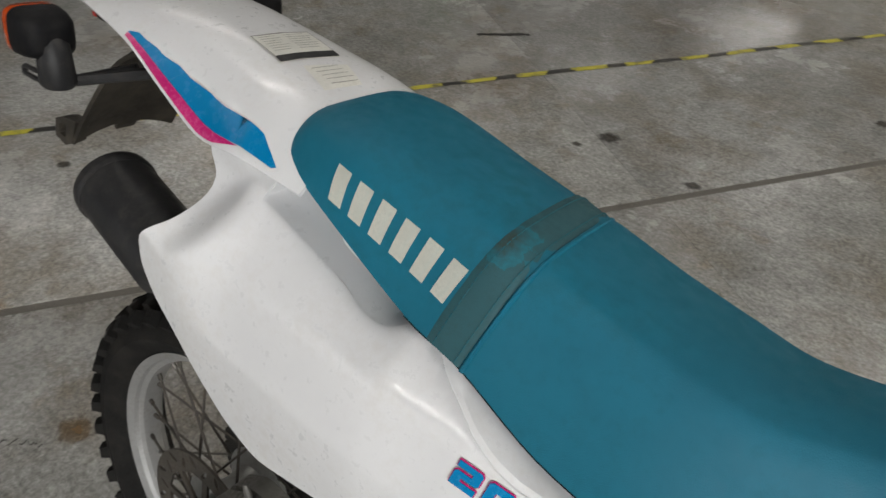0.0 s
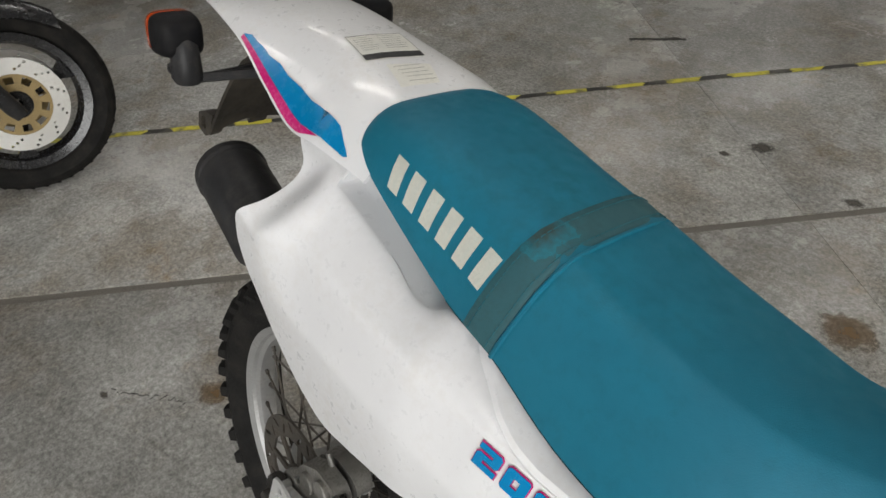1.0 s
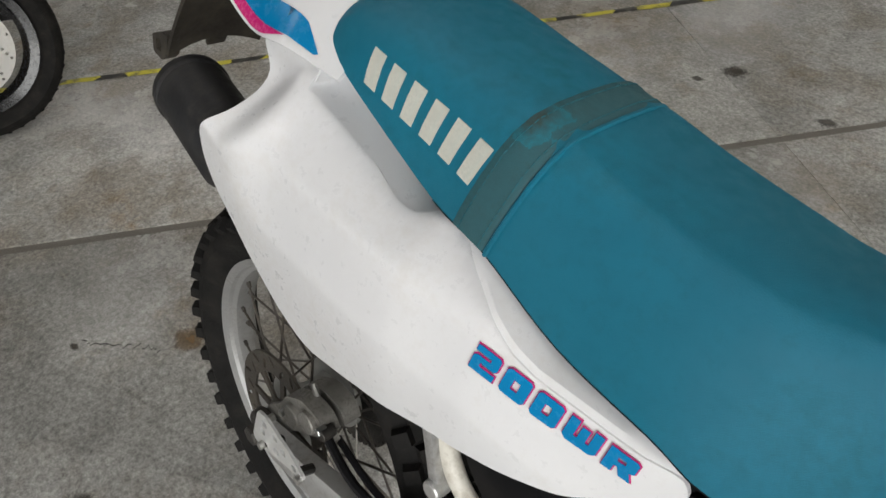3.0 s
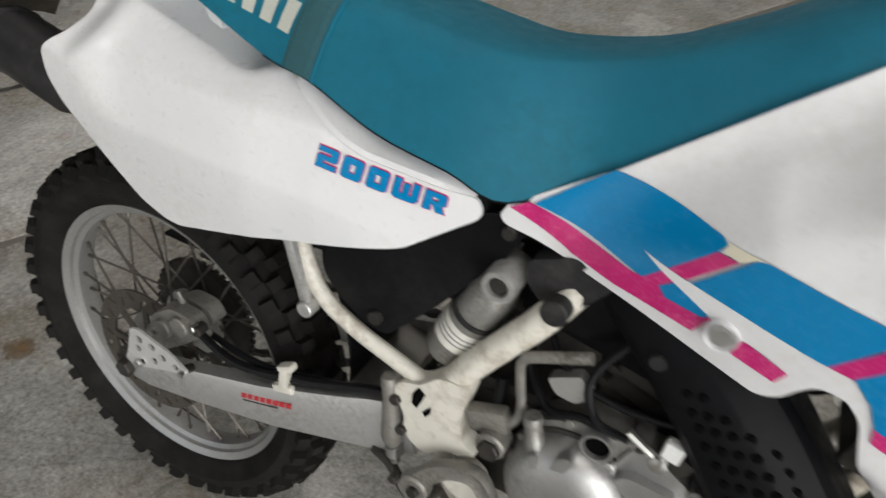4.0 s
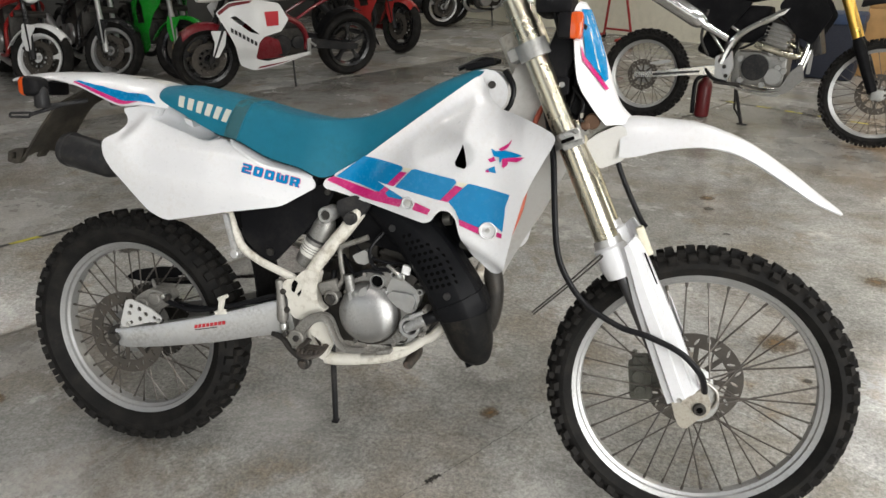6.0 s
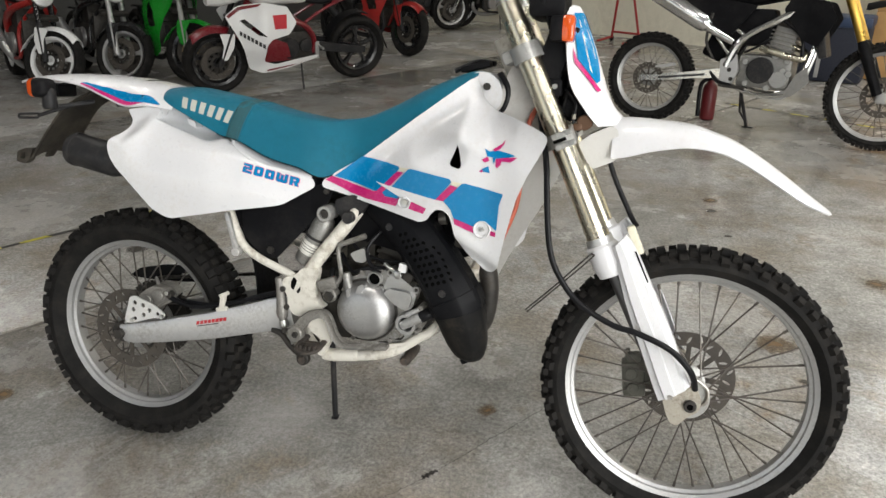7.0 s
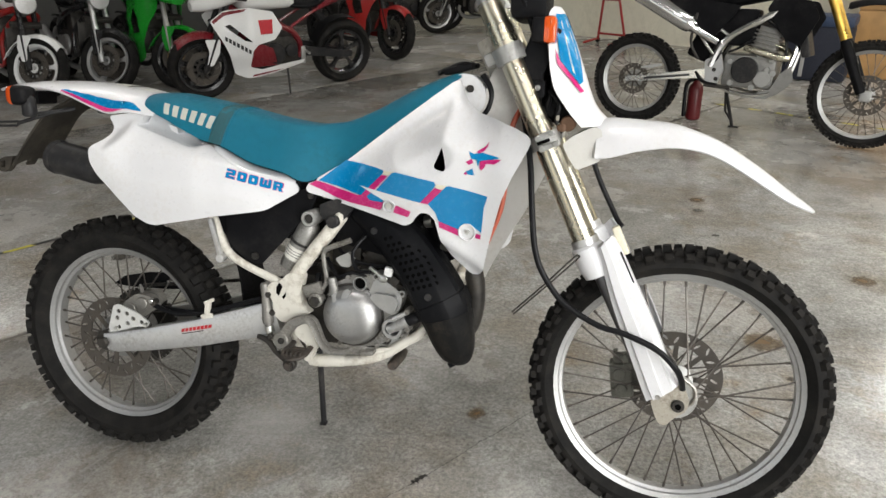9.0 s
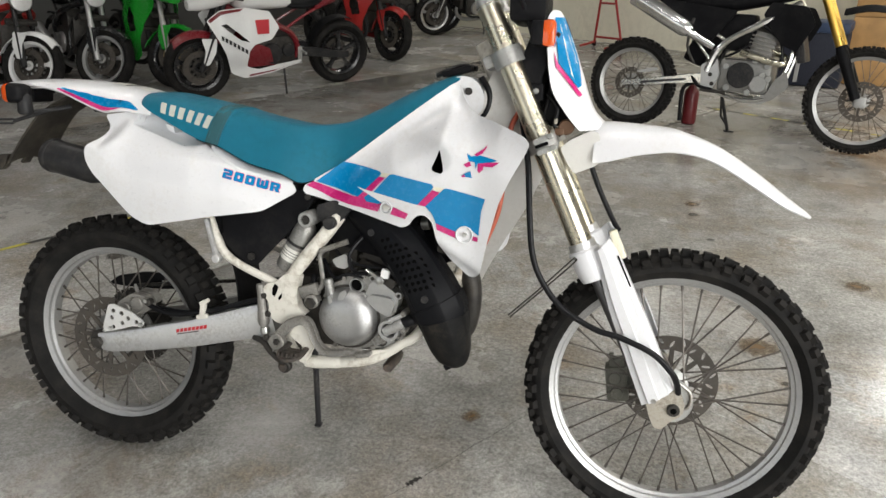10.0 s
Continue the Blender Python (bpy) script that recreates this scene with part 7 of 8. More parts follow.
tube(bm, curve([(1.478, -0.075, 0.40), (1.505, -0.075, 0.38), (1.508, -0.075, 0.35), (1.490, -0.075, 0.33)], 4), 0.004, 8)
part("drive_clip", bm, steel, bike)
bm = bmesh.new()
box(bm, (1.318, -0.095, 0.708), (0.018, 0.020, 0.066), Matrix.Rotation(radians(-25), 4, "Y"), 0.005)
part("hose_clamp", bm, pale, bike, "yellowed plastic hose clamp")


# ---- the other machines in the hall: x ahead, z up, origin under the middle ----
def cast_wheel(name, x, r, width, rim_r, spokes, material, parent, disc_r, label, disc_side=1, gold_ring=False, bright_disc=False):
    """A road wheel: smooth tyre, cast rim with broad spokes, drilled brake disc."""
    bm = bmesh.new()
    lathe(bm, [(rim_r + 0.006, -width * 0.36), (rim_r + 0.006, -width * 0.30), (rim_r - 0.016, -width * 0.22), (rim_r - 0.020, 0), (rim_r - 0.016, width * 0.22), (rim_r + 0.006, width * 0.30), (rim_r + 0.006, width * 0.36),
               (rim_r - 0.020, width * 0.30), (rim_r - 0.034, 0), (rim_r - 0.020, -width * 0.30)], n=48)
    lathe(bm, [(0.018, -0.05), (0.045, -0.05), (0.05, -0.03), (0.05, 0.03), (0.045, 0.05), (0.018, 0.05)], n=20)
    wheel = part(name, bm, material, parent, label)
    wheel.location = (x, 0, r)
    for k in range(spokes):
        a = 2 * math.pi * k / spokes + 0.3
        bm = bmesh.new()
        u, w = Vector((math.cos(a), 0, math.sin(a))), Vector((-math.sin(a), 0, math.cos(a)))
        rings = []
        for f, half, th in ((0.035, 0.022, 0.022), (rim_r * 0.5, 0.013, 0.018), (rim_r - 0.06, 0.016, 0.018), (rim_r - 0.020, 0.034, 0.020)):
            c = u * f
            rings.append([c - w * half + Vector((0, th, 0)), c + w * half + Vector((0, th, 0)), c + w * half * 1.1 - Vector((0, th, 0)), c - w * half * 1.1 - Vector((0, th, 0))])
        skin(bm, rings)
        part("wheel_spoke", bm, material, wheel)
    bm = bmesh.new()
    mid, rr = (r + rim_r) / 2, (r - rim_r) / 2
    lathe(bm, [(mid + rr * math.sin(t), width * 0.5 * math.cos(t) * (1.0 if math.sin(t) > -0.2 else 0.86)) for t in np.linspace(-1.2, math.pi + 1.2, 18)], n=64)
    for k in range(44):
        a = 2 * math.pi * k / 44
        for s in (-1, 1):
            q = Matrix.Rotation(a, 3, "Y") @ Vector((0, s * width * 0.24, r - 0.008))
            box(bm, tuple(q), (0.006, width * 0.30, 0.004), Matrix.Rotation(a, 4, "Y") @ Matrix.Rotation(s * 0.7, 4, "Z"))
    part("tyre", bm, rubber, wheel, "black road tyre")
    for s in ((-1, 1) if disc_side == 2 else (disc_side,)):
        holes = [[(disc_r * q * math.cos(a + o) + 0.005 * math.cos(e), disc_r * q * math.sin(a + o) + 0.005 * math.sin(e)) for e in np.linspace(0, 6.283, 6, endpoint=False)] for a in np.linspace(0, 6.283, 12, endpoint=False) for q, o in ((0.93, 0.0), (0.84, 0.09), (0.76, 0.2))]
        holes.append([(disc_r * 0.66 * math.cos(a), disc_r * 0.66 * math.sin(a)) for a in np.linspace(0, 6.283, 32, endpoint=False)])
        bm = bmesh.new()
        panel(bm, [(disc_r * math.cos(a), disc_r * math.sin(a)) for a in np.linspace(0, 6.283, 48, endpoint=False)], lambda px, pz: s * 0.062, 0.005, holes, 0.05, -1.0 if s < 0 else 1.0)
        part("brake_disc", bm, disc_steel if bright_disc else old_disc, wheel, "drilled steel brake disc")
        bm = bmesh.new()
        slots = [[(disc_r * q * math.cos(a + o), disc_r * q * math.sin(a + o)) for q, o in ((0.45, 0.06), (0.60, 0.08), (0.60, 0.40), (0.45, 0.42))] for a in np.linspace(0, 6.283, 10, endpoint=False)]
        panel(bm, [(disc_r * 0.68 * math.cos(a), disc_r * 0.68 * math.sin(a)) for a in np.linspace(0, 6.283, 40, endpoint=False)], lambda px, pz: s * 0.058, 0.006, slots + [[(disc_r * 0.30 * math.cos(a), disc_r * 0.30 * math.sin(a)) for a in np.linspace(0, 6.283, 20, endpoint=False)]], 0.05, -1.0 if s < 0 else 1.0)
        part("disc_carrier", bm, dull_gold if gold_ring else dark_metal, wheel)
    return wheel


def loft_x(stations, n=18, squash=2.6):
    """A rounded body along x: stations of (x, y, z, half width, half height)."""
    bm = bmesh.new()
    rings = []
    for x, y, z, w, h in curve(stations, 4):
        ring = []
        for k in range(n):
            a = 2 * math.pi * k / n
            ca, sa = math.cos(a), math.sin(a)
            ring.append((x, y + w * math.copysign(abs(ca) ** (2 / squash), ca), z + h * math.copysign(abs(sa) ** (2 / squash), sa)))
        rings.append(ring)
    skin(bm, rings)
    return bm


def road_bike(front, back, lean, label, body, second, wheel_paint, frame_paint, fairing=True, fork_paint=alloy_dull, steer=0.0, group="parked motorcycles", gold_ring=False, fender=None, name="sport_motorcycle", prints=False):
    """A road machine that stands with its wheels on the two given floor places."""
    f, r = Vector((*front, 0)), Vector((*back, 0))
    mid, d = (f + r) / 2, f - r
    wb = d.length
    root = thing(name, Matrix.Translation(mid) @ pose(0, 0, 0.004, 0, 0, math.degrees(math.atan2(d.y, d.x))) @ pose(0, 0, 0, lean, 0, 0), label, "motorcycle", group)
    fx, rx = wb / 2, -wb / 2
    turned = []
    front_roll = cast_wheel("front_wheel", fx, 0.300, 0.115, 0.215, 3 if not fairing else 5, wheel_paint, root, 0.150, "cast front wheel", 2, gold_ring, "drilled" in label)
    cast_wheel("rear_wheel", rx, 0.310, 0.160, 0.215, 3 if not fairing else 5, wheel_paint, root, 0.110, "cast rear wheel", -1)
    top, low = Vector((fx - 0.26, 0, 0.88)), Vector((fx - 0.015, 0, 0.30))
    for s in (-1, 1):
        y = Vector((0, s * 0.10, 0))
        bm = bmesh.new()
        tube(bm, [top + y, top.lerp(low, 0.50) + y], 0.024, 14)
        leg = part("fork_tube", bm, fork_paint, root)
        turned.append(leg)
        bm = bmesh.new()
        tube(bm, [top.lerp(low, 0.48) + y, top.lerp(low, 0.55) + y, low + y, low + y + Vector((0.012, 0, -0.025))], [0.027, 0.029, 0.027, 0.022], 14)
        part("fork_slider", bm, black_satin if fork_paint in (gloss_black, black_satin) else fork_paint, leg)
        bm = bmesh.new()
        box(bm, tuple(low + Vector((-0.075, s * 0.082, 0.085))), (0.05, 0.05, 0.11), Matrix.Rotation(radians(25), 4, "Y"), 0.01)
        part("front_caliper", bm, dark_metal, leg)
    bm = bmesh.new()
    box(bm, tuple(top.lerp(low, 0.36)), (0.07, 0.26, 0.04), Matrix.Rotation(radians(22), 4, "Y"), 0.01)
    part("fork_clamp", bm, dark_metal, root)
    bm = bmesh.new()
    box(bm, tuple(top), (0.07, 0.26, 0.03), Matrix.Rotation(radians(22), 4, "Y"), 0.01)
    part("fork_clamp", bm, dark_metal, root)
    bm = bmesh.new()
    skin(bm, [[(fx + (0.318 + 0.006 * math.cos(3 * a)) * math.cos(a), 0.072 * t, 0.30 + 0.318 * math.sin(a) - 0.050 * abs(t) ** 3) for t in np.linspace(-1, 1, 9)] for a in np.linspace(radians(48), radians(168), 12)], closed=False)
    shell(bm, 0.005)
    guard_part = part("front_fender", bm, wine_paint if prints else fender or body, root, "moulded front fender", 60)
    for s in (-1, 1):
        bm = bmesh.new()
        prism(bm, rounded([(fx - 0.16, 0.56), (fx - 0.02, 0.57), (fx - 0.05, 0.46), (fx - 0.02, 0.34), (fx - 0.07, 0.33), (fx - 0.14, 0.44)], 0.02), s * 0.120, s * 0.126)
        part("fender_stay", bm, fender or body, guard_part)
    # bars and fork turned about the steering head
    if steer:
        head, line = Vector((fx - 0.30, 0, 0.88)), (top - low).normalized()
        swing = Matrix.Translation(head) @ Matrix.Rotation(radians(steer), 4, line) @ Matrix.Translation(-head)
        for ob in (*turned, front_roll, guard_part):
            ob.matrix_basis = swing @ ob.matrix_basis
    # engine and frame
    bm = bmesh.new()
    box(bm, (0.02, 0, 0.42), (0.40, 0.32, 0.26), None, 0.04)
    box(bm, (0.10, 0, 0.60), (0.22, 0.30, 0.20), Matrix.Rotation(radians(-20), 4, "Y"), 0.02)
    eng = part("engine", bm, dark_metal, root, "dark engine block")
    for s in (-1, 1):
        bm = bmesh.new()
        lathe(bm, [(0.10, 0.0), (0.10, s * 0.02), (0.085, s * 0.035), (0.02, s * 0.04), (0.001, s * 0.04)], (0.06, s * 0.16, 0.40), 28, "y", True)
        disc(bm, (-0.10, s * 0.17, 0.42), 0.06, 0.04, 22)
        part("engine_cover", bm, cast if not fairing else black_satin, eng)
        bm = bmesh.new()
        tube(bm, curve([(fx - 0.28, s * 0.06, 0.80), (0.20, s * 0.17, 0.72), (-0.10, s * 0.17, 0.60), (-0.20, s * 0.13, 0.44), (-0.18, s * 0.12, 0.34)], 4), 0.028, 8, 1.3)
        tube(bm, curve([(-0.12, s * 0.13, 0.62), (-0.35, s * 0.11, 0.74), (-0.62, s * 0.07, 0.82)], 4), 0.014, 8)
        if not fairing:
            tube(bm, curve([(fx - 0.26, s * 0.05, 0.74), (0.24, s * 0.14, 0.55), (0.20, s * 0.14, 0.30), (-0.10, s * 0.13, 0.24)], 4), 0.018, 8)
        part("frame_spar", bm, frame_paint, root)
        bm = bmesh.new()
        rings = []
        for x, z, h in ((-0.16, 0.40, 0.045), (-0.34, 0.37, 0.042), (rx + 0.10, 0.325, 0.034), (rx - 0.05, 0.31, 0.028)):
            rings.append([(x, s * 0.115 + dy, z + dz) for dy, dz in ((-0.016, -h), (0.016, -h), (0.016, h), (-0.016, h))])
        skin(bm, rings)
        part("swingarm", bm, black_satin if fairing else alloy_dull, root)
    bm = bmesh.new()
    tube(bm, curve([(0.22, -0.06, 0.50), (0.30, -0.06, 0.32), (0.16, -0.08, 0.19), (-0.20, -0.10, 0.20), (-0.40, -0.15, 0.32), (-0.70, -0.19, 0.50)], 5), [0.025, 0.025, 0.027, 0.03, 0.05, 0.052], 16)
    part("exhaust", bm, black_satin if fairing else alloy, root, "exhaust with silencer")
    bm = bmesh.new()
    tube(bm, [(-0.06, 0.14, 0.30), (-0.02, 0.30, 0.012)], 0.010, 8)
    box(bm, (-0.02, 0.31, 0.008), (0.06, 0.04, 0.012), None, 0.003)
    part("side_stand", bm, black_satin, root)
    bm = bmesh.new()
    box(bm, (-0.22, 0.16, 0.36), (0.04, 0.02, 0.16), None, 0.005)
    tube(bm, [(-0.24, 0.15, 0.40), (-0.24, 0.26, 0.40)], 0.012, 8)
    part("footpeg", bm, alloy_dull, root)
    bm = bmesh.new()
    tube(bm, [(-0.24, -0.15, 0.40), (-0.24, -0.26, 0.40)], 0.012, 8)
    part("footpeg", bm, alloy_dull, root)
    part("fuel_tank", loft_x([(0.34, 0, 0.84, 0.05, 0.04), (0.28, 0, 0.88, 0.14, 0.11), (0.08, 0, 0.90, 0.16, 0.13), (-0.10, 0, 0.86, 0.12, 0.09), (-0.18, 0, 0.82, 0.08, 0.04)]), body, root, "painted fuel tank")
    part("seat", loft_x([(-0.14, 0, 0.80, 0.09, 0.03), (-0.30, 0, 0.79, 0.13, 0.035), (-0.46, 0, 0.83, 0.12, 0.04), (-0.56, 0, 0.88, 0.09, 0.03)]), black_plastic, root)
    part("tail_fairing", loft_x([(-0.40, 0, 0.78, 0.12, 0.05), (-0.60, 0, 0.86, 0.12, 0.06), (-0.80, 0, 0.93, 0.08, 0.045), (-0.92, 0, 0.96, 0.03, 0.02)]), second, root)
    bm = bmesh.new()
    tube(bm, curve([(fx - 0.34, -0.34, 0.93), (fx - 0.27, -0.15, 0.92), (fx - 0.25, 0, 0.92), (fx - 0.27, 0.15, 0.92), (fx - 0.34, 0.34, 0.93)], 4), 0.012, 8)
    part("handlebar", bm, black_satin, root)
    bm = bmesh.new()
    skin(bm, [[(rx + 0.330 * math.cos(a), 0.07 * t, 0.31 + 0.345 * math.sin(a)) for t in np.linspace(-1, 1, 5)] for a in np.linspace(radians(20), radians(110), 8)], closed=False)
    shell(bm, 0.005)
    part("rear_hugger", bm, black_plastic, root, angle=60)
    if fairing:
        for s in (-1, 1):
            flank = lambda x, z: s * (0.19 + 0.05 * sstep(0.25, 0.45, z) - 0.03 * sstep(0.55, 0.80, z) - 0.09 * sstep(0.25, 0.52, x))
            bm = bmesh.new()
            shape = [(0.62, 0.72), (0.50, 0.80), (0.30, 0.835), (0.08, 0.79), (0.00, 0.65), (0.08, 0.55), (0.24, 0.515), (0.29, 0.46), (0.31, 0.31), (0.20, 0.275), (0.02, 0.305), (-0.22, 0.335), (-0.20, 0.30), (0.06, 0.235), (0.33, 0.20), (0.43, 0.235), (0.475, 0.42), (0.52, 0.53), (0.58, 0.64)]
            vent = [(0.50, 0.675), (0.45, 0.69), (0.28, 0.540), (0.35, 0.555)]
            panel(bm, rounded(shape, 0.02, 3), flank, 0.005, [rounded(vent, 0.006)], 0.035, s) if prints else panel(bm, rounded([(0.50, 0.92), (0.55, 0.76), (0.44, 0.60), (0.38, 0.44), (0.33, 0.26), (0.26, 0.20), (0.16, 0.23), (0.02, 0.24), (-0.26, 0.22), (-0.10, 0.30), (0.06, 0.36), (0.12, 0.50), (0.02, 0.66), (0.0, 0.80), (0.24, 0.88)], 0.025, 3), flank, 0.005, [rounded([(0.34, 0.50), (0.30, 0.64), (0.20, 0.72), (0.14, 0.70), (0.16, 0.58), (0.22, 0.48)], 0.015)], 0.035, s)
            side = part("side_fairing", bm, body, root, "painted side fairing", 50)
            bm = bmesh.new()
            sticker(bm, rounded([(0.30, 0.215), (0.06, 0.245), (-0.16, 0.300), (0.0, 0.262), (0.28, 0.235)] if prints else [(0.26, 0.21), (0.16, 0.236), (0.02, 0.246), (-0.22, 0.225), (-0.10, 0.285), (0.05, 0.29), (0.20, 0.27)], 0.01), flank, 0.002, 0.04, s)
            part("belly_band", bm, second, side)
            if prints:
                bm = bmesh.new()
                panel(bm, rounded([(0.33, 0.30), (0.31, 0.46), (0.24, 0.53), (0.10, 0.47), (0.05, 0.30)], 0.012), lambda x, z: flank(x, z) - s * 0.012, 0.005, (), 0.05, s)
                part("lower_fairing", bm, second, side, "dark red lower fairing")
            if prints and s > 0:
                for k in range(7):
                    x0, z0 = 0.505 - 0.030 * k, 0.592 - 0.018 * k
                    bm = bmesh.new()
                    sticker(bm, [(x0, z0), (x0 - 0.021, z0 - 0.012), (x0 - 0.019, z0 - 0.050), (x0 + 0.002, z0 - 0.038)], flank, 0.003, 0.05, s)
                    part("printed_block", bm, ink, side)
                bm = bmesh.new()
                sticker(bm, [(0.09, 0.725), (0.10, 0.605), (0.21, 0.605), (0.22, 0.725)], flank, 0.003, 0.05, s)
                part("red_emblem", bm, red_print, side, "plain red square emblem")
                bm = bmesh.new()
                sticker(bm, [(0.605, 0.722), (0.50, 0.792), (0.31, 0.826), (0.34, 0.800), (0.49, 0.762), (0.59, 0.700)], flank, 0.002, 0.05, s)
                part("dark_band", bm, wine_paint, side)
        part("nose_fairing", loft_x([(0.36, 0, 0.96, 0.20, 0.10), (0.50, 0, 0.94, 0.20, 0.12), (0.64, 0, 0.88, 0.15, 0.09), (0.74, 0, 0.83, 0.06, 0.04)]), body, root, "pointed nose fairing")
    else:
        bm = bmesh.new()
        lathe(bm, [(0.03, -0.14), (0.075, -0.10), (0.09, -0.02), (0.092, 0.02), (0.085, 0.03), (0.001, 0.035)], (fx - 0.12, 0, 0.86), 26, "x", True)
        part("headlamp", bm, alloy, root, "round chrome headlamp")
        bm = bmesh.new()
        box(bm, (0.30, 0, 0.52), (0.05, 0.26, 0.26), None, 0.008)
        part("radiator", bm, dark_metal, root)
    return root


def along(front, heading, wb):
    n = math.hypot(*heading)
    return (front[0] - heading[0] / n * wb, front[1] - heading[1] / n * wb)


road_bike((-2.44, 4.33), (-1.50, 5.36), -9, "white faired sports motorcycle with dark red trim on its side stand", gloss_white, wine_paint, gloss_black, wine_paint, True, black_satin, fender=gloss_white, prints=True)
road_bike((-2.98, 4.72), along((-2.98, 4.72), (0.83, -0.556), 1.38), -8, "bright green faired sports motorcycle in a parked row", green_paint, green_paint, gloss_black, gloss_black, True, alloy_dull, 36.0, gold_ring=True, fender=green_paint)
road_bike((-3.55, 4.42), along((-3.55, 4.42), (0.83, -0.556), 1.38), -8, "dark naked motorcycle with dull silver cast wheels", gloss_black, gloss_black, alloy, gloss_black, False, alloy, 38.0, fender=gloss_black, name="naked_motorcycle")
# white paint on its wheels stands in for bright reflections on chrome rims
road_bike((-3.95, 3.95), along((-3.95, 3.95), (0.83, -0.556), 1.38), -8, "red-framed naked motorcycle with white fender and bright-rimmed wheels", gloss_white, red_paint, gloss_white, red_paint, False, gloss_black, 40.0, fender=gloss_white, name="naked_motorcycle")
road_bike((-1.36, 6.70), along((-1.36, 6.70), (0.86, -0.50), 1.40), -8, "red faired sports motorcycle with black wheels", red_paint, gloss_black, gloss_black, gloss_black, True, black_satin, fender=red_paint)
road_bike((-1.50, 9.2), along((-1.50, 9.2), (-0.8, -0.6), 1.38), -8, "dark motorcycle with silver wheels by the wall", gloss_black, alloy_dull, alloy, gloss_black, False, alloy_dull, name="naked_motorcycle")
road_bike((-2.55, 8.7), along((-2.55, 8.7), (-0.8, -0.6), 1.38), -8, "dark motorcycle by the wall", gloss_black, gloss_black, gloss_black, gloss_black, True, alloy_dull)
road_bike((-1.83, -0.02), (-1.90, -1.42), -7, "black motorcycle with a drilled front disc and three-spoke wheels", gloss_black, gloss_black, gloss_black, gloss_black, False, black_satin, gold_ring=True, fender=gloss_black, name="naked_motorcycle")


# white and black enduro machine on a paddock stand
def second_enduro(front, back, height):
    f, r = Vector((*front, 0)), Vector((*back, 0))
    mid, d = (f + r) / 2, f - r
    wb = d.length
    root = thing("enduro_motorcycle", Matrix.Translation(mid) @ pose(0, 0, height, 0, 0, math.degrees(math.atan2(d.y, d.x))) @ pose(0, 0, 0, -6, 0, 0), "silver-framed enduro motorcycle with gold fork tubes on its side stand", "motorcycle", "parked motorcycles")
    fx, rx = wb / 2, -wb / 2
    rows = [(0.0, 0.022, 0.03, 0.012, 0.0), (-0.6, 0.022, 0.02, 0.012, 0.5), (0.6, 0.022, 0.02, 0.012, 0.5), (-1.0, 0.022, 0.018, 0.010, 0.0), (1.0, 0.022, 0.018, 0.010, 0.0)]
    wire_wheel("front_wheel", fx, 0.0, 0.345, 0.345, 0.272, 0.085, 32, 0.05, 0.045, 0.125, -0.06, root, rows, 40, 11, "front wire wheel")
    wire_wheel("rear_wheel", rx, 0.0, 0.330, 0.330, 0.240, 0.11, 32, 0.06, 0.05, 0.11, -0.065, root, rows, 36, 12, "rear wire wheel")
    top, low = Vector((fx - 0.36, 0, 1.06)), Vector((fx - 0.03, 0, 0.36))
    for s in (-1, 1):
        y = Vector((0, s * 0.105, 0))
        bm = bmesh.new()
        tube(bm, [top + y, top.lerp(low, 0.55) + y], 0.027, 18)
        leg = part("fork_tube", bm, gold, root, "gold anodised fork tube")
        bm = bmesh.new()
        tube(bm, [top.lerp(low, 0.55) + y, top.lerp(low, 0.60) + y, low + y], [0.026, 0.035, 0.030], 12, 1.2)
        part("fork_guard", bm, black_plastic, leg, "dark grey fork guard")
        bm = bmesh.new()
        box(bm, (fx, s * 0.10, 0.345), (0.07, 0.04, 0.07), None, 0.012)
        part("axle_lug", bm, alloy_dull, leg)
        bm = bmesh.new()
        tube(bm, curve([(0.30, s * 0.05, 0.92), (0.12, s * 0.13, 0.80), (-0.12, s * 0.14, 0.64), (-0.20, s * 0.13, 0.46)], 5), 0.024, 8, 1.4)
        tube(bm, curve([(0.34, s * 0.05, 0.86), (0.30, s * 0.09, 0.55), (0.22, s * 0.11, 0.33), (0.02, s * 0.12, 0.29), (-0.16, s * 0.12, 0.34)], 5), 0.014, 8)
        tube(bm, curve([(-0.10, s * 0.12, 0.66), (-0.35, s * 0.10, 0.80), (-0.62, s * 0.07, 0.92)], 4), 0.013, 8)
        tube(bm, curve([(-0.18, s * 0.12, 0.52), (-0.36, s * 0.10, 0.72), (-0.44, s * 0.09, 0.82)], 4), 0.012, 8)
        part("frame_spar", bm, polished, root, "bare alloy frame")
        bm = bmesh.new()
        skin(bm, [[(x, s * 0.115 + dy, z + dz) for dy, dz in ((-0.016, -h), (0.016, -h), (0.016, h), (-0.016, h))] for x, z, h in ((-0.14, 0.42, 0.034), (-0.36, 0.392, 0.026), (rx + 0.10, 0.345, 0.020), (rx - 0.04, 0.33, 0.018))])
        arm2 = part("swingarm", bm, polished, root, "bright alloy swingarm")
        bm = bmesh.new()
        sticker(bm, [(rx + 0.10, 0.336), (rx + 0.42, 0.386), (rx + 0.42, 0.400), (rx + 0.10, 0.352)], lambda px, pz: s * 0.132, 0.001, 0.08, s)
        part("black_print", bm, ink, arm2)
        bm = bmesh.new()
        panel(bm, rounded([(0.36, 0.90), (0.42, 0.80), (0.34, 0.62), (0.24, 0.66), (0.10, 0.84), (0.14, 0.92)], 0.02), lambda px, pz: s * (0.15 + 0.03 * sstep(0.2, 0.4, px)), 0.005, (), 0.05, s)
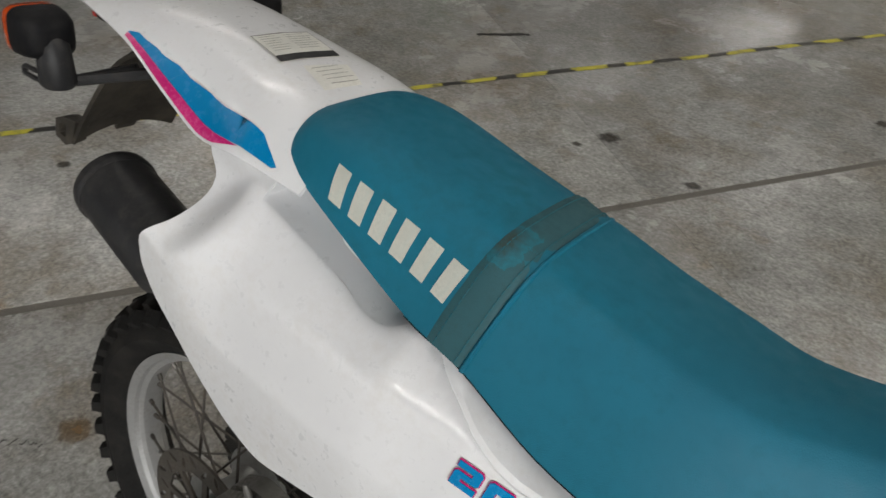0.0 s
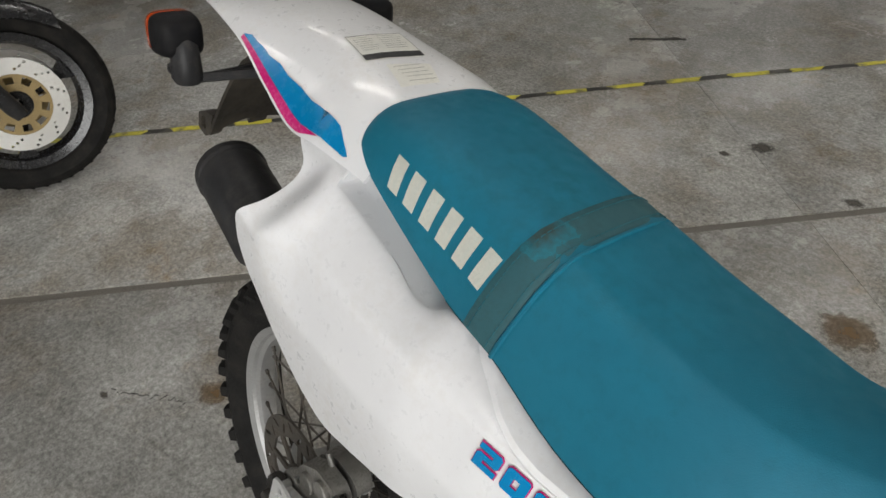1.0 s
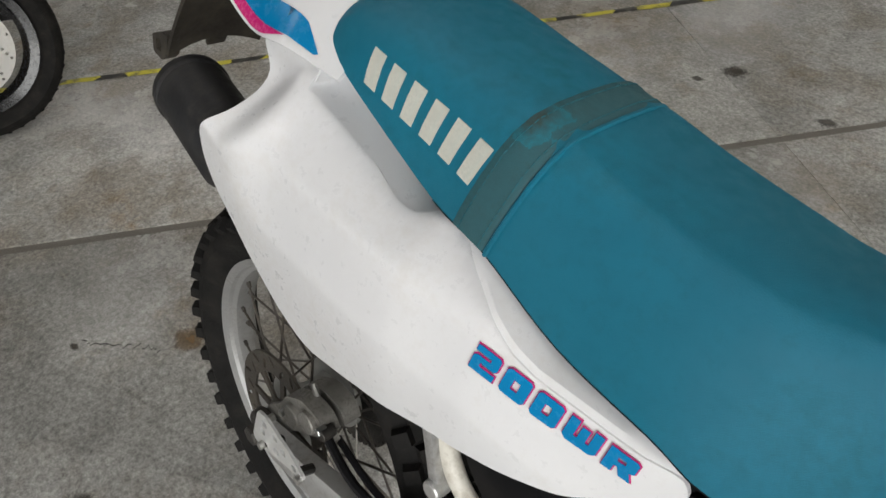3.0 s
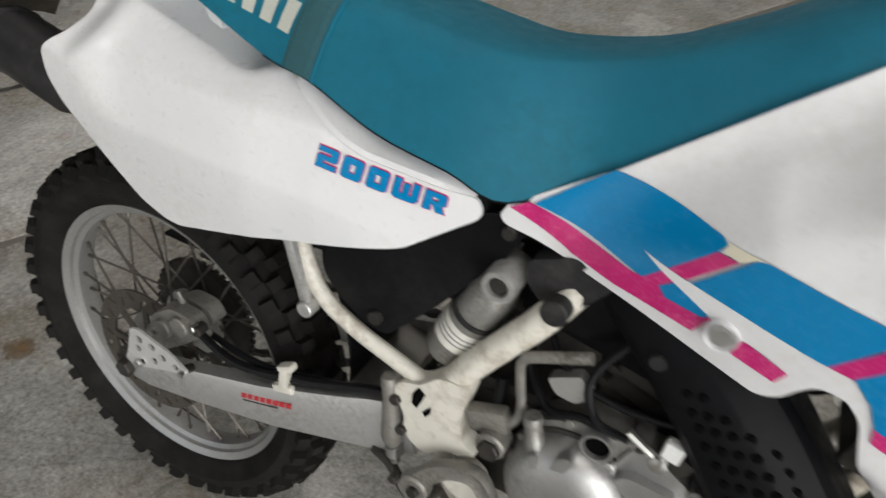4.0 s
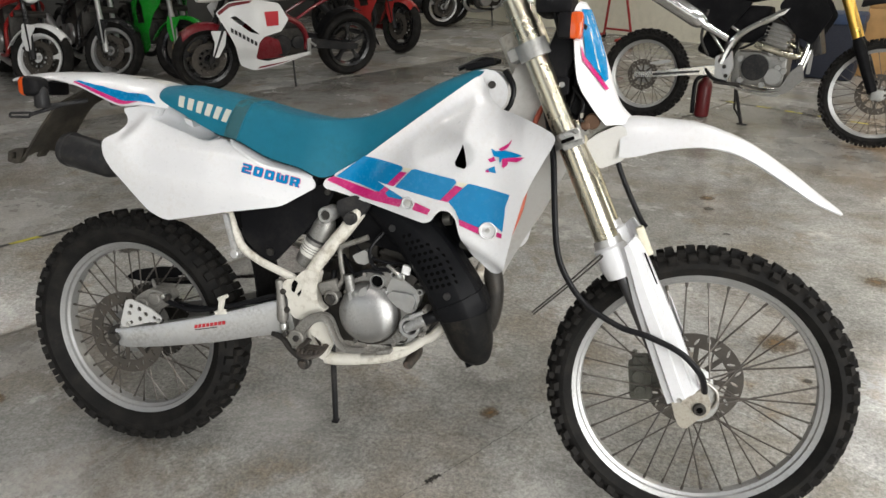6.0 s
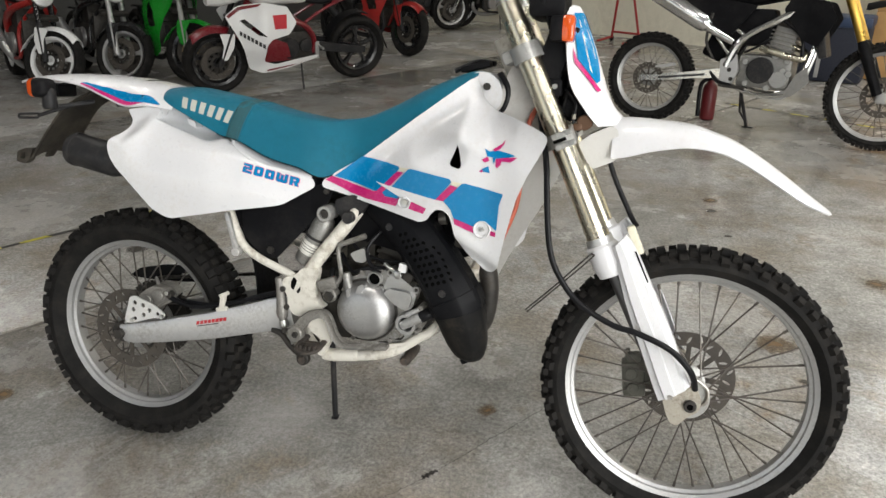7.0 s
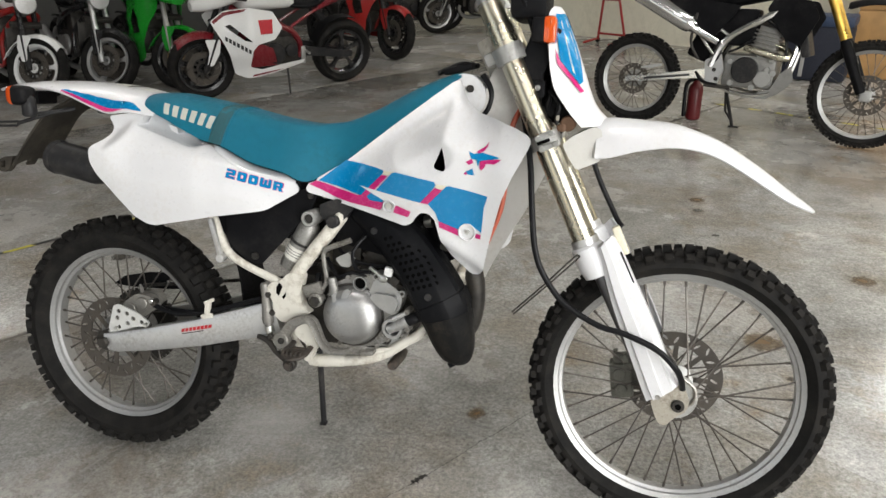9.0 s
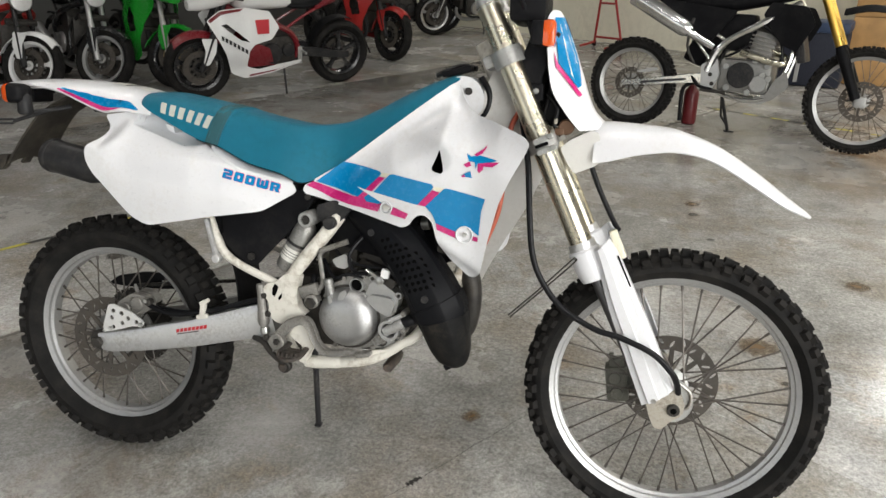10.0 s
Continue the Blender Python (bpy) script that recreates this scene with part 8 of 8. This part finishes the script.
        part("radiator_shroud", bm, black_plastic, root, "black radiator shroud")
    bm = bmesh.new()
    box(bm, (0.04, 0, 0.44), (0.34, 0.22, 0.22), None, 0.03)
    box(bm, (0.12, 0, 0.64), (0.15, 0.16, 0.22), Matrix.Rotation(radians(12), 4, "Y"), 0.02)
    eng = part("engine", bm, cast_dirty, root, "silver engine block")
    # black mass added in the airbox's place to darken the frame's inside
    bm = bmesh.new()
    box(bm, (-0.10, 0, 0.72), (0.30, 0.17, 0.24), None, 0.03)
    box(bm, (-0.28, 0, 0.62), (0.16, 0.14, 0.26), Matrix.Rotation(radians(20), 4, "Y"), 0.03)
    part("airbox", bm, black_plastic, root, "black mass added to darken the inside of the frame")
    bm = bmesh.new()
    box(bm, (0.335, 0, 0.70), (0.05, 0.26, 0.30), Matrix.Rotation(radians(-16), 4, "Y"), 0.01)
    part("radiator", bm, black_satin, root, "black radiator")
    for k in range(6):
        bm = bmesh.new()
        box(bm, (0.105 + 0.005 * k, 0, 0.575 + 0.024 * k), (0.175, 0.185, 0.010), Matrix.Rotation(radians(12), 4, "Y"), 0.003)
        part("cooling_fin", bm, grimy_alloy, eng)
    bm = bmesh.new()
    box(bm, (0.145, 0, 0.755), (0.16, 0.18, 0.06), Matrix.Rotation(radians(12), 4, "Y"), 0.012)
    part("cylinder_head", bm, dark_metal, eng)
    for pts, r in (([(0.05, -0.11, 0.80), (0.16, -0.13, 0.74), (0.24, -0.12, 0.66), (0.26, -0.11, 0.50)], 0.010), ([(-0.10, -0.12, 0.56), (-0.02, -0.14, 0.60), (0.06, -0.13, 0.66)], 0.008), ([(-0.22, -0.13, 0.44), (-0.16, -0.15, 0.52), (-0.14, -0.14, 0.62)], 0.009), ([(-0.30, -0.12, 0.42), (-0.24, -0.15, 0.36), (-0.14, -0.15, 0.34)], 0.011)):
        bm = bmesh.new()
        tube(bm, curve(pts, 5), r, 8)
        part("hose", bm, hose_rubber, eng)
    bm = bmesh.new()
    prism(bm, rounded([(-0.24, 0.50), (-0.14, 0.55), (-0.11, 0.44), (-0.15, 0.33), (-0.22, 0.34)], 0.015), -0.125, -0.150)
    part("pivot_plate", bm, alloy, root)
    for x, z in ((-0.20, 0.48), (-0.15, 0.38), (-0.17, 0.44)):
        bm = bmesh.new()
        disc(bm, (x, -0.152, z), 0.014, 0.008, 12)
        part("pivot_bolt", bm, dark_metal, root)
    bm = bmesh.new()
    prism(bm, rounded([(rx + 0.06, 0.425), (rx + 0.20, 0.455), (rx + 0.22, 0.438), (rx + 0.13, 0.415), (rx + 0.07, 0.41)], 0.006), -0.118, -0.124)
    part("chain_guard", bm, alloy, root, "slim alloy guard over the rear brake")
    bm = bmesh.new()
    prism(bm, rounded([(0.24, 0.44), (0.30, 0.50), (0.33, 0.40), (0.24, 0.30), (0.10, 0.27), (0.12, 0.31), (0.20, 0.34)], 0.015), -0.125, -0.118)
    part("case_guard", bm, cast_dirty, root)
    bm = bmesh.new()
    disc(bm, (0.02, -0.125, 0.45), 0.085, 0.04, 28)
    part("engine_cover", bm, black_satin, eng, "black round engine cover")
    bm = bmesh.new()
    disc(bm, (0.14, -0.12, 0.40), 0.055, 0.03, 22)
    part("engine_boss", bm, alloy_dull, eng)
    for k, (x, z) in enumerate(((0.10, 0.55), (0.18, 0.52), (0.16, 0.46), (-0.08, 0.50), (0.20, 0.44), (0.08, 0.34), (-0.06, 0.36))):
        bm = bmesh.new()
        disc(bm, (x, -0.118, z), 0.02, 0.03, 12)
        part("engine_boss", bm, alloy_dull, eng)
    bm = bmesh.new()
    tube(bm, curve([(0.18, -0.06, 0.62), (0.27, -0.10, 0.58), (0.26, -0.13, 0.54), (0.10, -0.14, 0.57), (0.00, -0.13, 0.60)], 5), 0.021, 12)
    part("exhaust_pipe", bm, champagne, root, "heat-tinted exhaust header")
    bm = bmesh.new()
    tube(bm, curve([(-0.18, -0.13, 0.62), (-0.34, -0.14, 0.70), (-0.40, -0.15, 0.74), (-0.76, -0.16, 0.93)], 4), [0.022, 0.03, 0.060, 0.062], 18)
    part("silencer", bm, polished, root, "brushed alloy silencer")
    bm = bmesh.new()
    prism(bm, rounded([(0.27, 0.42), (0.29, 0.36), (0.18, 0.27), (0.02, 0.27), (0.02, 0.285), (0.17, 0.295), (0.25, 0.37)], 0.01), -0.11, 0.11)
    part("skid_plate", bm, alloy_dull, root, "alloy skid plate")
    part("seat", loft_x([(0.26, 0, 0.96, 0.05, 0.02), (0.06, 0, 0.93, 0.09, 0.04), (-0.20, 0, 0.90, 0.11, 0.05), (-0.55, 0, 0.94, 0.10, 0.035), (-0.66, 0, 0.96, 0.06, 0.02)]), black_plastic, root, "long black seat")
    bm = bmesh.new()
    prism(bm, rounded([(-0.06, 0.86), (-0.20, 0.66), (-0.46, 0.78), (-0.66, 0.93), (-0.40, 0.90)], 0.02), -0.13, -0.12)
    part("side_panel", bm, black_plastic, root, "dark side panel")
    bm = bmesh.new()
    tube(bm, curve([(-0.16, -0.13, 0.36), (-0.22, -0.15, 0.335), (-0.05, -0.15, 0.33)], 4), 0.012, 8)
    part("footpeg", bm, dark_metal, root)
    bm = bmesh.new()
    tube(bm, curve([(-0.30, -0.10, 0.50), (-0.36, -0.12, 0.62), (-0.34, -0.13, 0.80)], 4), 0.010, 8)
    part("frame_stay", bm, dark_metal, root)
    bm = bmesh.new()
    skin(bm, [[(x, 0.07 * t, z - 0.04 * abs(t) ** 3) for t in np.linspace(-1, 1, 9)] for x, z in curve([(fx - 0.20, 0.90), (fx - 0.05, 0.93), (fx + 0.15, 0.90), (fx + 0.36, 0.80)], 4)], closed=False)
    shell(bm, 0.004)
    part("front_fender", bm, black_plastic, root, "black front fender", 60)
    bm = bmesh.new()
    tube(bm, curve([(fx - 0.40, -0.38, 1.16), (fx - 0.34, -0.15, 1.14), (fx - 0.34, 0.15, 1.14), (fx - 0.40, 0.38, 1.16)], 4), 0.012, 8)
    part("handlebar", bm, black_satin, root)
    bm = bmesh.new()
    tube(bm, [(-0.12, 0.08, 0.30), (-0.06, 0.20, 0.030)], 0.012, 8)
    tube(bm, [(-0.12, 0.08, 0.30), (-0.11, 0.13, 0.14), (-0.07, 0.18, 0.07)], 0.008, 8)
    box(bm, (-0.05, 0.20, 0.026), (0.07, 0.04, 0.010), None, 0.003)
    part("side_stand", bm, black_satin, root)
    return root


second_enduro((2.80, 3.56), (1.38, 4.06), 0.004)


# red and black canister under it
def canister(x, y):
    t = thing("fire_extinguisher", Matrix.Translation((x, y, 0)), "red steel fire extinguisher standing on the floor", "extinguisher")
    bm = bmesh.new()
    lathe(bm, [(0.04, 0.0), (0.052, 0.008), (0.054, 0.02), (0.054, 0.23), (0.046, 0.26), (0.03, 0.275), (0.02, 0.30)], n=24, axis="z", caps=True)
    body = part("cylinder_body", bm, dark_red, t)
    bm = bmesh.new()
    box(bm, (0, 0, 0.31), (0.05, 0.03, 0.04), None, 0.006)
    box(bm, (0.03, 0, 0.335), (0.10, 0.022, 0.012), Matrix.Rotation(radians(-12), 4, "Y"), 0.003)
    part("valve", bm, black_plastic, t)
    bm = bmesh.new()
    tube(bm, curve([(-0.02, 0, 0.31), (-0.07, -0.02, 0.27), (-0.075, -0.03, 0.15), (-0.07, -0.03, 0.03)], 5), 0.016, 10)
    part("hose", bm, hose_rubber, t)


canister(1.84, 4.24)


def paddock_stand(x, y, turn):
    t = thing("paddock_stand", Matrix.Translation((x, y, 0)) @ pose(0, 0, 0, 0, 0, turn), "red tubular paddock stand leaning by the wall", "stand")
    bm = bmesh.new()
    for s in (-1, 1):
        tube(bm, [(s * 0.22, 0.10, 0.03), (s * 0.05, 0, 0.95)], 0.016, 8)
        tube(bm, [(s * 0.20, -0.22, 0.03), (s * 0.22, 0.10, 0.05)], 0.016, 8)
    tube(bm, [(-0.2, 0.08, 0.12), (0.2, 0.08, 0.12)], 0.014, 8)
    tube(bm, [(-0.12, 0.04, 0.55), (0.12, 0.04, 0.55)], 0.014, 8)
    part("stand_frame", bm, red_paint, t)
    for s in (-1, 1):
        bm = bmesh.new()
        disc(bm, (s * 0.22, 0.10, 0.035), 0.035, 0.03, 16, "x")
        part("castor", bm, black_plastic, t)


paddock_stand(1.05, 8.25, -35)


def tool_bag(x, y, turn):
    t = thing("equipment_case", Matrix.Translation((x, y, 0)) @ pose(0, 0, 0, 0, 0, turn), "dark blue fabric equipment case with a pale strap", "case")
    bm = bmesh.new()
    box(bm, (0, 0, 0.26), (0.55, 0.34, 0.52), None, 0.05)
    part("case_body", bm, surface("navy_fabric", (0.014, 0.017, 0.03), 0.75, grain=0.4, grain_scale=300), t)
    bm = bmesh.new()
    box(bm, (-0.10, -0.173, 0.27), (0.035, 0.008, 0.46), None, 0.003)
    part("strap", bm, surface("grey_strap", (0.35, 0.35, 0.34), 0.6), t)
    bm = bmesh.new()
    box(bm, (0.0, 0, 0.545), (0.56, 0.36, 0.10), None, 0.03)
    part("cover_sheet", bm, blue_cloth, t, "folded blue plastic sheet")


tool_bag(3.08, 6.10, -20)


def crate(x, y, turn):
    t = thing("wooden_crate", Matrix.Translation((x, y, 0)) @ pose(0, 0, 0, 0, 0, turn), "tall orange-brown plywood crate", "crate")
    for k in range(4):
        bm = bmesh.new()
        box(bm, (0, -0.26, 0.16 + 0.31 * k), (0.62, 0.02, 0.30), None, 0.003)
        part("board", bm, wood, t)
    bm = bmesh.new()
    box(bm, (0, 0, 0.62), (0.60, 0.50, 1.24), None, 0.006)
    part("crate_box", bm, wood, t)


crate(3.75, 6.35, -15)
